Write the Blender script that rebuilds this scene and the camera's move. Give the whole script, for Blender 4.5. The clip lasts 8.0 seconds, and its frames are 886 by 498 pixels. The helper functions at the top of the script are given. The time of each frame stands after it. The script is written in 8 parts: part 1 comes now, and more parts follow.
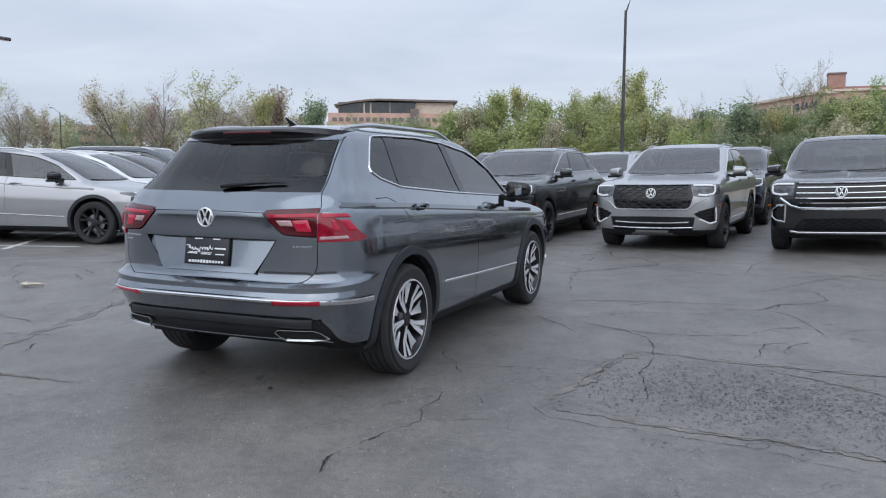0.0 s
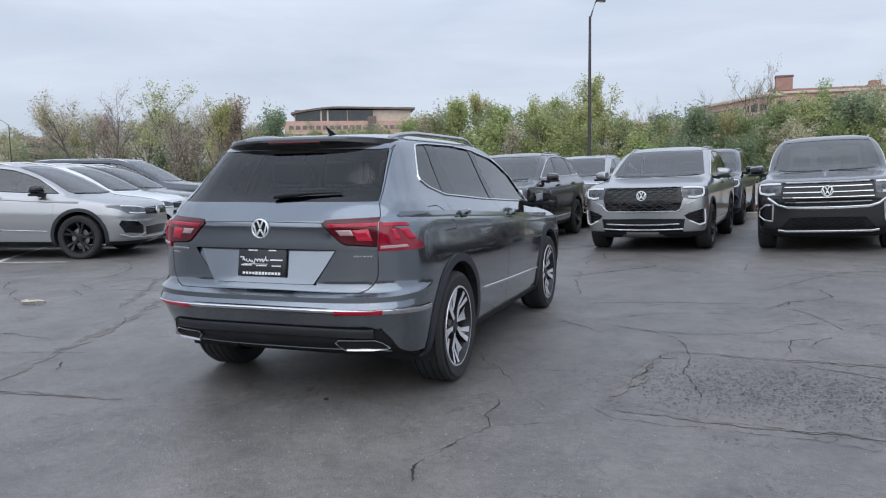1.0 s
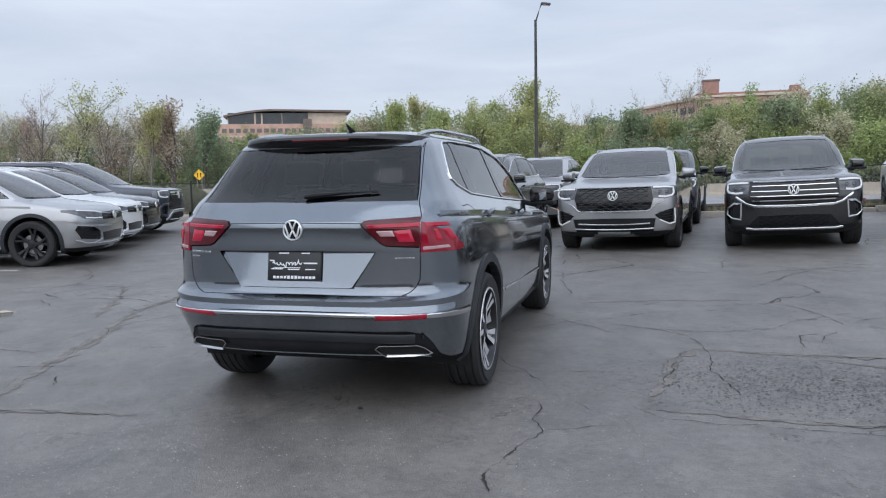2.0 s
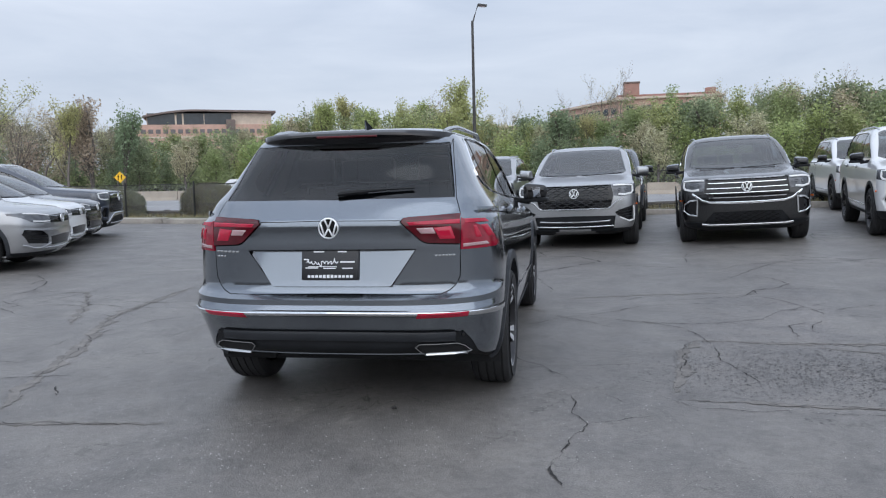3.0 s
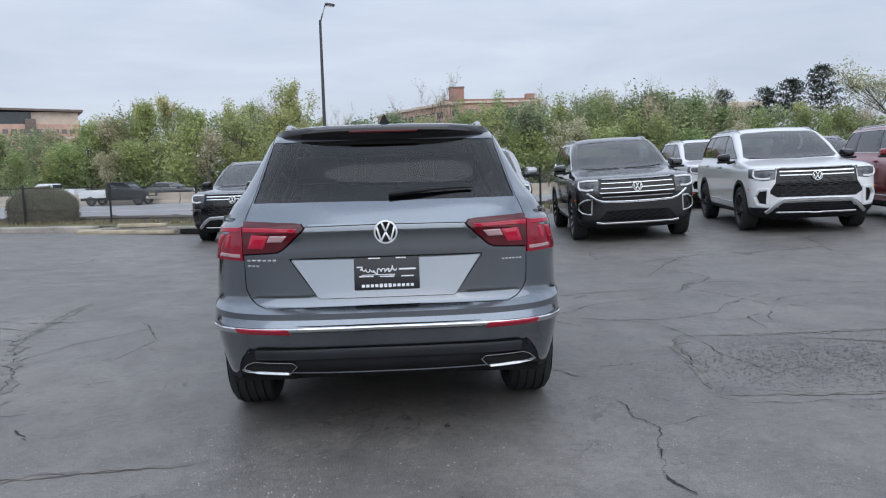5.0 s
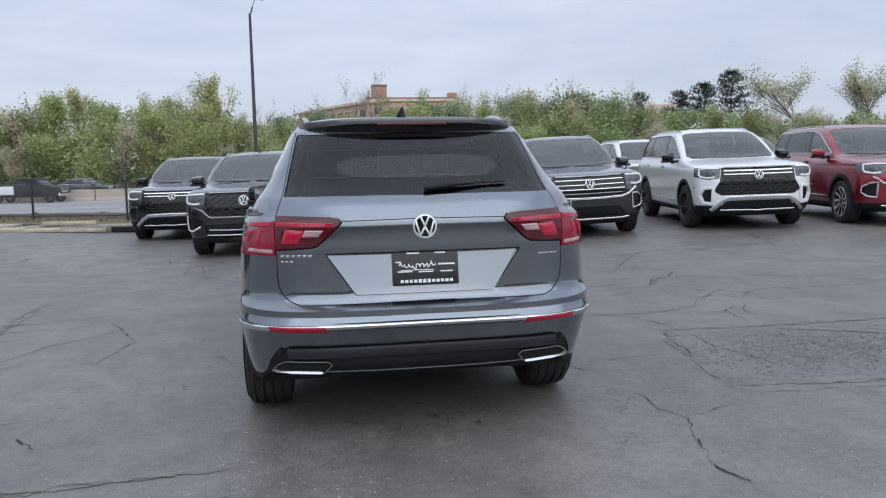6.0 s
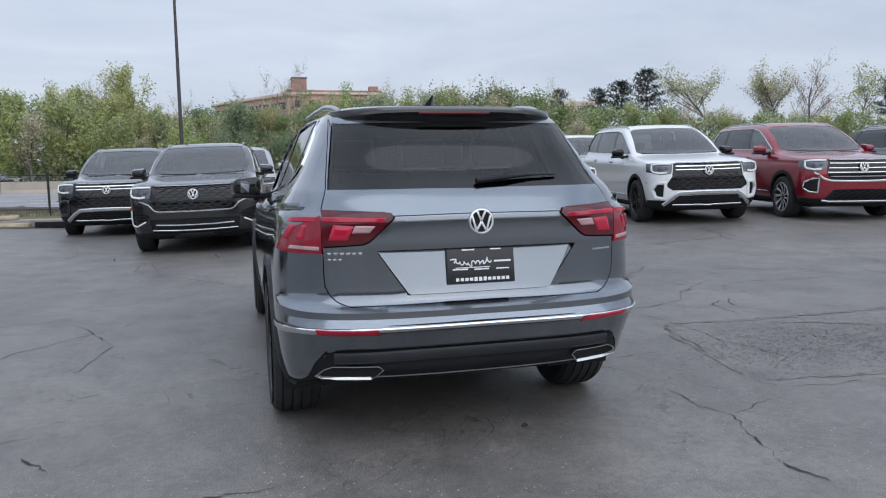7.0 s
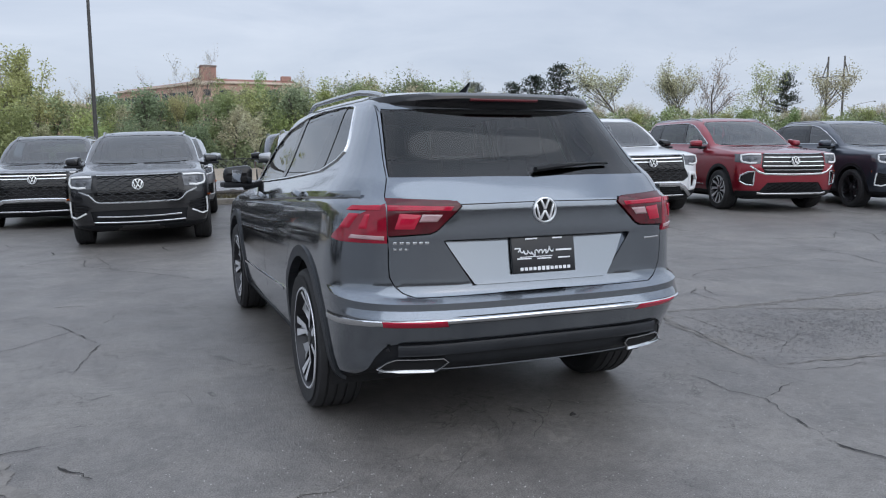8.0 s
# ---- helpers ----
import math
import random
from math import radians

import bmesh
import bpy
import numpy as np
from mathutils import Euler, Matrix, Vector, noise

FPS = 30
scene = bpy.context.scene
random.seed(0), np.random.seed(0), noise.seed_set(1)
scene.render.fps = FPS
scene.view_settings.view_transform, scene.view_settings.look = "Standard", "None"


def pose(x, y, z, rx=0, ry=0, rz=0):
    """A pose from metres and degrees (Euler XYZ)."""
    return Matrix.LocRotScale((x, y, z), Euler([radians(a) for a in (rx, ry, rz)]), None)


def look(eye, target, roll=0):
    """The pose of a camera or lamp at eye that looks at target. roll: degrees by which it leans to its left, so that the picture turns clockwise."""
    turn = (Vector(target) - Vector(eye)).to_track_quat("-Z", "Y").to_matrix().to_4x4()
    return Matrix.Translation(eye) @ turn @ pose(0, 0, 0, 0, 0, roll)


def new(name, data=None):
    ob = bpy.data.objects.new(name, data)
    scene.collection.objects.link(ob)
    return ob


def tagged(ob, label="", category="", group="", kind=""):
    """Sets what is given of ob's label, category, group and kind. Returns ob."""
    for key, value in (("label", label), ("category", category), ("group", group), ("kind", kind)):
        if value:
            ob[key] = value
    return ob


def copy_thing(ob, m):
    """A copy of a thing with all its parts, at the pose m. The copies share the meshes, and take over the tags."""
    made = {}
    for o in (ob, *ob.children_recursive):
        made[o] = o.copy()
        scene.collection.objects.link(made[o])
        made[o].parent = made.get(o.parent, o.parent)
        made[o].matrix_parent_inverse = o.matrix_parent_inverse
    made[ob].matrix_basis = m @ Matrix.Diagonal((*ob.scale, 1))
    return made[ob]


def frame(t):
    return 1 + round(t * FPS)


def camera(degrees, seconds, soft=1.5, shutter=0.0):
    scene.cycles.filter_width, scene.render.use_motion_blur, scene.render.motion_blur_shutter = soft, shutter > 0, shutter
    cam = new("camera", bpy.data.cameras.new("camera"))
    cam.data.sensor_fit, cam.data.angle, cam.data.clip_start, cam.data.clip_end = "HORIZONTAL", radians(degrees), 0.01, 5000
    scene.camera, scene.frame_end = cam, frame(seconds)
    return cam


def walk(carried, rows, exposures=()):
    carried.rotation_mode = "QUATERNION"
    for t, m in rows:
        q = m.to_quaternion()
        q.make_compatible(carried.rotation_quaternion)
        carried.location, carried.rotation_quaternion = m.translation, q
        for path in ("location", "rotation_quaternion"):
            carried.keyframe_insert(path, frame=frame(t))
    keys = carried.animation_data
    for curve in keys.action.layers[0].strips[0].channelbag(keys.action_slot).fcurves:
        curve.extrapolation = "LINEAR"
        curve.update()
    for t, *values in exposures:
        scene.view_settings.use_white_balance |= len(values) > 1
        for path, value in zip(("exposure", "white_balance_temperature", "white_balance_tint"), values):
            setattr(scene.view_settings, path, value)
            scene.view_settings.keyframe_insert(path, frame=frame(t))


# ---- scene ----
cam = camera(59.7, 8.0, 1.15)
PATH = [
    (0, (3.027, -4.478, 1.365), (2.253, -2.647, 1.146), 0.2),
    (0.5, (2.776, -4.552, 1.368), (2.043, -2.703, 1.158), -0.4),
    (1, (2.503, -4.709, 1.373), (1.828, -2.838, 1.17), -0.8),
    (1.5, (2.218, -4.728, 1.348), (1.616, -2.831, 1.148), -1.1),
    (1.7, (2.086, -4.724, 1.355), (1.517, -2.817, 1.156), -1.1),
    (3, (1.295, -4.849, 1.341), (0.962, -2.887, 1.141), -1.4),
    (3.5, (0.989, -4.773, 1.354), (0.76, -2.796, 1.152), -1.6),
    (4, (0.674, -4.771, 1.341), (0.558, -2.784, 1.138), -1.7),
    (4.5, (0.359, -4.761, 1.348), (0.357, -2.771, 1.145), -1.7),
    (5, (0.066, -4.607, 1.343), (0.178, -2.621, 1.139), -1.6),
    (5.2, (-0.042, -4.568, 1.356), (0.116, -2.584, 1.149), -1.6),
    (6.3, (-0.674, -4.417, 1.321), (-0.302, -2.464, 1.104), -1.0),
    (6.5, (-0.791, -4.331, 1.317), (-0.379, -2.386, 1.095), -0.9),
    (7, (-1.067, -4.169, 1.329), (-0.549, -2.251, 1.099), -0.8),
    (7.5, (-1.429, -4.063, 1.334), (-0.801, -2.179, 1.093), -0.5),
    (8, (-1.681, -3.894, 1.312), (-0.95, -2.05, 1.061), -0.3),
]
walk(cam, [(t, look(eye, target, roll)) for t, eye, target, roll in PATH], [(0, 0.10, 6340, 11.5), (8, 0.06, 6340, 11.5)])

from mathutils.bvhtree import BVHTree

# ---- light: an overcast spring day ----
world = bpy.data.worlds.new("overcast_sky")
scene.world = world
world.use_nodes = True
wt = world.node_tree
wt.nodes.clear()


def wnode(kind, **props):
    nd = wt.nodes.new(kind)
    for key, value in props.items():
        nd.inputs[key].default_value = value
    return nd


sky = wnode("ShaderNodeTexSky")
sky.sky_type, sky.sun_disc = "NISHITA", False
sky.sun_elevation, sky.sun_rotation = radians(36), radians(169)
sky.air_density, sky.dust_density = 1.0, 2.5
coords = wnode("ShaderNodeTexCoord")
stretch = wnode("ShaderNodeMapping")
stretch.inputs["Scale"].default_value = (1.0, 1.0, 4.5)
clouds = wnode("ShaderNodeTexNoise", Scale=2.6, Detail=7.0, Roughness=0.55, Distortion=0.4)
ramp = wnode("ShaderNodeValToRGB")
ramp.color_ramp.elements[0].position, ramp.color_ramp.elements[0].color = 0.30, (5.0, 5.65, 6.7, 1)
ramp.color_ramp.elements[1].position, ramp.color_ramp.elements[1].color = 0.72, (6.9, 7.45, 8.3, 1)
blend = wt.nodes.new("ShaderNodeMixRGB")
blend.inputs[0].default_value = 0.86
back = wnode("ShaderNodeBackground", Strength=0.1)
wout = wnode("ShaderNodeOutputWorld")
wt.links.new(coords.outputs["Generated"], stretch.inputs["Vector"])
wt.links.new(stretch.outputs[0], clouds.inputs["Vector"])
wt.links.new(clouds.outputs[0], ramp.inputs[0])
wt.links.new(sky.outputs[0], blend.inputs[1])
wt.links.new(ramp.outputs[0], blend.inputs[2])
# an overcast sky is a little brighter overhead
parts_of = wt.nodes.new("ShaderNodeSeparateXYZ")
overhead = wnode("ShaderNodeMapRange")
overhead.inputs["From Min"].default_value, overhead.inputs["From Max"].default_value = 0.18, 0.9
overhead.inputs["To Min"].default_value, overhead.inputs["To Max"].default_value = 0.108, 0.178
wt.links.new(coords.outputs["Generated"], parts_of.inputs[0])
wt.links.new(parts_of.outputs["Z"], overhead.inputs[0])
wt.links.new(overhead.outputs[0], back.inputs["Strength"])
wt.links.new(blend.outputs[0], back.inputs["Color"])
wt.links.new(back.outputs[0], wout.inputs[0])

sun_data = bpy.data.lights.new("sun", "SUN")
sun_data.energy, sun_data.angle, sun_data.color = 1.3, radians(98), (0.94, 0.98, 1.0)
sun = new("sun", sun_data)
sun.matrix_world = look((4, -20, 14.8), (0, 0, 0))

# ---- materials ----
MATS = {}


def material(name, colour, rough=0.5, metal=0.0, coat=0.0, vary=0.0, scale=8.0, bump=0.0, bump_scale=60.0, emit=None, strength=0.0, spec=0.5):
    """A principled surface whose colour and roughness vary at two scales, with a fine relief."""
    if name in MATS:
        return MATS[name]
    m = bpy.data.materials.new(name)
    MATS[name] = m
    m.use_nodes = True
    nt = m.node_tree
    b = nt.nodes["Principled BSDF"]
    b.inputs["Base Color"].default_value = (*colour, 1)
    b.inputs["Roughness"].default_value = rough
    b.inputs["Metallic"].default_value = metal
    b.inputs["Coat Weight"].default_value = coat
    b.inputs["Coat Roughness"].default_value = 0.03
    b.inputs["Specular IOR Level"].default_value = spec
    if emit:
        b.inputs["Emission Color"].default_value = (*emit, 1)
        b.inputs["Emission Strength"].default_value = strength
    tc = nt.nodes.new("ShaderNodeTexCoord")
    if vary > 0:
        big = nt.nodes.new("ShaderNodeTexNoise")
        big.inputs["Scale"].default_value, big.inputs["Detail"].default_value = scale, 6
        fine = nt.nodes.new("ShaderNodeTexNoise")
        fine.inputs["Scale"].default_value, fine.inputs["Detail"].default_value = scale * 9, 3
        for nd in (big, fine):
            nt.links.new(tc.outputs["Object"], nd.inputs["Vector"])
        add = nt.nodes.new("ShaderNodeMath")
        add.operation = "MULTIPLY_ADD"
        add.inputs[1].default_value = 0.35
        nt.links.new(fine.outputs[0], add.inputs[0])
        nt.links.new(big.outputs[0], add.inputs[2])
        cr = nt.nodes.new("ShaderNodeValToRGB")
        e = cr.color_ramp.elements
        e[0].position, e[1].position = 0.45, 0.95
        e[0].color = (*[c * (1 - vary) for c in colour], 1)
        e[1].color = (*[min(1, c * (1 + vary)) for c in colour], 1)
        nt.links.new(add.outputs[0], cr.inputs[0])
        nt.links.new(cr.outputs[0], b.inputs["Base Color"])
        rr = nt.nodes.new("ShaderNodeMapRange")
        rr.inputs["To Min"].default_value = max(0.02, rough * (1 - vary * 0.6))
        rr.inputs["To Max"].default_value = min(1, rough * (1 + vary * 0.6))
        nt.links.new(big.outputs[0], rr.inputs[0])
        nt.links.new(rr.outputs[0], b.inputs["Roughness"])
    if bump > 0:
        bn = nt.nodes.new("ShaderNodeTexNoise")
        bn.inputs["Scale"].default_value, bn.inputs["Detail"].default_value = bump_scale, 4
        nt.links.new(tc.outputs["Object"], bn.inputs["Vector"])
        bp = nt.nodes.new("ShaderNodeBump")
        bp.inputs["Strength"].default_value, bp.inputs["Distance"].default_value = bump, 0.01
        nt.links.new(bn.outputs[0], bp.inputs["Height"])
        nt.links.new(bp.outputs[0], b.inputs["Normal"])
    return m


def paint(name, colour, metal=0.6, rough=0.3, flake=0.25):
    """Clear-coated car paint with fine metallic flake."""
    if name in MATS:
        return MATS[name]
    m = material(name, colour, rough, metal, coat=1.0)
    nt = m.node_tree
    b = nt.nodes["Principled BSDF"]
    tc = nt.nodes.new("ShaderNodeTexCoord")
    vor = nt.nodes.new("ShaderNodeTexVoronoi")
    vor.inputs["Scale"].default_value = 900
    dust = nt.nodes.new("ShaderNodeTexNoise")
    dust.inputs["Scale"].default_value, dust.inputs["Detail"].default_value = 3.0, 6
    for nd in (vor, dust):
        nt.links.new(tc.outputs["Object"], nd.inputs["Vector"])
    hsv = nt.nodes.new("ShaderNodeHueSaturation")
    hsv.inputs["Color"].default_value = (*colour, 1)
    mr = nt.nodes.new("ShaderNodeMapRange")
    mr.inputs["To Min"].default_value, mr.inputs["To Max"].default_value = 1 - flake, 1 + flake
    sep = nt.nodes.new("ShaderNodeSeparateColor")
    nt.links.new(vor.outputs["Color"], sep.inputs[0])
    nt.links.new(sep.outputs[0], mr.inputs[0])
    nt.links.new(mr.outputs[0], hsv.inputs["Value"])
    nt.links.new(hsv.outputs[0], b.inputs["Base Color"])
    cr = nt.nodes.new("ShaderNodeMapRange")
    cr.inputs["To Min"].default_value, cr.inputs["To Max"].default_value = 0.02, 0.08
    nt.links.new(dust.outputs[0], cr.inputs[0])
    nt.links.new(cr.outputs[0], b.inputs["Coat Roughness"])
    return m


def glass(name, tint, rough=0.0, ior=1.85):
    """A thin tinted pane: it lets tinted light straight through and mirrors by its Fresnel gloss."""
    if name in MATS:
        return MATS[name]
    m = bpy.data.materials.new(name)
    MATS[name] = m
    m.use_nodes = True
    nt = m.node_tree
    nt.nodes.clear()
    clear = nt.nodes.new("ShaderNodeBsdfTransparent")
    clear.inputs[0].default_value = (*tint, 1)
    gloss = nt.nodes.new("ShaderNodeBsdfGlossy")
    gloss.inputs["Color"].default_value = (1, 1, 1, 1)
    gloss.inputs["Roughness"].default_value = rough
    fres = nt.nodes.new("ShaderNodeFresnel")
    fres.inputs[0].default_value = ior
    mix = nt.nodes.new("ShaderNodeMixShader")
    out = nt.nodes.new("ShaderNodeOutputMaterial")
    nt.links.new(fres.outputs[0], mix.inputs[0])
    nt.links.new(clear.outputs[0], mix.inputs[1])
    nt.links.new(gloss.outputs[0], mix.inputs[2])
    nt.links.new(mix.outputs[0], out.inputs[0])
    return m


GREY = paint("metallic grey paint", (0.200, 0.222, 0.250), 0.97, 0.14, 0.12)
SILVER = paint("silver paint", (0.39, 0.395, 0.405), 0.75, 0.3, 0.12)
BLACKP = paint("black paint", (0.006, 0.0065, 0.008), 0.0, 0.25)
DARKP = paint("dark green-grey paint", (0.008, 0.0088, 0.0095), 0.2, 0.25)
WHITEP = paint("white paint", (0.72, 0.73, 0.74), 0.0, 0.3, 0.04)
REDP = paint("dark red paint", (0.25, 0.010, 0.024), 0.5, 0.28)
SLATEP = paint("slate blue paint", (0.045, 0.055, 0.075), 0.6, 0.28)
TRIM = material("black plastic trim", (0.012, 0.013, 0.015), 0.5, vary=0.3, scale=5, bump=0.15, bump_scale=400, spec=0.22)
GLOSSBLK = material("gloss black plastic", (0.008, 0.008, 0.009), 0.08, vary=0.2, scale=4)
CHROME = material("chrome", (0.78, 0.79, 0.80), 0.06, 1.0, vary=0.05, scale=6)
MIRROR = material("mirror glass", (0.36, 0.37, 0.39), 0.02, 1.0)
SATIN = material("satin silver trim", (0.55, 0.56, 0.57), 0.25, 1.0, vary=0.08, scale=6)
ALLOY = material("machined alloy", (0.82, 0.83, 0.85), 0.26, 0.5, vary=0.1, scale=10)
ALLOYDK = material("dark painted alloy", (0.03, 0.03, 0.033), 0.3, 0.5, vary=0.2, scale=10)
RUBBER = material("tyre rubber", (0.022, 0.022, 0.023), 0.75, vary=0.35, scale=12, bump=0.3, bump_scale=150)
DARK = material("unlit black lining", (0.010, 0.010, 0.011), 0.9, vary=0.2, scale=4)
CLOTH = material("dark seat leather", (0.035, 0.036, 0.040), 0.55, vary=0.25, scale=6, bump=0.2, bump_scale=120)
LIGHTCLOTH = material("light headliner fabric", (0.35, 0.35, 0.34), 0.9, vary=0.1, scale=10)
REDLENS = material("red tail lamp lens", (0.25, 0.004, 0.020), 0.06, coat=0.3, vary=0.25, scale=20)
REDBRIGHT = material("bright red lamp tube", (0.44, 0.008, 0.036), 0.08, coat=0.3, vary=0.15, scale=20)
REDDARK = material("smoked red lens", (0.075, 0.003, 0.008), 0.1, coat=0.2, vary=0.3, scale=20)
CLEARLENS = material("clear lamp lens", (0.42, 0.27, 0.28), 0.12, coat=1.0, vary=0.15, scale=20)
HEADLAMP = material("headlamp reflector", (0.13, 0.135, 0.145), 0.12, 0.5, vary=0.5, scale=16)
BADGE = material("bright badge chrome", (0.86, 0.87, 0.88), 0.28, 0.75, vary=0.05, scale=9)
WHITELINE = material("white marking", (0.80, 0.80, 0.80), 0.4, vary=0.06, scale=12)
AMBER = material("amber side marker", (0.7, 0.14, 0.02), 0.15, coat=1.0, vary=0.1, scale=20)
REARGLASS = glass("privacy glass", (0.30, 0.33, 0.37), 0.0, 1.5)
SIDEGLASS = glass("side privacy glass", (0.16, 0.175, 0.19), 0.0, 1.6)
FRONTGLASS = glass("tinted windscreen glass", (0.46, 0.54, 0.54), 0.0, 1.95)

# ---- mesh kit ----
def put(name, mesh, mat, parent=None, label="", m=None):
    ob = new(name, mesh)
    if mat and not mesh.materials:
        mesh.materials.append(mat)
    if parent:
        ob.parent = parent
    if m is not None:
        ob.matrix_basis = m
    return tagged(ob, label) if label else ob


def mesh_of(name, bm, smooth=35):
    bmesh.ops.recalc_face_normals(bm, faces=bm.faces)
    me = bpy.data.meshes.new(name)
    bm.to_mesh(me)
    bm.free()
    if smooth:
        for p in me.polygons:
            p.use_smooth = True
        me.set_sharp_from_angle(angle=radians(smooth))
    return me


def part(name, bm, mat, parent=None, label="", smooth=35, m=None):
    """Links a bmesh as one mesh object under a thing or a part."""
    return put(name, mesh_of(name, bm, smooth), mat, parent, label, m)


def raw(name, verts, faces, mat, parent=None, label="", smooth=35, kind=""):
    me = bpy.data.meshes.new(name)
    me.from_pydata([tuple(v) for v in verts], [], faces)
    if smooth:
        for p in me.polygons:
            p.use_smooth = True
        me.set_sharp_from_angle(angle=radians(smooth))
    ob = put(name, me, mat, parent, label)
    return tagged(ob, kind=kind) if kind else ob


def block(bm, size, at=(0, 0, 0), turn=(0, 0, 0), bevel=0.0, segments=2, taper=1.0):
    """A bevelled block; taper narrows its top."""
    made = bmesh.ops.create_cube(bm, size=1.0)["verts"]
    for v in made:
        k = taper if v.co.z > 0 else 1.0
        v.co = Vector((v.co.x * size[0] * k, v.co.y * size[1] * k, v.co.z * size[2]))
    if bevel:
        edges = {e for v in made for e in v.link_edges}
        res = bmesh.ops.bevel(bm, geom=list(edges), offset=bevel, segments=segments, affect="EDGES", profile=0.6)
        made = list({v for f in res["faces"] for v in f.verts} | {v for v in made if v.is_valid})
    mm = pose(*at, *turn)
    for v in made:
        v.co = mm @ v.co
    return made


def lathe(bm, profile, n=32, axis="x", m=None):
    """Turns (radius, along) points round an axis."""
    rings = []
    for r, a in profile:
        ring = []
        for i in range(n):
            c, s = math.cos(2 * math.pi * i / n) * r, math.sin(2 * math.pi * i / n) * r
            co = {"x": (a, c, s), "y": (c, a, s), "z": (c, s, a)}[axis]
            ring.append(bm.verts.new(m @ Vector(co) if m is not None else co))
        rings.append(ring)
    for p, q in zip(rings, rings[1:]):
        for i in range(n):
            bm.faces.new((p[i], p[(i + 1) % n], q[(i + 1) % n], q[i]))
    return rings


def tube(bm, pts, radius, n=8, closed=False, flat=1.0, up=(0, 0, 1)):
    """A tube along points; flat squeezes it across its up direction. radius may be one number or one for each point."""
    pts = [Vector(p) for p in pts]
    k = len(pts)
    rad = radius if isinstance(radius, (list, tuple)) else [radius] * k
    rings = []
    for i, p in enumerate(pts):
        a = pts[(i - 1) % k] if closed or i else p
        b = pts[(i + 1) % k] if closed or i < k - 1 else p
        d = (b - a).normalized()
        u = Vector(up)
        if abs(d.dot(u)) > 0.95:
            u = Vector((1, 0, 0))
        s = d.cross(u).normalized()
        u = s.cross(d).normalized()
        rings.append([bm.verts.new(p + rad[i] * (math.cos(t) * s + math.sin(t) * flat * u)) for t in [2 * math.pi * j / n for j in range(n)]])
    pairs = list(zip(rings, rings[1:])) + ([(rings[-1], rings[0])] if closed else [])
    for p, q in pairs:
        for j in range(n):
            bm.faces.new((p[j], p[(j + 1) % n], q[(j + 1) % n], q[j]))
    if not closed:
        bm.faces.new(rings[0][::-1])
        bm.faces.new(rings[-1])


def prism(bm, outline, depth, m=None, bevel=0.0):
    """An outline in the x-z plane, given depth along +y."""
    front = [bm.verts.new((x, 0, z)) for x, z in outline]
    back = [bm.verts.new((x, depth, z)) for x, z in outline]
    n = len(outline)
    bm.faces.new(front)
    bm.faces.new(back[::-1])
    for i in range(n):
        bm.faces.new((front[i], front[(i + 1) % n], back[(i + 1) % n], back[i]))
    if m is not None:
        for v in front + back:
            v.co = m @ v.co
    return front + back


def smooth_curve(xs, ys, q):
    """Monotone cubic through points."""
    xs, ys, q = np.array(xs, float), np.array(ys, float), np.array(q, float)
    h, d = np.diff(xs), np.diff(ys) / np.diff(xs)
    m = np.zeros(len(xs))
    m[0], m[-1] = d[0], d[-1]
    for i in range(1, len(xs) - 1):
        if d[i - 1] * d[i] > 0:
            w1, w2 = 2 * h[i] + h[i - 1], h[i] + 2 * h[i - 1]
            m[i] = (w1 + w2) / (w1 / d[i - 1] + w2 / d[i])
    i = np.clip(np.searchsorted(xs, q) - 1, 0, len(xs) - 2)
    t = (q - xs[i]) / h[i]
    return ys[i] * (2 * t**3 - 3 * t**2 + 1) + h[i] * m[i] * (t**3 - 2 * t**2 + t) + ys[i + 1] * (-2 * t**3 + 3 * t**2) + h[i] * m[i + 1] * (t**3 - t**2)


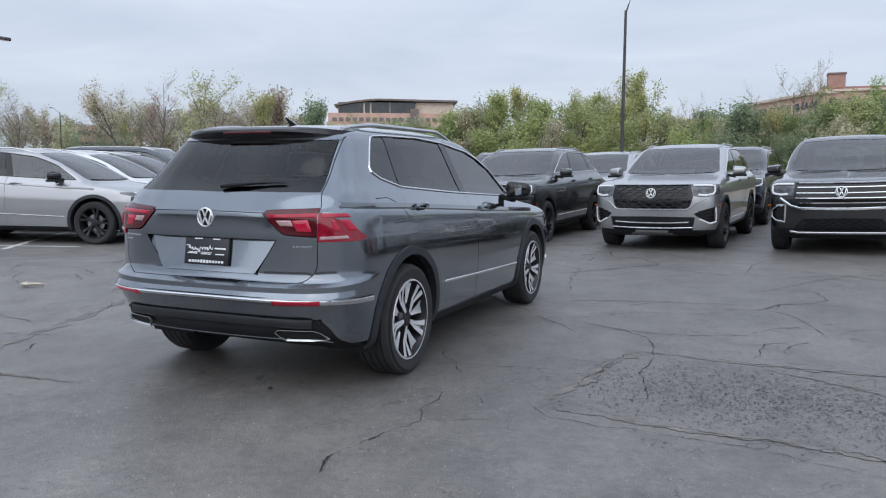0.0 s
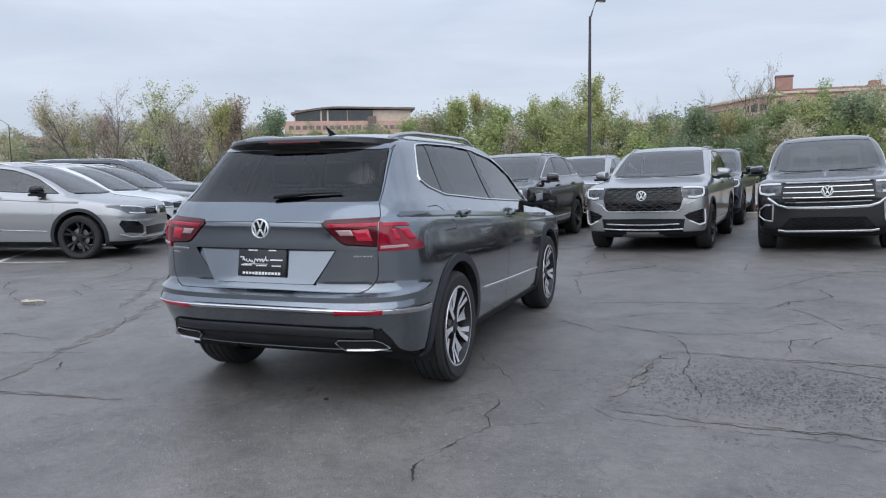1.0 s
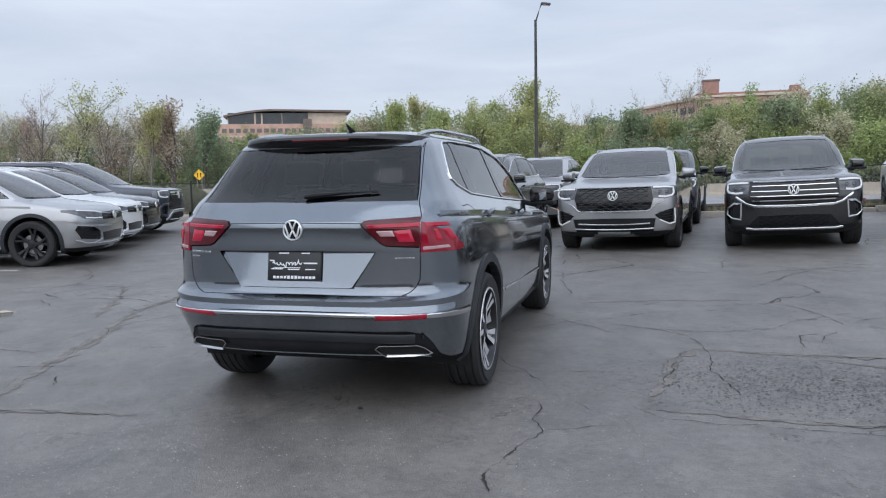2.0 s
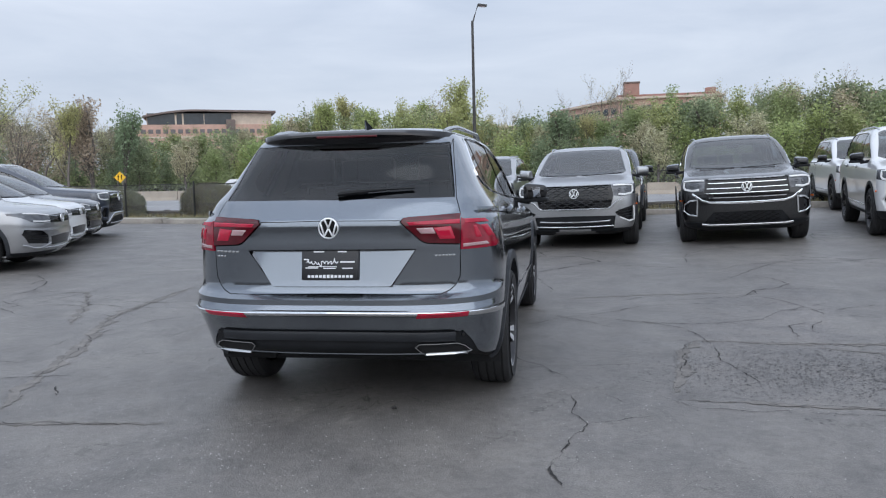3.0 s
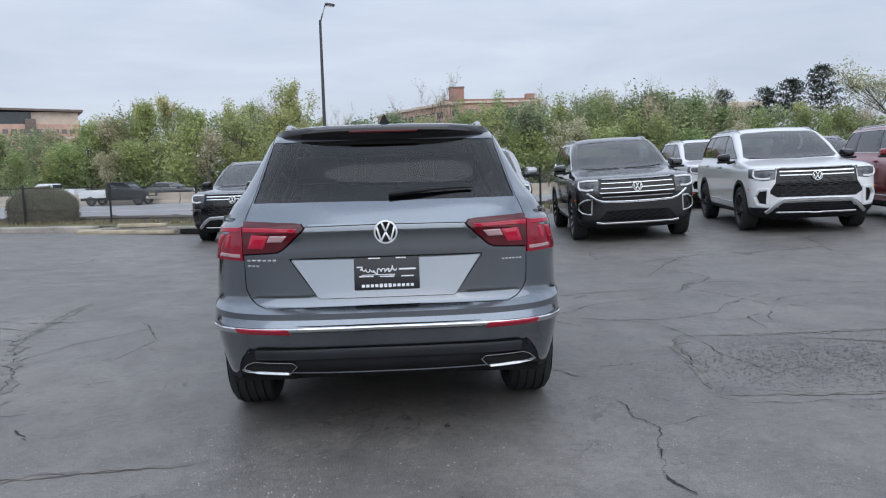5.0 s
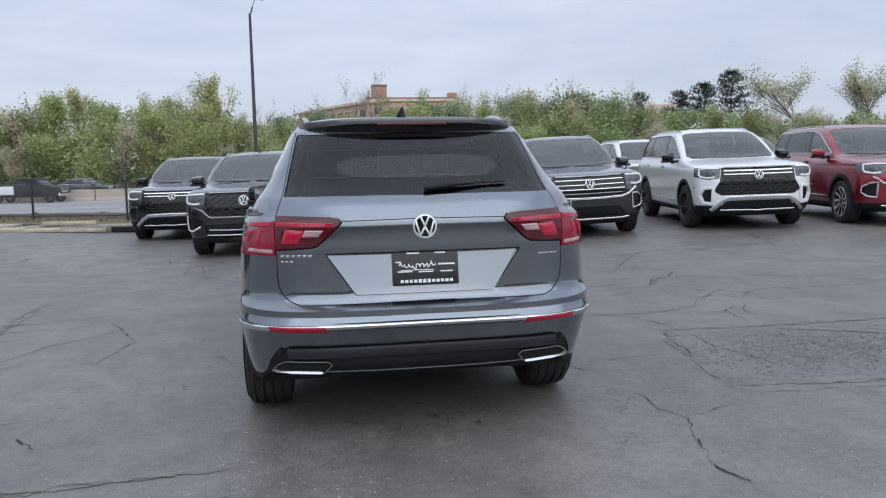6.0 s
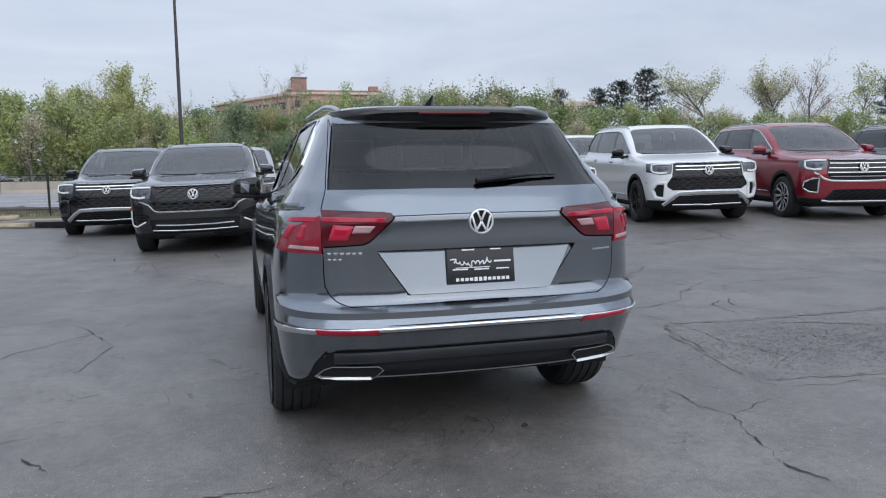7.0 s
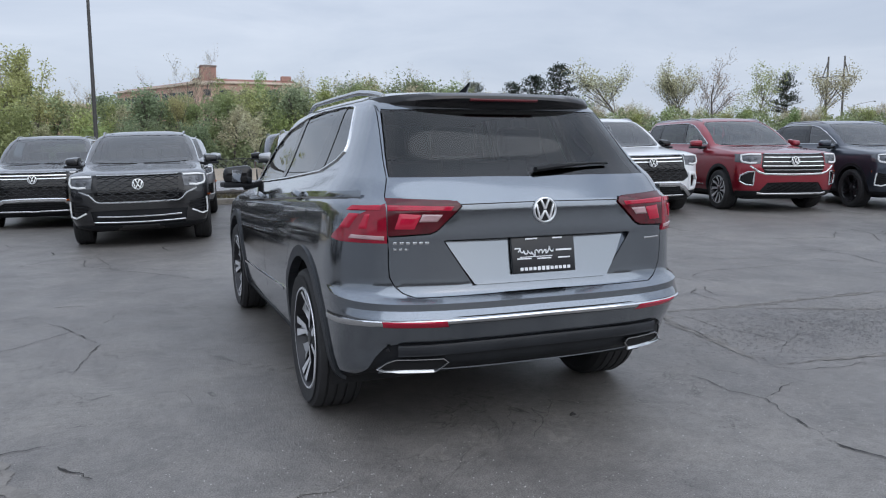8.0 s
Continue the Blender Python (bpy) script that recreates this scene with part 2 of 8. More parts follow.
# ---- car kit: a car's half shell is lofted from rings, then cut into panels, panes and lamps ----
def half_shell(spec, fine=1.0):
    """Rings from the sill to the roof, each from the rear centre round the right side to the front centre (rear axle at y = 0, nose at +y)."""
    rear, side, front, ends = spec["rear"], spec["side"], spec["front"], spec["ends"]
    k = len(rear)
    key = [0.0]
    for i in range(1, k):
        key.append(key[-1] + max(0.02, math.dist(rear[i], rear[i - 1]) * 0.5 + math.dist(side[i][:2], side[i - 1][:2]) * 0.5))
    count = int(spec.get("rings", 60) * fine)
    even = np.linspace(0, key[-1], count)
    q = np.unique(np.round(np.concatenate([even, key]), 4))
    q = [a for i, a in enumerate(q) if i == 0 or a - q[i - 1] > 0.004 or a in np.round(key, 4)]
    cur = lambda rows, j: smooth_curve(key, [r[j] for r in rows], q)
    yr, zr, yf, zf = cur(rear, 0), cur(rear, 1), cur(front, 0), cur(front, 1)
    w, zsr, zsf = cur(side, 0), cur(side, 1), cur(side, 2)
    dr, nr, df, nf = (cur(ends, j) for j in range(4))
    ne, ns = int(24 * fine), int(spec.get("along", 80) * fine)
    bm = bmesh.new()
    grid = []
    for i in range(len(q)):
        row = []
        for j in range(ne + 1):
            a = 0.5 * math.pi * (j / ne)
            sx, cy = math.sin(a) ** (2 / nr[i]), math.cos(a) ** (2 / nr[i])
            t = 1 - cy
            row.append((w[i] * sx, yr[i] + dr[i] * t, zr[i] + (zsr[i] - zr[i]) * t * t * (3 - 2 * t)))
        y0, y1 = yr[i] + dr[i], yf[i] - df[i]
        for j in range(1, ns):
            t = j / ns
            bulge = 1 + spec.get("bulge", 0.012) * math.sin(math.pi * t)
            row.append((w[i] * bulge, y0 + (y1 - y0) * t, zsr[i] + (zsf[i] - zsr[i]) * t))
        for j in range(ne, -1, -1):
            a = 0.5 * math.pi * (j / ne)
            sx, cy = math.sin(a) ** (2 / nf[i]), math.cos(a) ** (2 / nf[i])
            t = 1 - cy
            row.append((w[i] * sx, yf[i] - df[i] * t, zf[i] + (zsf[i] - zf[i]) * t * t * (3 - 2 * t)))
        grid.append([bm.verts.new(c) for c in row])
    for a, b in zip(grid, grid[1:]):
        for j in range(len(a) - 1):
            try:
                bm.faces.new((a[j], a[j + 1], b[j + 1], b[j]))
            except ValueError:
                pass
    bmesh.ops.remove_doubles(bm, verts=bm.verts, dist=0.0004)
    bmesh.ops.dissolve_degenerate(bm, edges=bm.edges, dist=0.0004)
    bm.normal_update()
    bm.faces.layers.int.new("region")
    return bm


FLAT = {"side": (1, 2), "rear": (0, 2), "front": (0, 2), "top": (0, 1)}


def facing(f, view):
    n = f.normal
    return {"side": n.x > 0.04, "rear": n.y < -0.12, "front": n.y > 0.1, "top": n.z > 0.3}[view]


def inside(poly, a, b):
    hit = False
    for (x0, y0), (x1, y1) in zip(poly, poly[1:] + poly[:1]):
        if (y0 > b) != (y1 > b) and a < (x1 - x0) * (b - y0) / (y1 - y0) + x0:
            hit = not hit
    return hit


def cut(bm, region, view, poly, where=None, over=None):
    """Cuts the outline of a polygon into the shell, seen from the side, the rear, the front or the top, and marks what lies within."""
    layer = bm.faces.layers.int["region"]
    i, j = FLAT[view]
    us, vs = [p[0] for p in poly], [p[1] for p in poly]
    box = (min(us) - 0.02, max(us) + 0.02, min(vs) - 0.02, max(vs) + 0.02)

    def near(f, bx):
        ua, va = [v.co[i] for v in f.verts], [v.co[j] for v in f.verts]
        return max(ua) >= bx[0] and min(ua) <= bx[1] and max(va) >= bx[2] and min(va) <= bx[3]

    chosen = {f for f in bm.faces if facing(f, view) and near(f, box) and (where is None or where(f.calc_center_median())) and (over is None or f[layer] in over)}
    for (a, b), (c, d) in zip(poly, poly[1:] + poly[:1]):
        seg = (min(a, c) - 1e-4, max(a, c) + 1e-4, min(b, d) - 1e-4, max(b, d) + 1e-4)
        cand = [f for f in chosen if f.is_valid and near(f, seg)]
        if not cand:
            continue
        no = [0.0, 0.0, 0.0]
        no[i], no[j] = d - b, a - c
        co = [0.0, 0.0, 0.0]
        co[i], co[j] = a, b
        geom = list({*cand, *(e for f in cand for e in f.edges), *(v for f in cand for v in f.verts)})
        res = bmesh.ops.bisect_plane(bm, geom=geom, dist=1e-4, plane_co=co, plane_no=no)
        chosen |= {g for g in res["geom"] if isinstance(g, bmesh.types.BMFace)}
        chosen = {f for f in chosen if f.is_valid}
    for f in chosen:
        c = f.calc_center_median()
        if inside(poly, c[i], c[j]):
            f[layer] = region


def panel(bm, regions, lift=0.0, skirt=0.02, gap=0.0, sides="both", drop=None, shift=None):
    """The marked faces as a panel of their own: lifted along its normals, its rim drawn in by gap and turned inwards by skirt.
    sides: both (one mesh over the middle), right or left."""
    layer = bm.faces.layers.int["region"]
    faces = [f for f in bm.faces if f[layer] in regions and (drop is None or not drop(f.calc_center_median()))]
    idx, pos, nrm = {}, [], []
    polys = []
    for f in faces:
        poly = []
        for v in f.verts:
            if v not in idx:
                idx[v] = len(pos)
                pos.append(v.co.copy())
                nrm.append(Vector())
            nrm[idx[v]] += f.normal * f.calc_area()
            poly.append(idx[v])
        polys.append(poly)
    nrm = [n.normalized() if n.length > 0 else Vector((0, 0, 1)) for n in nrm]
    count = {}
    for f, poly in zip(faces, polys):
        for a, b in zip(poly, poly[1:] + poly[:1]):
            count.setdefault(frozenset((a, b)), []).append((a, b, f.normal))
    rim = [v[0] for v in count.values() if len(v) == 1 and not (sides == "both" and abs(pos[v[0][0]].x) < 1e-3 and abs(pos[v[0][1]].x) < 1e-3)]
    if gap:
        inward = {}
        for a, b, n in rim:
            d = n.cross(pos[b] - pos[a]).normalized()
            for v in (a, b):
                inward.setdefault(v, Vector())
                inward[v] = inward[v] + d
        for v, d in inward.items():
            if d.length > 0.2:
                move = d.normalized() * gap
                if sides == "both" and abs(pos[v].x) < 1e-3:
                    move.x = 0
                pos[v] = pos[v] + move
    if shift:
        pos = [shift(p) for p in pos]
    if sides == "both":
        for i, p in enumerate(pos):
            if abs(p.x) < 1e-3:
                nrm[i] = Vector((0, nrm[i].y, nrm[i].z)).normalized()
    pos = [p + n * lift for p, n in zip(pos, nrm)]
    if skirt:
        low = {}
        for a, b, n in rim:
            for v in (a, b):
                if v not in low:
                    low[v] = len(pos)
                    pos.append(pos[v] - nrm[v] * skirt)
            polys.append([b, a, low[a], low[b]])
    out, faces_out = [], []
    for sgn in {"both": (1, -1), "right": (1,), "left": (-1,)}[sides]:
        base = len(out)
        out += [(p.x * sgn, p.y, p.z) for p in pos]
        faces_out += [[base + i for i in (poly if sgn > 0 else poly[::-1])] for poly in polys]
    me = bpy.data.meshes.new("panel")
    me.from_pydata(out, [], faces_out)
    if sides == "both":
        b2 = bmesh.new()
        b2.from_mesh(me)
        bmesh.ops.remove_doubles(b2, verts=[v for v in b2.verts if abs(v.co.x) < 2e-3], dist=0.001)
        b2.to_mesh(me)
        b2.free()
    for p in me.polygons:
        p.use_smooth = True
    me.set_sharp_from_angle(angle=radians(32))
    return me


class Skin:
    """Finds the shell's surface from the side, the rear, the front or the top."""

    def __init__(self, bm):
        self.tree = BVHTree.FromBMesh(bm)

    def at(self, view, a, b, lift=0.0):
        origin, way = {"side": ((3, a, b), (-1, 0, 0)), "rear": ((abs(a), -4, b), (0, 1, 0)), "front": ((abs(a), 8, b), (0, -1, 0)), "top": ((abs(a), b, 4), (0, 0, -1))}[view]
        p, n, _, _ = self.tree.ray_cast(Vector(origin), Vector(way))
        if p is None:
            p, n, _, _ = self.tree.find_nearest(Vector({"side": (0.9, a, b), "rear": (abs(a), -0.9, b), "front": (abs(a), 3.8, b), "top": (abs(a), b, 1.6)}[view]))
        if n.dot(Vector(way)) > 0:
            n = -n
        p = p + n * lift
        if view != "side" and a < 0:
            p.x, n = -p.x, Vector((-n.x, n.y, n.z))
        return p, n

    def line(self, view, pts, step=0.04, lift=0.0, closed=False):
        pts = pts + pts[:1] if closed else pts
        res = []
        for (a, b), (c, d) in zip(pts, pts[1:]):
            n = max(1, int(math.dist((a, b), (c, d)) / step))
            res += [self.at(view, a + (c - a) * i / n, b + (d - b) * i / n, lift) for i in range(n)]
        return res if closed else res + [self.at(view, *pts[-1], lift)]


def strip(bm, run, width, thick, closed=False, sgn=1, taper=False):
    """A flat bead with rounded edges laid on the surface along (point, normal) pairs."""
    rings = []
    k = len(run)
    for i, (p, n) in enumerate(run):
        a = run[(i - 1) % k][0] if closed or i else p
        b = run[(i + 1) % k][0] if closed or i < k - 1 else p
        d = (b - a).normalized()
        s = d.cross(n).normalized()
        wd = width * (min(1.0, 0.15 + 4 * min(i, k - 1 - i) / k) if taper else 1.0)
        prof = [(-0.5, -0.4), (-0.5, 0.6), (-0.3, 1.0), (0.3, 1.0), (0.5, 0.6), (0.5, -0.4)]
        rings.append([bm.verts.new(((c := p + s * wd * u + n * thick * v).x * sgn, c.y, c.z)) for u, v in prof])
    for p, q in list(zip(rings, rings[1:])) + ([(rings[-1], rings[0])] if closed else []):
        for j in range(6):
            bm.faces.new((p[j], p[(j + 1) % 6], q[(j + 1) % 6], q[j]))
    if not closed:
        bm.faces.new(rings[0])
        bm.faces.new(rings[-1][::-1])


def arch_line(y, z, r, low, n=20):
    """A wheel arch's outline, from its rear foot over the top to its front foot, seen from the side."""
    a0 = math.asin(max(-1, min(1, (low - z) / r)))
    return [(y - r * math.cos(a), z + r * math.sin(a)) for a in [a0 + (math.pi - 2 * a0) * i / n for i in range(n + 1)]]

# ---- ground ----
def rise(x, y):
    """The lot's height: level round the grey car, a little higher towards one end of the far row, sinking to the storm drain."""
    s = lambda t: max(0.0, min(1.0, t)) ** 2 * (3 - 2 * max(0.0, min(1.0, t)))
    dip = 0.07 * math.exp(-(((x + 3.0) / 2.4) ** 2)) * s((y - 4.0) / 4.0) + 0.06 * math.exp(-(((x + 5.2) / 3.0) ** 2)) * s((y - 11.0) / 4.0)
    return 0.20 * s((x - 0.5) / 8.0) * s((y - 0.5) / 8.0) - dip


def asphalt_material():
    """Old sealed asphalt: sun-bleached drifts, darker porous patches, pale dust, stone speckle and a fine grain."""
    m = bpy.data.materials.new("worn asphalt")
    m.use_nodes = True
    nt = m.node_tree
    b = nt.nodes["Principled BSDF"]
    tc = nt.nodes.new("ShaderNodeTexCoord")

    def noise_node(scale, detail, rough=0.55, squash=(1, 1, 1), distort=0.0):
        mp = nt.nodes.new("ShaderNodeMapping")
        mp.inputs["Scale"].default_value = squash
        nd = nt.nodes.new("ShaderNodeTexNoise")
        nd.inputs["Scale"].default_value, nd.inputs["Detail"].default_value = scale, detail
        nd.inputs["Roughness"].default_value, nd.inputs["Distortion"].default_value = rough, distort
        nt.links.new(tc.outputs["Object"], mp.inputs["Vector"])
        nt.links.new(mp.outputs[0], nd.inputs["Vector"])
        return nd

    def ramp_of(src, stops):
        r = nt.nodes.new("ShaderNodeValToRGB")
        while len(r.color_ramp.elements) < len(stops):
            r.color_ramp.elements.new(0.5)
        for e, (p, c) in zip(r.color_ramp.elements, stops):
            e.position, e.color = p, (*c, 1)
        nt.links.new(src, r.inputs[0])
        return r

    def mixer(kind, fac, a, c):
        mx = nt.nodes.new("ShaderNodeMixRGB")
        mx.blend_type = kind
        mx.inputs[0].default_value = fac
        nt.links.new(a, mx.inputs[1])
        nt.links.new(c, mx.inputs[2])
        return mx

    drift = ramp_of(noise_node(0.35, 8, 0.62, (1, 1, 1), 0.6).outputs[0], [(0.30, (0.118, 0.110, 0.103)), (0.52, (0.156, 0.145, 0.135)), (0.75, (0.212, 0.198, 0.181))])
    worn = ramp_of(noise_node(2.4, 10, 0.72, (1, 0.8, 1), 0.3).outputs[0], [(0.34, (0.74, 0.74, 0.75)), (0.50, (1.0, 1.0, 1.0)), (0.68, (1.22, 1.21, 1.19))])
    mottle = ramp_of(noise_node(20, 8, 0.75, (1, 1, 1), 0.2).outputs[0], [(0.32, (0.64, 0.64, 0.64)), (0.52, (1.0, 1.0, 1.0)), (0.72, (1.28, 1.28, 1.28))])
    grain = ramp_of(noise_node(150, 3).outputs[0], [(0.3, (0.5, 0.5, 0.5)), (0.7, (1.5, 1.5, 1.5))])
    vor = nt.nodes.new("ShaderNodeTexVoronoi")
    vor.inputs["Scale"].default_value = 38
    nt.links.new(tc.outputs["Object"], vor.inputs["Vector"])
    stone = ramp_of(vor.outputs["Distance"], [(0.035, (2.6, 2.5, 2.4)), (0.07, (1.0, 1.0, 1.0)), (1.0, (1.0, 1.0, 1.0))])
    here = noise_node(0.7, 4)
    only = nt.nodes.new("ShaderNodeMapRange")
    only.inputs["From Min"].default_value, only.inputs["From Max"].default_value = 0.52, 0.68
    nt.links.new(here.outputs[0], only.inputs[0])
    c1 = mixer("MULTIPLY", 1.0, drift.outputs[0], worn.outputs[0])
    c2 = mixer("MULTIPLY", 0.8, c1.outputs[0], mottle.outputs[0])
    c3 = mixer("MULTIPLY", 1.0, c2.outputs[0], grain.outputs[0])
    c4 = mixer("MULTIPLY", 0.5, c3.outputs[0], stone.outputs[0])
    nt.links.new(only.outputs[0], c4.inputs[0])
    # hairline crazing: thin wandering lines, only here and there
    def hairline(scale, thin, where_scale, colour, distort):
        nz = noise_node(scale, 5, 0.55, (1, 1, 1), distort)
        off = nt.nodes.new("ShaderNodeMath")
        off.operation = "SUBTRACT"
        off.inputs[1].default_value = 0.5
        nt.links.new(nz.outputs[0], off.inputs[0])
        mag = nt.nodes.new("ShaderNodeMath")
        mag.operation = "ABSOLUTE"
        nt.links.new(off.outputs[0], mag.inputs[0])
        line = nt.nodes.new("ShaderNodeMapRange")
        line.inputs["From Min"].default_value, line.inputs["From Max"].default_value = thin * 0.4, thin
        line.inputs["To Min"].default_value, line.inputs["To Max"].default_value = 1.0, 0.0
        nt.links.new(mag.outputs[0], line.inputs[0])
        spot = nt.nodes.new("ShaderNodeMapRange")
        spot.inputs["From Min"].default_value, spot.inputs["From Max"].default_value = 0.50, 0.60
        nt.links.new(noise_node(where_scale, 4).outputs[0], spot.inputs[0])
        both = nt.nodes.new("ShaderNodeMath")
        both.operation = "MULTIPLY"
        nt.links.new(line.outputs[0], both.inputs[0])
        nt.links.new(spot.outputs[0], both.inputs[1])
        tint = nt.nodes.new("ShaderNodeRGB")
        tint.outputs[0].default_value = (*colour, 1)
        return both, tint

    top = c4
    for args in ((0.55, 0.006, 0.45, (1.22, 1.21, 1.19), 0.9), (0.8, 0.0035, 0.6, (0.32, 0.31, 0.30), 1.2), (1.7, 0.004, 0.9, (0.38, 0.37, 0.36), 0.8)):
        fac, tint = hairline(*args)
        mx = mixer("MULTIPLY", 1.0, top.outputs[0], tint.outputs[0])
        nt.links.new(fac.outputs[0], mx.inputs[0])
        top = mx
    nt.links.new(top.outputs[0], b.inputs["Base Color"])
    rr = nt.nodes.new("ShaderNodeMapRange")
    rr.inputs["To Min"].default_value, rr.inputs["To Max"].default_value = 0.34, 0.62
    b.inputs["Specular IOR Level"].default_value = 0.65
    nt.links.new(noise_node(2.2, 6).outputs[0], rr.inputs[0])
    nt.links.new(rr.outputs[0], b.inputs["Roughness"])
    add = nt.nodes.new("ShaderNodeMath")
    add.operation = "MULTIPLY_ADD"
    add.inputs[1].default_value = 0.6
    nt.links.new(noise_node(90, 4).outputs[0], add.inputs[0])
    nt.links.new(noise_node(9, 6, 0.65).outputs[0], add.inputs[2])
    bp = nt.nodes.new("ShaderNodeBump")
    bp.inputs["Strength"].default_value, bp.inputs["Distance"].default_value = 0.55, 0.012
    nt.links.new(add.outputs[0], bp.inputs["Height"])
    nt.links.new(bp.outputs[0], b.inputs["Normal"])
    return m


asphalt = asphalt_material()


def sheet(name, xs, ys, height, mat, label, kind="structure"):
    verts = [(x, y, height(x, y)) for y in ys for x in xs]
    n = len(xs)
    faces = [(i + j * n, i + 1 + j * n, i + 1 + (j + 1) * n, i + (j + 1) * n) for j in range(len(ys) - 1) for i in range(n - 1)]
    return raw(name, verts, faces, mat, None, label, 60, kind)


xs = sorted({*np.linspace(-60, 80, 71), *np.linspace(-12, 12, 97), -2500, -600, -200, 200, 600, 2500})
ys = sorted({*np.linspace(-40, 17, 58), *np.linspace(0, 17, 69), -2500, -600, -150, 17.3, 18, 20, 24, 30, 40, 50, 60, 80, 150, 400, 1000, 4500})
sheet("ground", xs, ys, lambda x, y: rise(x, y) if y < 17.1 else max(-1.0, -0.05 - 0.25 * (y - 17.1)), asphalt, "worn dark asphalt parking lot with cracks")

# ---- wheels ----
WHEELS = {}


def wheel_meshes(style, R, rim, width):
    key = (style, R, rim, width)
    if key in WHEELS:
        return WHEELS[key]
    h = width / 2
    bm = bmesh.new()
    prof = [(rim - 0.012, -h + 0.02), (rim + 0.004, -h + 0.008), (rim + 0.05, -h - 0.004), (R - 0.05, -h), (R - 0.012, -h + 0.012)]
    for c in (-0.30, -0.1, 0.1, 0.30):
        prof += [(R, c * width - 0.006), (R - 0.009, c * width - 0.004), (R - 0.009, c * width + 0.004), (R, c * width + 0.006)]
    prof += [(R - 0.012, h - 0.012), (R - 0.03, h - 0.003), (R - 0.05, h), (rim + 0.06, h + 0.005), (rim + 0.05, h + 0.004), (rim + 0.004, h - 0.006), (rim - 0.012, h - 0.02)]
    lathe(bm, prof, 44)
    tyre = mesh_of("tyre", bm, 28)
    tyre.materials.append(RUBBER)
    bm = bmesh.new()
    lathe(bm, [(rim, h - 0.016), (rim - 0.004, h - 0.004), (rim - 0.014, h - 0.004), (rim - 0.02, h - 0.02), (rim - 0.035, h - 0.06), (rim - 0.045, -h + 0.02)], 48)
    lathe(bm, [(0.0005, h - 0.028), (0.034, h - 0.028), (0.036, h - 0.034), (0.062, h - 0.04), (0.075, h - 0.06), (0.07, h - 0.1)], 24)
    face_faces = set()
    spokes = {"split": 5, "star": 5, "turbine": 10, "double": 5}[style]
    for s in range(spokes):
        ang = 2 * math.pi * s / spokes + 0.3
        off, lean, halves = {"split": (0.150, 0.05, (0.22, 0.078, 0.082)), "star": (0.20, 0.10, (0.26, 0.10, 0.085)), "turbine": (0.0, 0.22, (0.22, 0.11, 0.12)), "double": (0.15, 0.0, (0.2, 0.075, 0.07))}[style]
        for off in (-off, off) if off else (0.0,):
            stations = []
            for t in (0.0, 0.5, 1.0):
                r = 0.05 + (rim - 0.07) * t
                mid = ang + off * (0.25 + 0.75 * t) + lean * t
                half = halves[round(t * 2)]
                x = h - 0.032 + 0.018 * t - 0.03 * math.sin(math.pi * t) * 0.6
                a, b = mid - half, mid + half
                stations.append([(x, r * math.cos(a), r * math.sin(a)), (x, r * math.cos(b), r * math.sin(b)), (x - 0.035, r * math.cos(b + 0.02), r * math.sin(b + 0.02)), (x - 0.035, r * math.cos(a - 0.02), r * math.sin(a - 0.02))])
            vs = [[bm.verts.new(c) for c in st] for st in stations]
            for p, q in zip(vs, vs[1:]):
                for j in range(4):
                    f = bm.faces.new((p[j], p[(j + 1) % 4], q[(j + 1) % 4], q[j]))
                    if j == 0:
                        face_faces.add(f)
    if style == "split":
        for s in range(5):
            ang = 2 * math.pi * s / 5 + 0.3
            for shift, deep, wide in ((0.0, 0.016, 0.10), (0.628, 0.024, 0.20)):
                rings = []
                for t in (0.25, 0.65, 1.0):
                    r, mid = 0.05 + (rim - 0.065) * t, ang + shift + 0.05 * t
                    x = h - 0.032 + 0.018 * t - deep
                    rings.append([bm.verts.new((x - e, r * math.cos(mid + q), r * math.sin(mid + q))) for q, e in ((-wide * (0.5 + t / 2), 0.0), (0.0, 0.008), (wide * (0.5 + t / 2), 0.0))])
                for p, q in zip(rings, rings[1:]):
                    for j in range(2):
                        face_faces.add(bm.faces.new((p[j], p[j + 1], q[j + 1], q[j])))
    bm.faces.index_update()
    bright = {f.index for f in face_faces} | {f.index for f in bm.faces if len(f.verts) == 4 and f.index < 96 and f not in face_faces}
    rim_me = mesh_of("rim", bm, 30)
    rim_me.materials.append(ALLOYDK)
    rim_me.materials.append(ALLOY if style in ("split", "turbine") else ALLOYDK)
    for p in rim_me.polygons:
        p.material_index = 1 if p.index in bright else 0
    bm = bmesh.new()
    lathe(bm, [(0.002, 0.03), (0.15, 0.03), (0.15, 0.0), (0.06, -0.02), (0.05, -0.1), (0.002, -0.1)], 32)
    hub = mesh_of("wheel", bm, 30)
    hub.materials.append(material("brake disc steel", (0.25, 0.25, 0.26), 0.4, 1.0, vary=0.3, scale=8))
    WHEELS[key] = (hub, tyre, rim_me)
    return WHEELS[key]


def add_wheel(root, x, y, R, rim, width, style, spin):
    hub, tyre, rim_me = wheel_meshes(style, R, rim, width)
    m = pose(x, y, R, 0, 0, 0 if x > 0 else 180) @ pose(0, 0, 0, spin, 0, 0)
    w = put("wheel", hub, None, root, m=m)
    put("tyre", tyre, None, w)
    put("rim", rim_me, None, w, "five-spoke machined alloy rim" if style == "split" else "")


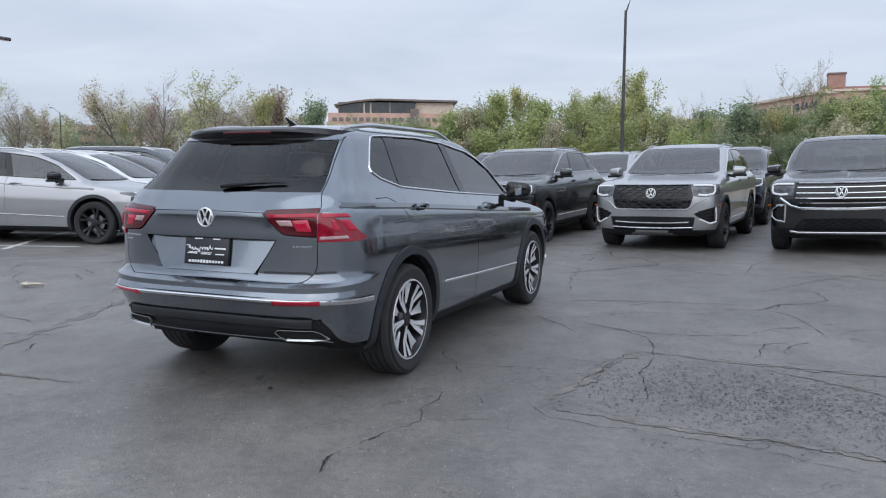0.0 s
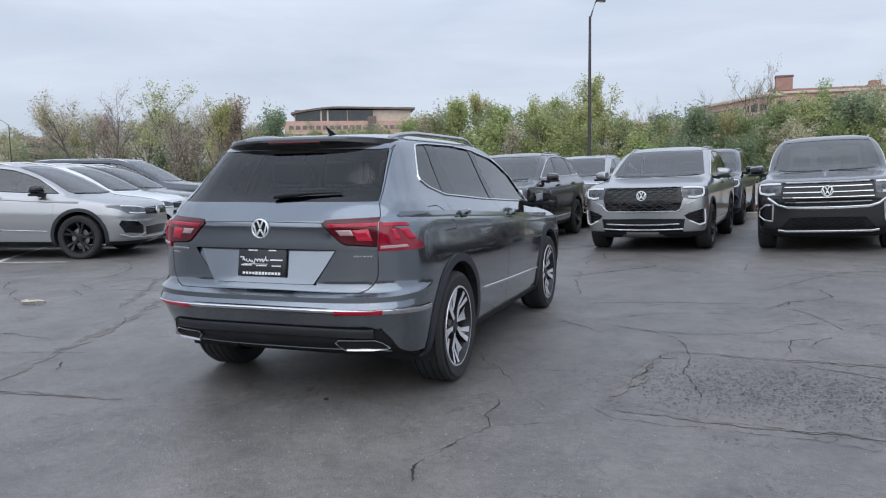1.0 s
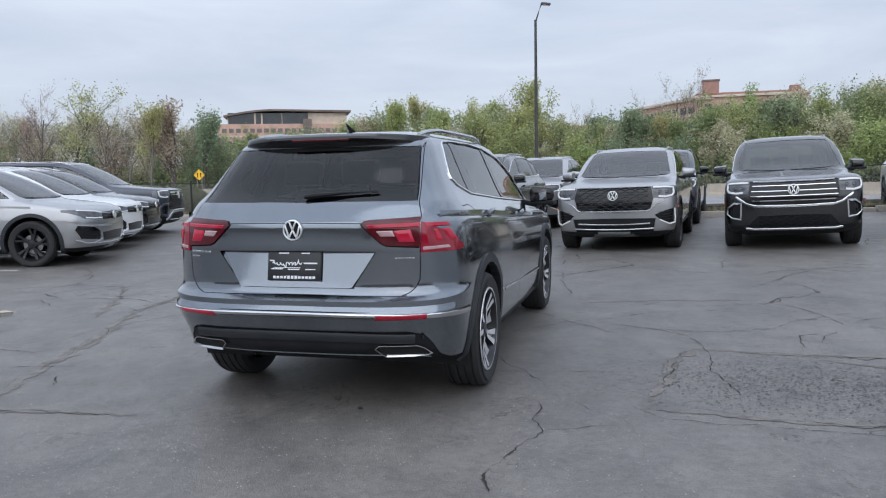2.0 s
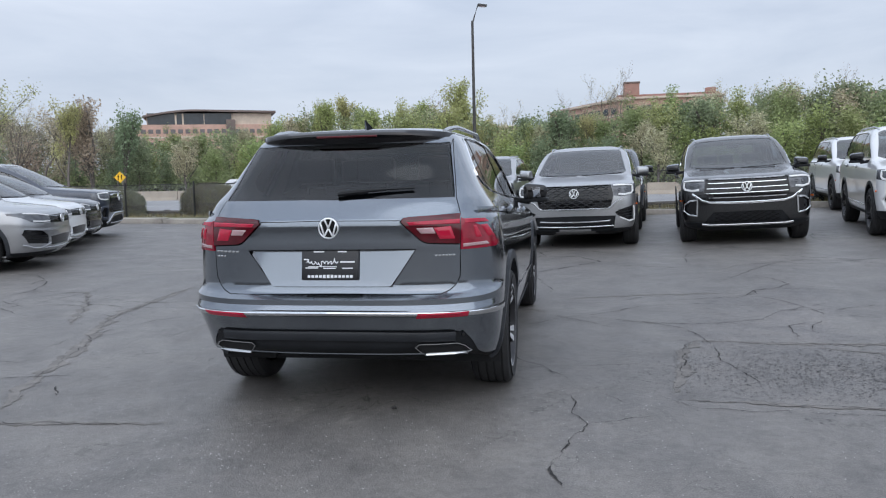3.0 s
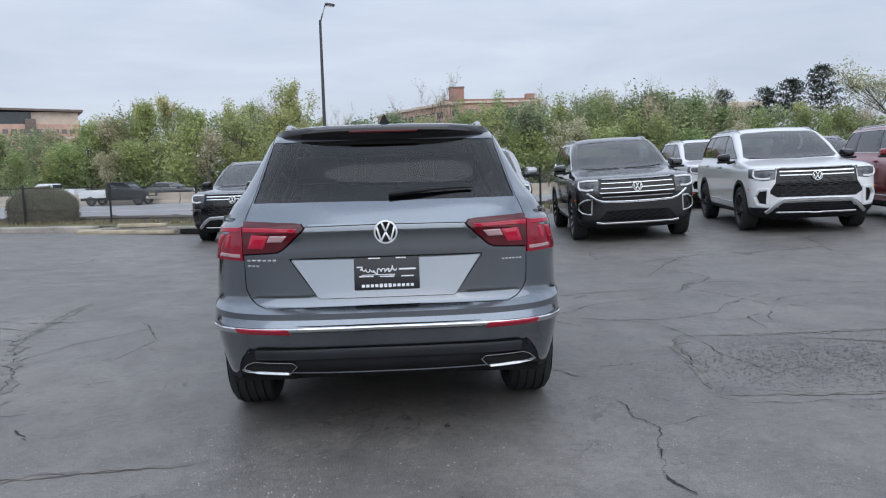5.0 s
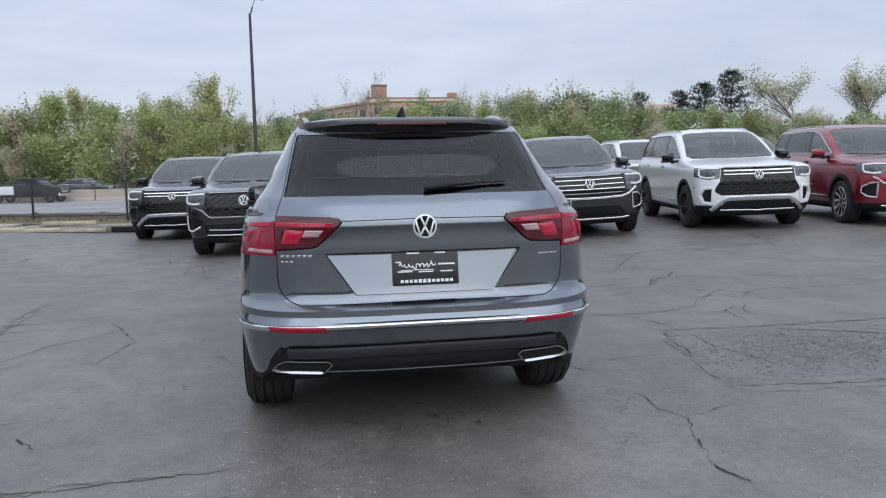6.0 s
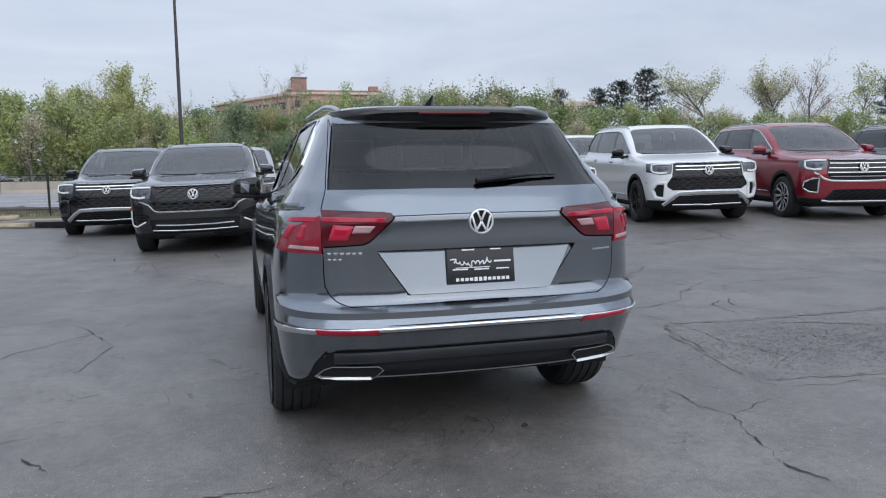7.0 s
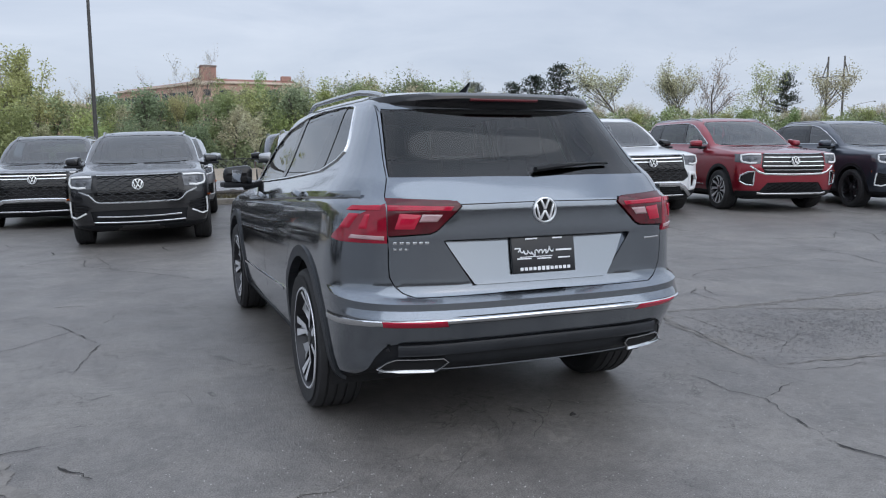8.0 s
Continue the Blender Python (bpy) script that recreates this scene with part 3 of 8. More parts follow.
# ---- fittings shared by all cars ----
def emblem(root, at, normal, r):
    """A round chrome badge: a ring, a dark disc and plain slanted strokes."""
    m = Matrix.Translation(at) @ Vector(normal).to_track_quat("Y", "Z").to_matrix().to_4x4()
    bm = bmesh.new()
    lathe(bm, [(r * 0.84, 0.0), (r * 0.84, 0.008), (r * 0.9, 0.012), (r * 0.97, 0.01), (r, 0.004), (r, 0.0)], 32, "y")
    badge = part("badge", bm, BADGE, root, "round chrome badge", m=m)
    for x0, z0, x1, z1 in ((0.34, 0.80, 0.03, 0.10), (0.74, 0.44, 0.40, -0.74), (0.40, -0.74, 0.03, -0.06)):
        for k in (-1, 1):
            bm = bmesh.new()
            lean = math.degrees(math.atan2(k * (x1 - x0), z1 - z0))
            block(bm, (r * 0.15, 0.007, r * (math.dist((x0, z0), (x1, z1)) + 0.08)), (k * (x0 + x1) / 2 * r, 0.006, (z0 + z1) / 2 * r), (0, lean, 0), 0.001)
            part("badge_stroke", bm, BADGE, badge)
    bm = bmesh.new()
    lathe(bm, [(0.0005, 0.003), (r * 0.86, 0.003), (r * 0.86, 0.0)], 32, "y")
    part("badge_disc", bm, GLOSSBLK, badge)


def seat(root, x, y, z, wide, back):
    bm = bmesh.new()
    block(bm, (wide, 0.5, 0.16), (x, y, z), (4, 0, 0), 0.05, 3)
    block(bm, (wide, 0.14, 0.62), (x, y - 0.27, z + 0.33), (-14, 0, 0), 0.05, 3, 0.86)
    ob = part("seat", bm, CLOTH, root, "dark leather seat")
    for hx in ((x,) if wide < 0.7 else (x - 0.42, x, x + 0.42)):
        bm = bmesh.new()
        block(bm, (0.26, 0.10, 0.17), (hx, y - 0.37 + back, z + 0.74), (-10, 0, 0), 0.04, 3)
        block(bm, (0.012, 0.012, 0.12), (hx - 0.06, y - 0.36 + back, z + 0.64))
        block(bm, (0.012, 0.012, 0.12), (hx + 0.06, y - 0.36 + back, z + 0.64))
        part("headrest", bm, CLOTH, ob)


def cabin(root, c):
    """Seats, dashboard, steering wheel and floor behind the glass."""
    w, belt, front = c["cabin"]
    seat(root, -0.37, c["wb"] * 0.52, 0.62, 0.5, 0)
    seat(root, 0.37, c["wb"] * 0.52, 0.62, 0.5, 0)
    seat(root, 0, c["wb"] * 0.2, 0.62, 1.25, 0)
    bm = bmesh.new()
    block(bm, (1.36, 0.45, 0.32), (0, front, belt - 0.12), (0, 0, 0), 0.07, 3)
    block(bm, (0.26, 0.04, 0.14), (0, front - 0.24, belt - 0.02), (-8, 0, 0), 0.01)
    dash = part("dashboard", bm, DARK, root)
    bm = bmesh.new()
    ring = [(-0.37 + 0.18 * math.cos(a), front - 0.42 - 0.07 * math.sin(a), belt - 0.06 + 0.16 * math.sin(a)) for a in [2 * math.pi * i / 24 for i in range(24)]]
    tube(bm, ring, 0.016, 6, True)
    block(bm, (0.34, 0.03, 0.05), (-0.37, front - 0.41, belt - 0.06), (-20, 0, 0), 0.012)
    part("steering_wheel", bm, DARK, dash)
    bm = bmesh.new()
    block(bm, (1.45, c["wb"] + 0.75, 0.06), (0, c["wb"] * 0.5 - 0.25, 0.38), bevel=0.02)
    part("cabin_floor", bm, DARK, root)
    bm = bmesh.new()
    block(bm, (0.22, 0.03, 0.06), (0, front - 0.42, c["roof"] - 0.22), (-10, 0, 0), 0.012)
    part("inside_mirror", bm, DARK, root)


def door_mirror(root, x, y, z, size, mat, under):
    """A wing mirror: a rounded housing on an arm, with a dark foot and a mirror set in its back."""
    s = 1 if x > 0 else -1
    bm = bmesh.new()
    block(bm, (0.22 * size, 0.17 * size, 0.145 * size), (0, 0, 0), (0, 0, 0), 0.055 * size, 4)
    for v in bm.verts:
        k = s * v.co.x / (0.11 * size)
        v.co.y *= 1 - 0.3 * k
        v.co.z *= 1 - 0.16 * k
        if v.co.y > 0:
            v.co.z *= 0.8
            v.co.x *= 0.92
    house = part("mirror", bm, mat, root, m=pose(x, y, z, 0, 0, -6 * s))
    bm = bmesh.new()
    block(bm, (0.165 * size, 0.012, 0.095 * size), (-0.008 * s, -0.083 * size, 0.004), (0, 0, 3 * s), 0.005)
    part("mirror_glass", bm, MIRROR, house, m=pose(0, 0, 0, 6, 0, -11 * s))
    bm = bmesh.new()
    block(bm, (0.235 * size, 0.165 * size, 0.04), (0, 0.005, -0.075 * size), bevel=0.016, segments=3)
    block(bm, (0.16, 0.07, 0.045), (-s * 0.13, 0.015, -0.082 * size), (0, s * 12, 0), 0.014)
    part("mirror_foot", bm, under, house)


def roof_rail(root, skin, x, y0, y1, mat, rise=0.034):
    for s in (1, -1):
        bm = bmesh.new()
        n = 22
        pts = []
        for i in range(n + 1):
            t = i / n
            y = y0 + (y1 - y0) * t
            p, _ = skin.at("top", x - 0.03 * abs(2 * t - 1) ** 3, y)
            pts.append((p.x * s, y, p.z + rise * min(1, 5 * t, 5 * (1 - t)) + 0.002))
        tube(bm, pts, 0.012, 8, flat=1.2)
        for t in (0.03, 0.97):
            i = round(t * n)
            block(bm, (0.02, 0.14, rise), (pts[i][0], pts[i][1] + (0.05 if t < 0.5 else -0.05), pts[i][2] - rise * 0.35), bevel=0.007)
        part("roof_rail", bm, mat, root, "silver roof rail")


def mesh_bars(bm, skin, poly, rows, thick=0.012, lift=0.004, wave=0.0):
    """Rows of slightly wavy bars across a grille opening given by its corner heights and half width."""
    x1, z0, z1 = poly
    for i in range(rows):
        z = z0 + (z1 - z0) * (i + 0.5) / rows
        n = 28
        run = []
        for j in range(n + 1):
            x = -x1 + 2 * x1 * j / n
            run.append(skin.at("front", x if abs(x) > 0.002 else 0.002, z + wave * math.sin(j * math.pi / 2 + i * math.pi), lift))
        strip(bm, run, thick, 0.012)


# ---- a car from its figures ----
R_FRONTDOOR, R_REARDOOR, R_GATE, R_HOOD, R_SILL, R_CLAD, R_ARCH = 11, 12, 13, 14, 15, 16, 90
G_QUARTER, G_REARSIDE, G_FRONTSIDE, G_SCREEN, G_BACK, R_PILLAR = 21, 22, 23, 24, 25, 26
R_LAMPGATE, R_LAMPSIDE, R_BUMPLOW, R_PAN, R_SPOIL = 31, 32, 33, 34, 35
R_HEAD, R_GRILLE, R_LOWGRILLE, R_FOG, R_GUARD = 41, 42, 43, 44, 45


def car(name, c, coat, style):
    """Builds a car at the origin, nose towards +y, wheels on the ground: shell panels, panes, lamps, wheels, cabin and trim."""
    root = new(name)
    root.empty_display_size = 0.3
    wb, R = c["wb"], c["R"]
    bm = half_shell(c, c.get("fine", 1.0))
    skin = Skin(bm)
    # openings and panels seen from the side
    sillz = c["sill"]
    d0, d1, d2 = c["doors"]
    cut(bm, R_SILL, "side", [(-3, 0.0), (5, 0.0), (5, sillz - 0.07), (-3, sillz)])
    cut(bm, R_FRONTDOOR, "side", [(d1, sillz - 0.03), (d2 - 0.02, sillz - 0.05), (d2 + 0.03, sillz + 0.15), (d2 + 0.02, c["belt"][1] - 0.1), (d2 - 0.02, c["belt"][1] + 0.02), (d1 + 0.3, c["roof"] - 0.07), (d1, c["roof"] - 0.07)])
    cut(bm, R_REARDOOR, "side", c["reardoor"] + [(d1, c["roof"] - 0.07), (d1, sillz - 0.03)])
    dlo = c["dlo"]
    cut(bm, R_PILLAR, "side", dlo)
    (a, b), (e, f), (g, h), (i, j) = c["posts"]

    def between(p, q):
        """The part of the side opening between two slanted posts, each given by its top and bottom y."""
        top, low = c["roof"] + 0.1, 0.9
        zt, zb = c["postz"]
        s0, s1 = (p[1] - p[0]) / (zb - zt), (q[1] - q[0]) / (zb - zt)
        return [(p[0] + s0 * (top - zt), top), (q[0] + s1 * (top - zt), top), (q[0] + s1 * (low - zt), low), (p[0] + s0 * (low - zt), low)]

    for region, lo, hi in ((G_QUARTER, (-3, -3), (a, b)), (G_REARSIDE, (e, f), (g, h)), (G_FRONTSIDE, (i, j), (6, 6))):
        cut(bm, region, "side", between(lo, hi), over={R_PILLAR})
    # wheel arches
    for y in (0.0, wb):
        r = c["arch"]
        line = arch_line(y + 0.01, R, r + 0.055, sillz - 0.1)
        cut(bm, R_CLAD, "side", line + [(line[-1][0], 0.0), (line[0][0], 0.0)])
        line = arch_line(y + 0.01, R, r, 0.05)
        cut(bm, R_ARCH, "side", line)
    # panes seen from the front and the rear
    cut(bm, G_SCREEN, "front", c["screen"], where=lambda p: p.z > c["cowl"] - 0.05, over={0})
    cut(bm, R_HOOD, "top", c["hood"], where=lambda p: p.y > c["hoody"], over={0})
    style["regions"](bm, c)
    # parts
    glassy = {G_QUARTER, G_REARSIDE, G_FRONTSIDE, G_SCREEN, G_BACK, R_ARCH}
    all_regions = {f[bm.faces.layers.int["region"]] for f in bm.faces}
    body = put("body", panel(bm, {0} | (all_regions & {R_SPOIL}), skirt=0.02), coat, root)
    put("inner_shell", panel(bm, all_regions - glassy, lift=-0.032, skirt=0), DARK, root)
    trim = c.get("cladmat", TRIM)
    for nm, drop in (("rear_apron", lambda p: p.y > 0), ("front_apron", lambda p: p.y < wb)):
        if c["sill"] > 0.36 or nm == "front_apron":
            for half in ("right", "left"):
                put(nm, panel(bm, {R_SILL}, lift=0.006, skirt=0.02, sides=half, drop=lambda p, d=drop: d(p) or (p.z < 0.2)), trim, root)
    for side in ("right", "left"):
        s = 1 if side == "right" else -1
        fd = put("front_door", panel(bm, {R_FRONTDOOR}, skirt=0.03, gap=0.0025, sides=side), coat, root)
        rd = put("rear_door", panel(bm, {R_REARDOOR}, skirt=0.03, gap=0.0025, sides=side), coat, root)
        split = (b + g) / 2
        for drop in (lambda p: p.y > split, lambda p: p.y < split):
            put("pillar_trim", panel(bm, {R_PILLAR}, lift=-0.001, skirt=0.01, sides=side, drop=drop), GLOSSBLK, root)
        put("sill_trim", panel(bm, {R_SILL}, lift=0.006, skirt=0.02, sides=side, drop=lambda p: p.y < 0 or p.y > wb), trim, root)
        put("window", panel(bm, {G_QUARTER}, lift=-0.004, skirt=0, gap=0.001, sides=side), SIDEGLASS, root)
        put("window", panel(bm, {G_REARSIDE}, lift=-0.005, skirt=0, gap=0.001, sides=side), SIDEGLASS, rd)
        put("window", panel(bm, {G_FRONTSIDE}, lift=-0.005, skirt=0, gap=0.001, sides=side), FRONTGLASS, fd)
        if R_CLAD in all_regions:
            for drop in (lambda p: p.y > wb / 2, lambda p: p.y < wb / 2):
                put("arch_trim", panel(bm, {R_CLAD}, lift=0.012, skirt=0.05, sides=side, drop=drop), c.get("archmat", trim), root)
        b2 = bmesh.new()
        strip(b2, skin.line("side", dlo, 0.04, 0.0, True), 0.012, 0.008, True, s)
        part("window_trim", b2, c.get("dlomat", CHROME), root, "bright window surround" if c.get("dlomat", CHROME) is CHROME else "")
        for door, hy, hz in ((rd, *c["handles"][0]), (fd, *c["handles"][1])):
            b2 = bmesh.new()
            run = [skin.at("side", hy - 0.1 + 0.2 * k / 8, hz + 0.006 * math.sin(math.pi * k / 8), 0.018 + 0.022 * math.sin(math.pi * k / 8) ** 0.5) for k in range(9)]
            strip(b2, run, 0.028, 0.012, False, s)
            part("door_handle", b2, coat, door)
            # flat black strip stands in for the shaded hollow behind the handle
            b2 = bmesh.new()
            run = [skin.at("side", hy - 0.06 + 0.12 * k / 4, hz, 0.002) for k in range(5)]
            strip(b2, run, 0.045, 0.003, False, s)
            part("handle_cup", b2, DARK, door)
        b2 = bmesh.new()
        strip(b2, skin.line("side", c["sideline"], 0.08, 0.002), 0.02, 0.008, False, s)
        part("side_trim", b2, CHROME if c.get("dlomat", CHROME) is CHROME else SATIN, root, "thin bright side moulding")
        door_mirror(root, s * c["mirror"][0], c["mirror"][1], c["mirror"][2], c["mirror"][3], c.get("mirrormat", coat), TRIM)
        for y in (0.0, wb):
            b2 = bmesh.new()
            line = arch_line(y + 0.01, R, c["arch"] + 0.012, sillz - 0.12, 18)
            vs = [[b2.verts.new((s * x, yy, zz)) for yy, zz in line] for x in (0.52, c["halfw"] - 0.04)]
            for k in range(len(line) - 1):
                b2.faces.new((vs[0][k], vs[0][k + 1], vs[1][k + 1], vs[1][k]))
            b2.faces.new(vs[0])
            part("wheel_house", b2, DARK, root)
            add_wheel(root, s * c["track"], y, R, c["rim"], c["tyre"], c["spokes"], c.get("spin", 20) + 13 * (y > 1) + 7 * s)
    put("windscreen", panel(bm, {G_SCREEN}, lift=-0.004, skirt=0), FRONTGLASS, root)
    b2 = bmesh.new()
    strip(b2, skin.line("front", [(-p[0], p[1]) for p in c["screenline"]][::-1] + c["screenline"], 0.06, 0.0), 0.012, 0.003)
    part("screen_seal", b2, GLOSSBLK, root)
    put("bonnet", panel(bm, {R_HOOD}, skirt=0.03, gap=0.0025), coat, root)
    # roof lining, floor pan
    b2 = bmesh.new()
    block(b2, (2 * c["halfw"] - 0.28, c["length"] - 0.7, 0.12), (0, c["mid"], sillz + 0.04), bevel=0.03)
    block(b2, (1.0, c["length"] - 1.9, 0.05), (0, c["mid"] + 0.1, sillz - 0.04), bevel=0.02)
    # lowest tray, unseen, added to block light and deepen the shade beneath
    block(b2, (1.36, c["length"] - 1.05, 0.07), (0, c["mid"] + 0.05, 0.245), bevel=0.02)
    part("floor_pan", b2, DARK, root)
    cabin(root, c)
    if c.get("rails"):
        roof_rail(root, skin, *c["rails"], c.get("railmat", SATIN))
    style["parts"](root, bm, skin, c, coat)
    for s in (1, -1):
        b2 = bmesh.new()
        pts = [skin.at("front", 0.02 + s * (0.05 + 0.55 * t / 6), c["cowl"] + 0.008 + 0.012 * (t / 6), 0.004)[0] for t in range(7)]
        tube(b2, pts, 0.005, 6)
        part("wiper", b2, TRIM, root)
    bm.free()
    return root

# ---- the grey family SUV in the middle of the lot ----
FAMILY = dict(
    wb=2.79, R=0.360, rim=0.265, tyre=0.238, track=0.796, arch=0.425, halfw=0.905, length=4.70, mid=1.4, spokes="split", rings=72, along=84,
    sill=0.34, belt=(1.20, 1.07), roof=1.625, doors=(0.1, 1.24, 2.36), cowl=1.06, cabin=(0.8, 1.12, 2.25),
    rear=[(-0.60, 0.345), (-0.80, 0.345), (-0.862, 0.40), (-0.868, 0.485), (-0.880, 0.505), (-0.920, 0.575), (-0.946, 0.606), (-0.920, 0.640), (-0.920, 0.668), (-0.876, 0.70),
          (-0.862, 0.74), (-0.870, 0.925), (-0.875, 0.95), (-0.873, 1.06), (-0.870, 1.086), (-0.859, 1.098), (-0.765, 1.195), (-0.70, 1.25), (-0.545, 1.42), (-0.445, 1.515),
          (-0.42, 1.54), (-0.39, 1.56), (-0.31, 1.588), (-0.10, 1.615), (0.25, 1.628)],
    side=[(0.66, 0.24, 0.22), (0.80, 0.24, 0.22), (0.848, 0.28, 0.25), (0.876, 0.36, 0.32), (0.885, 0.42, 0.38), (0.895, 0.52, 0.47), (0.902, 0.60, 0.54), (0.906, 0.66, 0.60),
          (0.905, 0.70, 0.63), (0.905, 0.73, 0.66), (0.905, 0.78, 0.70), (0.894, 0.93, 0.80), (0.891, 0.95, 0.82), (0.879, 1.05, 0.88), (0.872, 1.085, 0.90), (0.856, 1.11, 0.93),
          (0.795, 1.20, 1.04), (0.762, 1.245, 1.09), (0.672, 1.42, 1.36), (0.625, 1.52, 1.50), (0.61, 1.54, 1.53), (0.595, 1.56, 1.55), (0.55, 1.588, 1.585), (0.42, 1.615, 1.612), (0.02, 1.628, 1.625)],
    front=[(3.4, 0.22), (3.6, 0.22), (3.68, 0.27), (3.72, 0.34), (3.735, 0.38), (3.75, 0.45), (3.755, 0.52), (3.755, 0.57), (3.755, 0.60), (3.75, 0.63), (3.75, 0.66), (3.745, 0.75), (3.74, 0.77),
           (3.70, 0.86), (3.66, 0.89), (3.55, 0.93), (2.78, 1.04), (2.69, 1.09), (2.19, 1.36), (1.82, 1.505), (1.72, 1.53), (1.6, 1.55), (1.4, 1.585), (1.1, 1.612), (0.8, 1.625)],
    ends=[(0.5, 3.0, 0.55, 2.6)] * 2 + [(0.5, 3.2, 0.55, 2.6)] * 7 + [(0.55, 3.35, 0.55, 2.6)] * 3 + [(0.55, 3.3, 0.55, 2.6)] * 4 + [(0.45, 3.6, 0.36, 2.6), (0.45, 3.7, 0.30, 2.8), (0.42, 4.0, 0.25, 2.8), (0.40, 4.5, 0.24, 2.8), (0.38, 4.2, 0.25, 2.8), (0.36, 4.0, 0.28, 2.8), (0.34, 3.5, 0.34, 2.8), (0.3, 3.0, 0.3, 3.0), (0.2, 3.0, 0.2, 3.0)],
    dlo=[(0.0, 1.535), (-0.05, 1.50), (-0.19, 1.345), (-0.19, 1.315), (-0.10, 1.27), (0.14, 1.212), (0.97, 1.152), (1.8, 1.105), (2.44, 1.075), (2.36, 1.13), (2.08, 1.315), (1.85, 1.405), (1.64, 1.465), (1.14, 1.528), (0.70, 1.55), (0.20, 1.55), (0.05, 1.545)],
    posts=((0.18, 0.13), (0.335, 0.375), (1.09, 1.19), (1.20, 1.31)), postz=(1.545, 1.19),
    reardoor=[(0.54, 0.31), (0.52, 0.5), (0.42, 0.74), (0.295, 0.91), (0.12, 1.05), (0.07, 1.11), (0.07, 1.23), (0.26, 1.24), (0.26, 1.56)],
    handles=((0.23, 1.075), (1.44, 1.005)), sideline=[(0.56, 0.53), (1.3, 0.50), (2.28, 0.465)], mirror=(0.965, 2.16, 1.14, 0.95), mirrormat=GLOSSBLK, archmat=material("dark grey arch plastic", (0.030, 0.033, 0.038), 0.45, spec=0.3, vary=0.2, scale=5, bump=0.1, bump_scale=300),
    screen=[(-0.1, 1.05), (0.64, 1.06), (0.685, 1.10), (0.575, 1.50), (0.53, 1.525), (-0.1, 1.545)], screenline=[(0.002, 1.06), (0.45, 1.065), (0.61, 1.08)],
    hood=[(-0.1, 3.6), (0.3, 3.58), (0.60, 3.45), (0.72, 3.2), (0.74, 2.5), (-0.1, 2.5)], hoody=2.7, rails=(0.565, -0.22, 1.55),
)


def family_regions(bm, c):
    # tailgate with its lamps, pane, tilted plate panel
    cut(bm, R_GATE, "rear", [(-0.1, 0.695), (0.60, 0.69), (0.645, 0.708), (0.675, 0.735), (0.695, 0.775), (0.70, 0.83), (0.70, 1.10), (0.695, 1.13), (0.668, 1.205), (0.600, 1.535), (-0.1, 1.535)], over={0})
    cut(bm, G_BACK, "rear", [(-0.1, 1.20), (0.655, 1.203), (0.588, 1.512), (0.54, 1.508), (-0.1, 1.515)], over={R_GATE})
    cut(bm, R_SPOIL, "rear", [(-0.1, 1.50), (0.595, 1.50), (0.595, 1.54), (-0.1, 1.54)], over={R_GATE})
    cut(bm, R_LAMPGATE, "rear", [(0.392, 1.078), (0.405, 1.095), (0.43, 1.101), (0.699, 1.113), (0.699, 0.955), (0.53, 0.965), (0.50, 0.978)], over={R_GATE})
    cut(bm, R_LAMPSIDE, "side", [(-1.1, 1.115), (-0.80, 1.112), (-0.55, 0.955), (-0.54, 0.935), (-0.60, 0.925), (-1.1, 0.925)], where=lambda p: p.x > 0.695, over={0})
    cut(bm, R_PAN, "rear", [(-0.1, 0.932), (0.466, 0.930), (0.336, 0.742), (0.318, 0.737), (-0.1, 0.737)], over={R_GATE})
    cut(bm, R_BUMPLOW, "rear", [(-0.1, 0.2), (0.95, 0.2), (0.95, 0.235), (0.83, 0.29), (0.775, 0.35), (0.75, 0.42), (0.71, 0.475), (0.64, 0.493), (-0.1, 0.493)], over={0, R_SILL})
    # nose
    cut(bm, R_HEAD, "front", [(0.415, 0.82), (0.43, 0.72), (0.62, 0.715), (0.76, 0.735), (0.895, 0.855), (0.89, 0.88), (0.80, 0.875), (0.60, 0.855)], over={0, R_HOOD})
    cut(bm, R_GRILLE, "front", [(-0.1, 0.83), (0.41, 0.82), (0.425, 0.715), (-0.1, 0.69)], over={0, R_HOOD})
    cut(bm, R_LOWGRILLE, "front", [(-0.1, 0.52), (0.45, 0.50), (0.40, 0.36), (-0.1, 0.36)], over={0})
    cut(bm, R_FOG, "front", [(0.50, 0.52), (0.62, 0.60), (0.84, 0.63), (0.86, 0.56), (0.80, 0.42), (0.48, 0.39)], over={0})


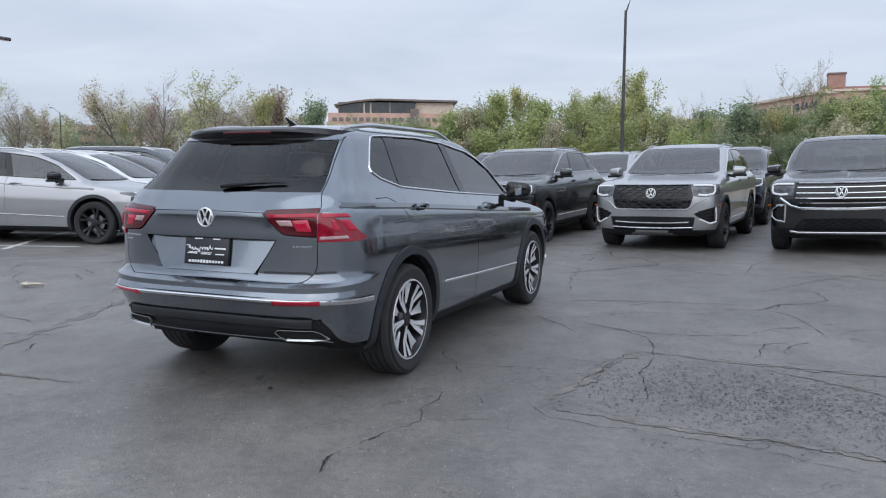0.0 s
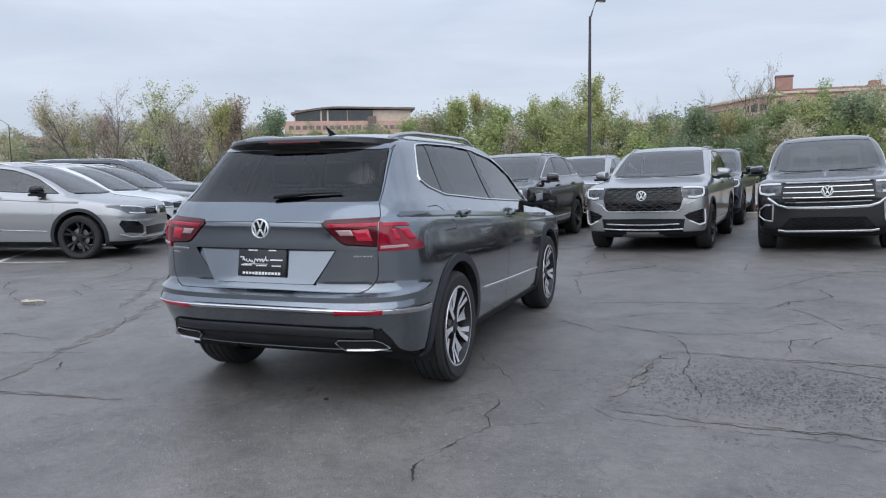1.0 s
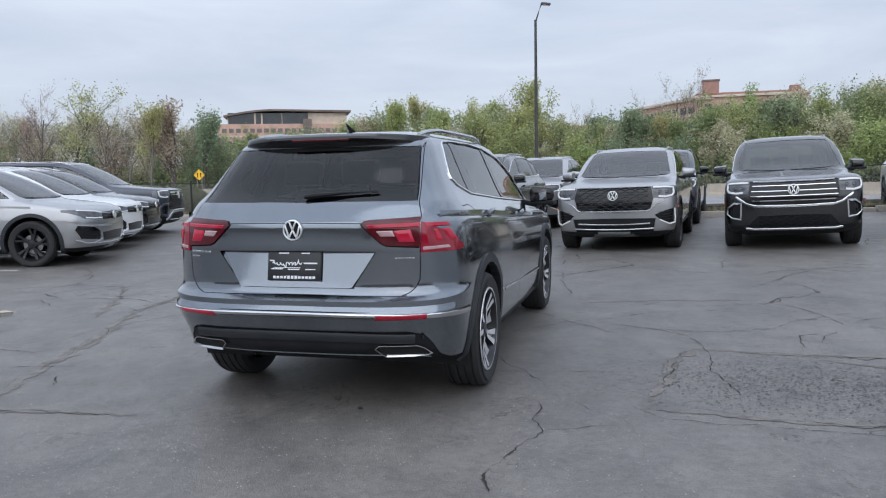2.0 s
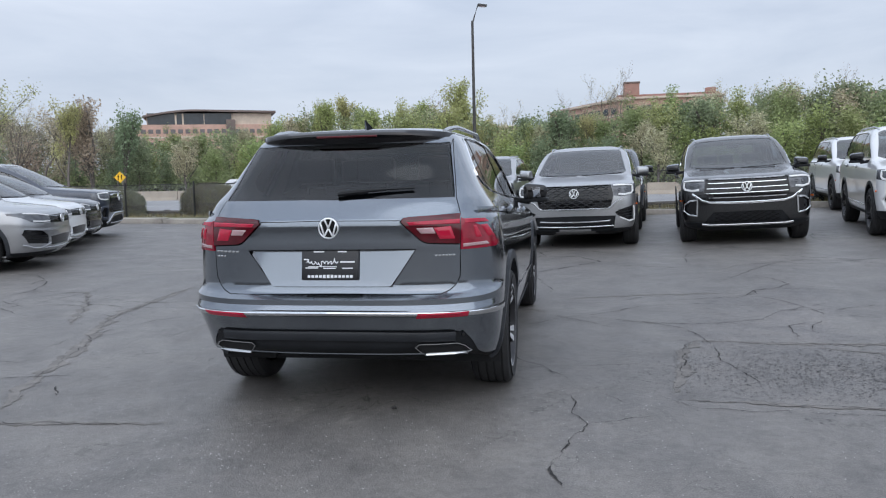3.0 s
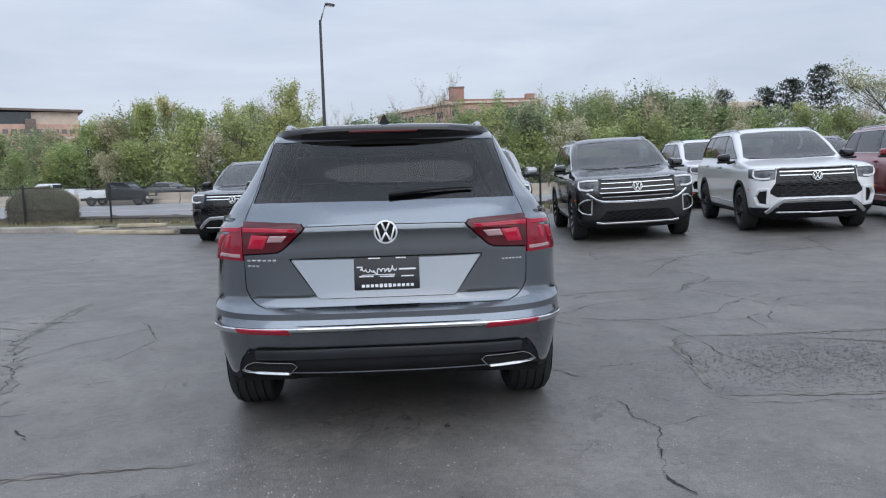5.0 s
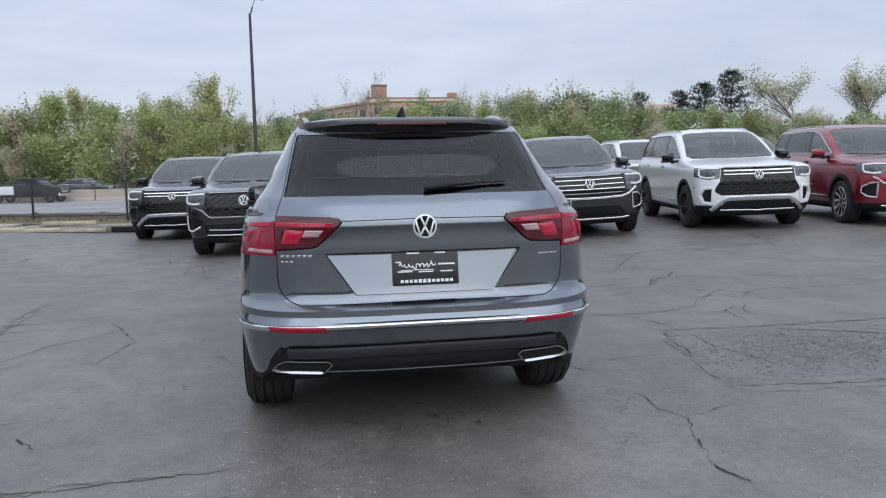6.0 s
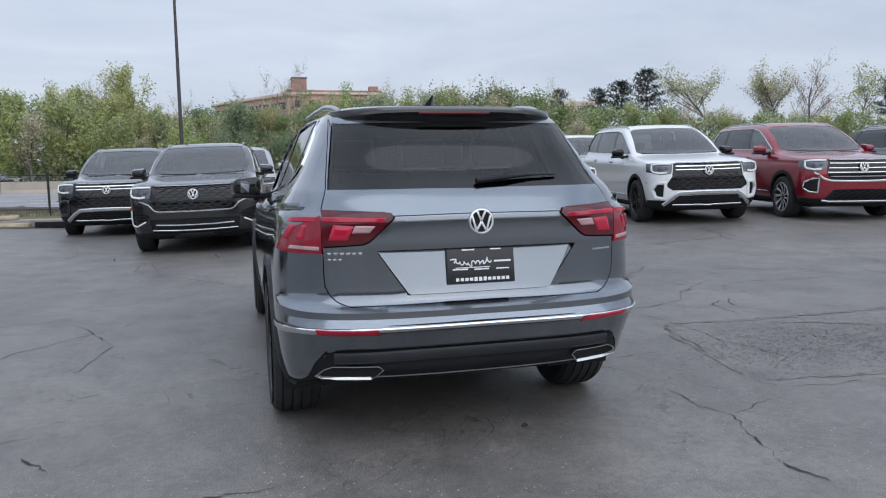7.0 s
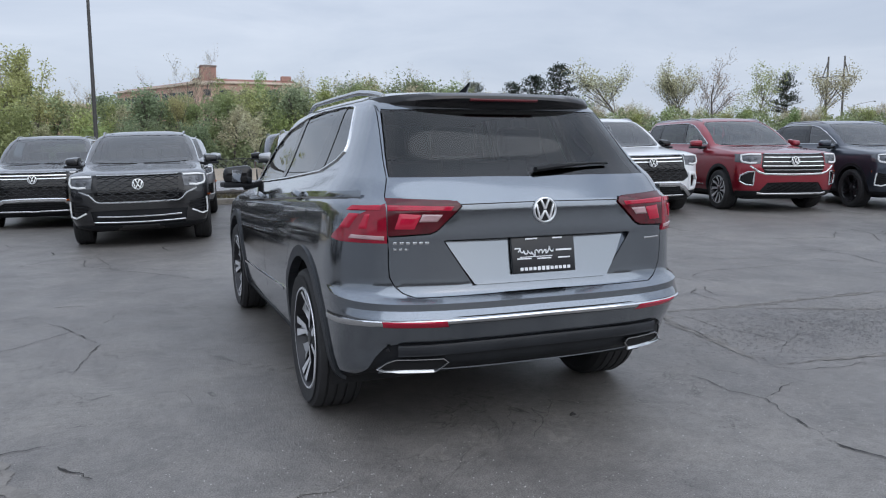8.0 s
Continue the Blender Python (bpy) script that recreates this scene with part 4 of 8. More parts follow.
def family_parts(root, bm, skin, c, coat):
    gate = put("tailgate", panel(bm, {R_GATE}, skirt=0.035, gap=0.005), coat, root)
    put("rear_window", panel(bm, {G_BACK}, lift=-0.003, skirt=0, gap=0.001), REARGLASS, gate, "dark tinted rear window")

    def tilt(p):
        """Stands the plate panel nearly upright, its foot proud of the tailgate that tucks in beneath."""
        p = p.copy()
        t = max(0.0, min(1.0, (p.z - 0.737) / 0.195))
        p.y += -0.018 + 0.042 * t
        return p

    put("plate_recess", panel(bm, {R_PAN}, skirt=0.0, shift=tilt), coat, gate)
    b2 = bmesh.new()
    # walls of the recess
    edge = [(-0.466, 0.931), (-0.336, 0.742), (-0.318, 0.737), (0.318, 0.737), (0.336, 0.742), (0.466, 0.931)]
    line = skin.line("rear", edge + [(0.002, 0.932)], 0.05, 0.0, True)
    outer = [b2.verts.new(p) for p, n in line]
    inner = [b2.verts.new(tilt(p)) for p, n in line]
    for i in range(len(line)):
        k = (i + 1) % len(line)
        b2.faces.new((outer[i], outer[k], inner[k], inner[i]))
    part("recess_rim", b2, coat, gate, smooth=20)
    # spoiler: a thick gloss-black blade under the roof's edge
    b2 = bmesh.new()
    rows = []
    for j in range(25):
        x = -0.585 + 1.17 * j / 24
        k = abs(x) / 0.585
        top, _ = skin.at("rear", x if abs(x) > 0.001 else 0.001, 1.55)
        out = 0.062 - 0.025 * k**3
        y = top.y
        drop = 0.012 * k**4
        rows.append([b2.verts.new(v) for v in ((x, y + 0.12, 1.598 - 0.03 * k**4), (x * 0.995, y - out * 0.4, 1.592 - 0.022 * k**3), (x * 0.985, y - out, 1.575 - 0.02 * k**3 - drop), (x * 0.985, y - out - 0.004, 1.562 - 0.02 * k**3 - drop), (x * 0.99, y - out * 0.65, 1.515 - drop), (x * 1.0, y + 0.03, 1.503), (x, y + 0.12, 1.52))])
    for p, q in zip(rows, rows[1:]):
        for j in range(6):
            f = b2.faces.new((p[j], p[j + 1], q[j + 1], q[j]))
            f.material_index = 1 if j == 0 else 0
    b2.faces.new(rows[0])
    b2.faces.new(rows[-1][::-1])
    spoiler = part("spoiler", b2, GLOSSBLK, root, "gloss black roof spoiler with painted top", 40)
    spoiler.data.materials.append(coat)
    b2 = bmesh.new()
    pts = []
    for j in range(13):
        x = -0.18 + 0.36 * j / 12
        top, _ = skin.at("rear", x if abs(x) > 0.001 else 0.001, 1.55)
        pts.append((x, top.y - 0.060, 1.556))
    tube(b2, pts, 0.009, 8, flat=0.8)
    part("brake_lamp", b2, material("matte dark red lens", (0.10, 0.004, 0.008), 0.5, vary=0.2, scale=20), spoiler, "dark red high brake lamp")
    # roof aerial
    b2 = bmesh.new()
    vs = []
    for t in range(8):
        k = t / 7
        vs.append([b2.verts.new(v) for v in ((-0.028 * (1 - k) - 0.003, 0.10 - 0.10 * k - 0.05, 1.622 + 0.054 * k), (0, 0.17 - 0.17 * k - 0.035, 1.622 + 0.054 * k), (0.028 * (1 - k) + 0.003, 0.10 - 0.10 * k - 0.05, 1.622 + 0.054 * k), (0, 0.0 - 0.055 * k, 1.622 + 0.054 * k))])
    for p, q in zip(vs, vs[1:]):
        for j in range(4):
            b2.faces.new((p[j], p[(j + 1) % 4], q[(j + 1) % 4], q[j]))
    b2.faces.new(vs[-1])
    part("roof_aerial", b2, GLOSSBLK, root, "black shark-fin aerial")
    # tail lamps
    for side in ("right", "left"):
        s = 1 if side == "right" else -1
        g = put("tail_lamp", panel(bm, {R_LAMPGATE}, lift=0.008, skirt=0.03, gap=0.002, sides=side), REDDARK, root, "smoked red tail lamp")
        o = put("tail_lamp", panel(bm, {R_LAMPSIDE}, lift=0.008, skirt=0.03, gap=0.002, sides=side), REDLENS, root, "bright red tail lamp")

        def patch(name, pts, mat, parent, lift=0.010, view="rear"):
            b3 = bmesh.new()
            n, m = 10, 6
            # bilinear patch over four corners
            (x0, z0), (x1, z1), (x2, z2), (x3, z3) = pts
            grid = []
            for i in range(n + 1):
                u = i / n
                row = []
                for j in range(m + 1):
                    v = j / m
                    x = (1 - u) * (1 - v) * x0 + u * (1 - v) * x1 + u * v * x2 + (1 - u) * v * x3
                    z = (1 - u) * (1 - v) * z0 + u * (1 - v) * z1 + u * v * z2 + (1 - u) * v * z3
                    p, nn = skin.at(view, x, z)
                    rim = min(u, 1 - u, v, 1 - v) < 0.01
                    p = p + nn * (lift - (0.004 if rim else 0))
                    row.append(b3.verts.new((p.x * s, p.y, p.z)))
                grid.append(row)
            for i in range(n):
                for j in range(m):
                    b3.faces.new((grid[i][j], grid[i + 1][j], grid[i + 1][j + 1], grid[i][j + 1]))
            part(name, b3, mat, parent)

        patch("light_guide", [(0.425, 1.078), (0.695, 1.085), (0.695, 1.062), (0.44, 1.060)], REDBRIGHT, g, 0.013)
        patch("light_guide", [(0.565, 1.045), (0.650, 1.052), (0.672, 0.985), (0.595, 0.985)], REDBRIGHT, g, 0.013)
        patch("reversing_lamp", [(0.475, 1.045), (0.560, 1.047), (0.575, 1.015), (0.500, 1.015)], CLEARLENS, g, 0.013)
        patch("light_guide", [(-0.60, 0.985), (-0.655, 1.05), (-0.70, 1.05), (-0.66, 0.985)], REDBRIGHT, o, 0.013, "side")
        patch("light_guide", [(-0.70, 0.985), (-0.72, 1.05), (-0.735, 1.05), (-0.73, 0.985)], REDBRIGHT, o, 0.013, "side")
        patch("light_guide", [(-0.635, 1.062), (-0.66, 1.082), (-0.76, 1.085), (-0.76, 1.064)], REDBRIGHT, o, 0.013, "side")
        patch("reversing_lamp", [(0.712, 0.956), (0.825, 0.960), (0.835, 0.943), (0.712, 0.939)], CLEARLENS, o, 0.013)
        # lower bumper reflectors and tailpipe trims
        patch("reflector", [(0.485, 0.603), (0.745, 0.605), (0.735, 0.578), (0.470, 0.575)], REDBRIGHT, root, 0.014)
        b3 = bmesh.new()
        line = [(0.452, 0.405), (0.472, 0.42), (0.665, 0.421), (0.70, 0.405), (0.735, 0.378), (0.71, 0.368), (0.50, 0.366)]
        run = skin.line("rear", line, 0.03, 0.012, True)
        strip(b3, run, 0.007, 0.010, True, s)
        pipe = part("exhaust_trim", b3, SATIN, root, "chrome tailpipe surround")
        b3 = bmesh.new()
        vs = [b3.verts.new((p.x * s, p.y, p.z)) for p, n in skin.line("rear", line, 0.05, 0.006, True)]
        b3.faces.new(vs)
        part("exhaust_opening", b3, DARK, pipe)
        # fuel flap on the right, arch edge
        if s > 0:
            b3 = bmesh.new()
            strip(b3, skin.line("side", [(-0.32, 1.155), (-0.16, 1.155), (-0.09, 1.13), (0.04, 1.02), (0.035, 0.998), (-0.2, 1.0)], 0.03, 0.0002), 0.005, 0.001, False)
            part("fuel_flap_seam", b3, DARK, root)
        # deep crease along the flank
        b3 = bmesh.new()
        rows = []
        run = skin.line("side", [(-0.66, 1.113), (0.0, 1.083), (1.36, 0.997), (2.8, 0.912)], 0.08, 0.0)
        for i, (p, n) in enumerate(run):
            k = min(1.0, 0.6 + 8 * i / len(run), 4 * (len(run) - 1 - i) / len(run) + 0.1)
            up = Vector((0, 0, 1))
            rows.append([b3.verts.new((v.x * s, v.y, v.z)) for v in (p + up * 0.034 - n * 0.001, p + n * 0.008 * k + up * 0.002, p + n * 0.007 * k - up * 0.002, p - up * 0.013 - n * 0.001)])
        for p, q in zip(rows, rows[1:]):
            for j in range(3):
                b3.faces.new((p[j], p[j + 1], q[j + 1], q[j]))
        part("flank_crease", b3, coat, root, smooth=25)
    # chrome band round the bumper
    b2 = bmesh.new()
    run = skin.line("side", [(-0.50, 0.580), (-0.60, 0.584), (-0.70, 0.588)], 0.03, 0.001) + skin.line("rear", [(0.80, 0.589), (0.6, 0.591), (0.3, 0.595), (0.001, 0.597)], 0.04, 0.001)
    full = run + [(Vector((-p.x, p.y, p.z)), Vector((-n.x, n.y, n.z))) for p, n in run[-2::-1]]
    strip(b2, full, 0.030, 0.008)
    # a thin dark line along the band's upper edge
    b3 = bmesh.new()
    strip(b3, [(p + Vector((0, 0, 0.019)), n) for p, n in full], 0.007, 0.003)
    part("moulding_gap", b3, DARK, root)
    part("bumper_moulding", b2, CHROME, root, "chrome bumper moulding")
    low = put("bumper_valance", panel(bm, {R_BUMPLOW}, lift=-0.006, skirt=0.01), TRIM, root, "black plastic lower bumper")
    # lower step with a satin band, diffuser fins
    b2 = bmesh.new()
    strip(b2, skin.line("rear", [(-0.66, 0.455), (-0.3, 0.462), (0.001, 0.463), (0.3, 0.462), (0.66, 0.455)], 0.05, 0.004), 0.05, 0.012)
    part("valance_step", b2, material("dark satin plastic", (0.022, 0.024, 0.028), 0.35, spec=0.3, vary=0.25, scale=5, bump=0.1, bump_scale=300), low)
    for x in (-0.7, -0.45, 0.45, 0.7):
        b2 = bmesh.new()
        p, n = skin.at("rear", x, 0.462, 0.012)
        m = Matrix.Translation(p) @ n.to_track_quat("Z", "Y").to_matrix().to_4x4()
        lathe(b2, [(0.0005, 0.003), (0.009, 0.002), (0.011, -0.003)], 12, "z", m)
        part("parking_sensor", b2, GLOSSBLK, low)
    # plate, badge, lettering bars
    emblem(root, skin.at("rear", 0.001, 1.052, 0.002)[0], (0, -1, 0.02), 0.058)
    m = pose(0, -0.870, 0.853, 0, 0, 0)
    b2 = bmesh.new()
    block(b2, (0.318, 0.016, 0.162), (0, 0, 0), (-9, 0, 0), 0.006)
    plate = part("dealer_plate", b2, material("black plate plastic", (0.012, 0.013, 0.016), 0.3, vary=0.2, scale=9), root, "black dealer plate with white script bars", m=m)
    WHITEBAR = material("white lettering", (0.75, 0.76, 0.78), 0.4, vary=0.05)
    rot = pose(0, 0, 0, -9, 0, 0)

    def bars(name, items, mat, parent, y=-0.0095, slant=0.0):
        b3 = bmesh.new()
        for x, z, wd, h in items:
            vs = prism(b3, [(x - wd / 2 - slant * h, z - h / 2), (x + wd / 2 - slant * h, z - h / 2), (x + wd / 2 + slant * h, z + h / 2), (x - wd / 2 + slant * h, z + h / 2)], -0.002)
            for v in vs:
                v.co = rot @ (v.co + Vector((0, y, 0)))
        return part(name, b3, mat, parent, smooth=0)

    b3 = bmesh.new()
    pts = []
    for i in range(73):
        t = i / 72
        tall = 0.016 * max(0.0, math.cos((t - 0.06) * 14)) ** 6 if t < 0.2 else 0.018 * max(0.0, math.cos((t - 0.90) * 16)) ** 4 * (t > 0.75)
        low = 0.014 * max(0.0, math.cos((t - 0.42) * 18)) ** 4 * (0.3 < t < 0.55)
        pts.append(rot @ Vector((-0.128 + 0.175 * t + 0.004 * math.sin(60 * t), -0.011, 0.012 + 0.008 * math.sin(52 * t) + tall - low)))
    tube(b3, pts, 0.0032, 5)
    part("script_line", b3, WHITEBAR, plate)
    bars("script_bar", [(-0.132, 0.030, 0.026, 0.006)], WHITEBAR, plate, slant=0.25)
    bars("script_bar", [(-0.04, -0.009, 0.16, 0.0035)], WHITEBAR, plate, slant=0.25)
    for item in ((0.10, 0.016, 0.08, 0.008), (-0.10, -0.016, 0.07, 0.006), (0.0, -0.018, 0.07, 0.006), (0.10, -0.018, 0.06, 0.006), (-0.06, 0.071, 0.06, 0.006), (0.07, 0.071, 0.05, 0.006)):
        bars("small_text_bar", [item], WHITEBAR, plate)
    for i in range(12):
        bars("address_bar", [(-0.115 + 0.0215 * i, -0.062, 0.015, 0.014 if i not in (4, 5, 6) else 0.018)], WHITEBAR, plate)
    for x0, dx, z, count, size in ((-0.672, 0.026, 0.925, 6, 0.018), (-0.672, 0.022, 0.898, 3, 0.015), (0.575, 0.018, 0.897, 6, 0.014)):
        for i in range(count):
            b2 = bmesh.new()
            p, n = skin.at("rear", x0 + dx * i, z, 0.002)
            block(b2, (size * 0.95, 0.004, size * 0.6), p, (0, 0, 0), 0.001)
            part("letter_bar", b2, SATIN, root)
    # rear wiper
    b2 = bmesh.new()
    pts = [skin.at("rear", 0.02 + 0.42 * t / 8, 1.215 + 0.03 * math.sin(t / 8 * 1.6), 0.018 - 0.008 * t / 8)[0] for t in range(9)]
    tube(b2, pts, [0.016, 0.018, 0.017, 0.014, 0.011, 0.008, 0.007, 0.007, 0.006], 8, flat=0.8)
    part("rear_wiper", b2, TRIM, gate, "black rear wiper arm")
    # crease between the lamps, its shade drawn as a thin dark strip
    b2 = bmesh.new()
    strip(b2, skin.line("rear", [(-0.40, 1.086), (0.001, 1.090), (0.40, 1.086)], 0.05, 0.0), 0.005, 0.0012)
    part("gate_seam", b2, DARK, gate)
    # nose
    for side in ("right", "left"):
        s = 1 if side == "right" else -1
        lamp = put("headlamp", panel(bm, {R_HEAD}, lift=0.003, skirt=0.03, gap=0.002, sides=side), HEADLAMP, root)
        b3 = bmesh.new()
        strip(b3, skin.line("front", [(0.42, 0.815), (0.60, 0.845), (0.80, 0.865)], 0.03, 0.006), 0.02, 0.008, False, s)
        strip(b3, skin.line("front", [(0.44, 0.735), (0.60, 0.735), (0.74, 0.75)], 0.03, 0.006), 0.02, 0.008, False, s)
        part("light_line", b3, WHITELINE, lamp)
        put("fog_recess", panel(bm, {R_FOG}, lift=-0.012, skirt=0.01, sides=side), GLOSSBLK, root)
        b3 = bmesh.new()
        strip(b3, skin.line("front", [(0.46, 0.40), (0.60, 0.345), (0.72, 0.345), (0.84, 0.40)], 0.03, 0.010), 0.035, 0.018, False, s)
        part("bumper_blade", b3, SATIN if coat is GREY else coat, root)
        b3 = bmesh.new()
        for z in (0.45, 0.50):
            strip(b3, skin.line("front", [(0.52, z), (0.78, z + 0.045)], 0.05, -0.004), 0.012, 0.010, False, s)
        part("fog_slat", b3, TRIM, root)
    put("grille", panel(bm, {R_GRILLE}, lift=-0.012, skirt=0.01), GLOSSBLK, root)
    put("lower_grille", panel(bm, {R_LOWGRILLE}, lift=-0.012, skirt=0.01), GLOSSBLK, root)
    for z in (0.715, 0.745, 0.775, 0.805):
        b2 = bmesh.new()
        strip(b2, skin.line("front", [(-0.41, z), (0.001, z - 0.01), (0.41, z)], 0.06, 0.002), 0.011, 0.008)
        part("grille_bar", b2, SATIN if z > 0.8 else TRIM, root)
    b2 = bmesh.new()
    strip(b2, skin.line("front", [(-0.62, 0.335), (0.001, 0.325), (0.62, 0.335)], 0.06, 0.006), 0.03, 0.014)
    part("front_trim", b2, SATIN, root)
    emblem(root, skin.at("front", 0.001, 0.76, 0.008)[0], (0, 1, 0.1), 0.065)


FAMILY_STYLE = dict(regions=family_regions, parts=family_parts)
subject = car("suv", FAMILY, GREY, FAMILY_STYLE)
tagged(subject, "metallic grey family SUV, dark rear glass, parked on worn asphalt", "car")

# ---- large SUVs of the far row ----
BIG = dict(
    wb=2.98, R=0.375, rim=0.265, tyre=0.25, track=0.855, arch=0.435, halfw=0.975, length=5.09, mid=1.36, spokes="turbine", rings=44, along=50, fine=0.8,
    sill=0.40, belt=(1.22, 1.19), roof=1.735, doors=(0.1, 1.30, 2.45), cowl=1.19, cabin=(0.8, 1.20, 2.16),
    rear=[(-0.85, 0.36), (-1.02, 0.40), (-1.14, 0.52), (-1.17, 0.66), (-1.14, 0.80), (-1.12, 0.95), (-1.11, 1.06), (-1.09, 1.10), (-1.07, 1.14), (-1.04, 1.19), (-1.02, 1.22), (-1.0, 1.25), (-0.90, 1.42), (-0.78, 1.60), (-0.74, 1.66), (-0.68, 1.70), (-0.50, 1.725), (-0.20, 1.735)],
    side=[(0.78, 0.27, 0.27), (0.88, 0.30, 0.30), (0.945, 0.42, 0.42), (0.965, 0.62, 0.60), (0.97, 0.80, 0.76), (0.968, 0.96, 0.90), (0.962, 1.06, 1.00), (0.95, 1.11, 1.05), (0.925, 1.15, 1.09), (0.89, 1.19, 1.13), (0.865, 1.215, 1.18), (0.85, 1.24, 1.21), (0.78, 1.42, 1.42), (0.70, 1.61, 1.61), (0.66, 1.655, 1.655), (0.59, 1.69, 1.69), (0.40, 1.72, 1.72), (0.02, 1.735, 1.735)],
    front=[(3.70, 0.24), (3.84, 0.30), (3.89, 0.42), (3.905, 0.60), (3.91, 0.76), (3.90, 0.90), (3.885, 1.0), (3.83, 1.06), (3.62, 1.10), (3.15, 1.15), (2.72, 1.19), (2.62, 1.22), (2.22, 1.42), (1.80, 1.61), (1.66, 1.66), (1.50, 1.70), (1.2, 1.725), (0.9, 1.735)],
    ends=[(0.45, 3.0, 0.42, 2.9)] * 8 + [(0.45, 3.2, 0.42, 2.8), (0.42, 3.4, 0.42, 2.6), (0.4, 3.5, 0.34, 2.7), (0.4, 3.5, 0.27, 2.8), (0.38, 3.8, 0.24, 2.8), (0.36, 4.0, 0.24, 2.8), (0.34, 4.0, 0.25, 2.8), (0.32, 3.5, 0.28, 2.8), (0.3, 3.0, 0.3, 3.0), (0.2, 3.0, 0.2, 3.0)],
    dlo=[(-0.50, 1.60), (-0.70, 1.32), (-0.66, 1.27), (0.2, 1.255), (1.3, 1.24), (2.34, 1.225), (2.16, 1.32), (1.84, 1.47), (1.52, 1.58), (1.2, 1.62), (0.4, 1.63), (-0.4, 1.625)],
    posts=((-0.05, -0.10), (0.08, 0.06), (1.14, 1.24), (1.24, 1.36)), postz=(1.62, 1.24),
    reardoor=[(0.54, 0.37), (0.50, 0.6), (0.35, 0.86), (0.12, 1.05), (0.0, 1.18), (0.0, 1.28), (0.02, 1.66)],
    handles=((0.28, 1.09), (1.48, 1.07)), sideline=[(0.56, 0.48), (1.4, 0.47), (2.40, 0.46)], mirror=(1.06, 2.22, 1.245, 1.02),
    screen=[(-0.1, 1.20), (0.70, 1.205), (0.765, 1.24), (0.635, 1.60), (0.58, 1.64), (-0.1, 1.66)], screenline=[(0.002, 1.205), (0.5, 1.21), (0.69, 1.228)],
    hood=[(-0.1, 3.76), (0.35, 3.74), (0.68, 3.62), (0.80, 3.3), (0.82, 2.6), (-0.1, 2.6)], hoody=2.7, rails=(0.63, -0.55, 1.62),
)
SPORT = dict(BIG)
SPORT.update(
    length=4.97, mid=1.42, roof=1.69, spokes="double",
    rear=[(-0.80, 0.36), (-0.95, 0.40), (-1.04, 0.52), (-1.06, 0.66), (-1.04, 0.80), (-1.03, 0.95), (-1.02, 1.06), (-1.0, 1.10), (-0.97, 1.14), (-0.92, 1.19), (-0.86, 1.22), (-0.80, 1.25), (-0.50, 1.42), (-0.12, 1.585), (-0.02, 1.62), (0.05, 1.65), (0.2, 1.68), (0.4, 1.69)],
    side=[(0.78, 0.27, 0.27), (0.88, 0.30, 0.30), (0.945, 0.42, 0.42), (0.965, 0.62, 0.60), (0.97, 0.80, 0.76), (0.968, 0.96, 0.90), (0.962, 1.06, 1.00), (0.95, 1.11, 1.05), (0.925, 1.15, 1.09), (0.89, 1.19, 1.13), (0.865, 1.215, 1.18), (0.85, 1.24, 1.21), (0.775, 1.41, 1.41), (0.695, 1.58, 1.58), (0.65, 1.615, 1.615), (0.58, 1.65, 1.65), (0.40, 1.68, 1.68), (0.02, 1.69, 1.69)],
    front=[(3.70, 0.24), (3.84, 0.30), (3.89, 0.42), (3.905, 0.60), (3.91, 0.76), (3.90, 0.90), (3.885, 1.0), (3.83, 1.06), (3.62, 1.10), (3.15, 1.15), (2.72, 1.19), (2.62, 1.22), (2.20, 1.41), (1.80, 1.58), (1.66, 1.62), (1.50, 1.65), (1.2, 1.68), (0.9, 1.69)],
    dlo=[(0.05, 1.575), (-0.25, 1.47), (-0.56, 1.31), (-0.55, 1.27), (0.2, 1.255), (1.3, 1.24), (2.34, 1.225), (2.16, 1.32), (1.84, 1.46), (1.52, 1.555), (1.2, 1.59), (0.4, 1.595)],
    posts=((0.10, -0.12), (0.24, 0.04), (1.14, 1.24), (1.24, 1.36)), postz=(1.60, 1.24),
    reardoor=[(0.54, 0.37), (0.50, 0.6), (0.35, 0.86), (0.12, 1.05), (0.0, 1.18), (0.0, 1.28), (0.18, 1.62)],
    screen=[(-0.1, 1.20), (0.70, 1.205), (0.765, 1.24), (0.63, 1.57), (0.58, 1.605), (-0.1, 1.62)], rails=(0.62, 0.0, 1.62),
)


def raised(c, base=1.21, k=1.11, wide=1.055):
    """The same car with a taller and wider glasshouse above its beltline."""
    up = lambda z: base + (z - base) * k if z > base else z
    out = lambda x, z: x * (1 + (wide - 1) * max(0.0, min(1.0, (z - base + 0.06) / 0.25)))
    d = dict(c)
    for key in ("rear", "front", "dlo", "reardoor"):
        d[key] = [(a, up(z)) for a, z in c[key]]
    d["side"] = [(out(w, z), up(z), up(q)) for w, z, q in c["side"]]
    d["screen"] = [(out(x, z) if x > 0 else x, up(z)) for x, z in c["screen"]]
    d["postz"], d["roof"] = tuple(up(z) for z in c["postz"]), up(c["roof"])
    d["rails"] = (c["rails"][0] * wide, *c["rails"][1:])
    return d


BIG, SPORT = raised(BIG), raised(SPORT)


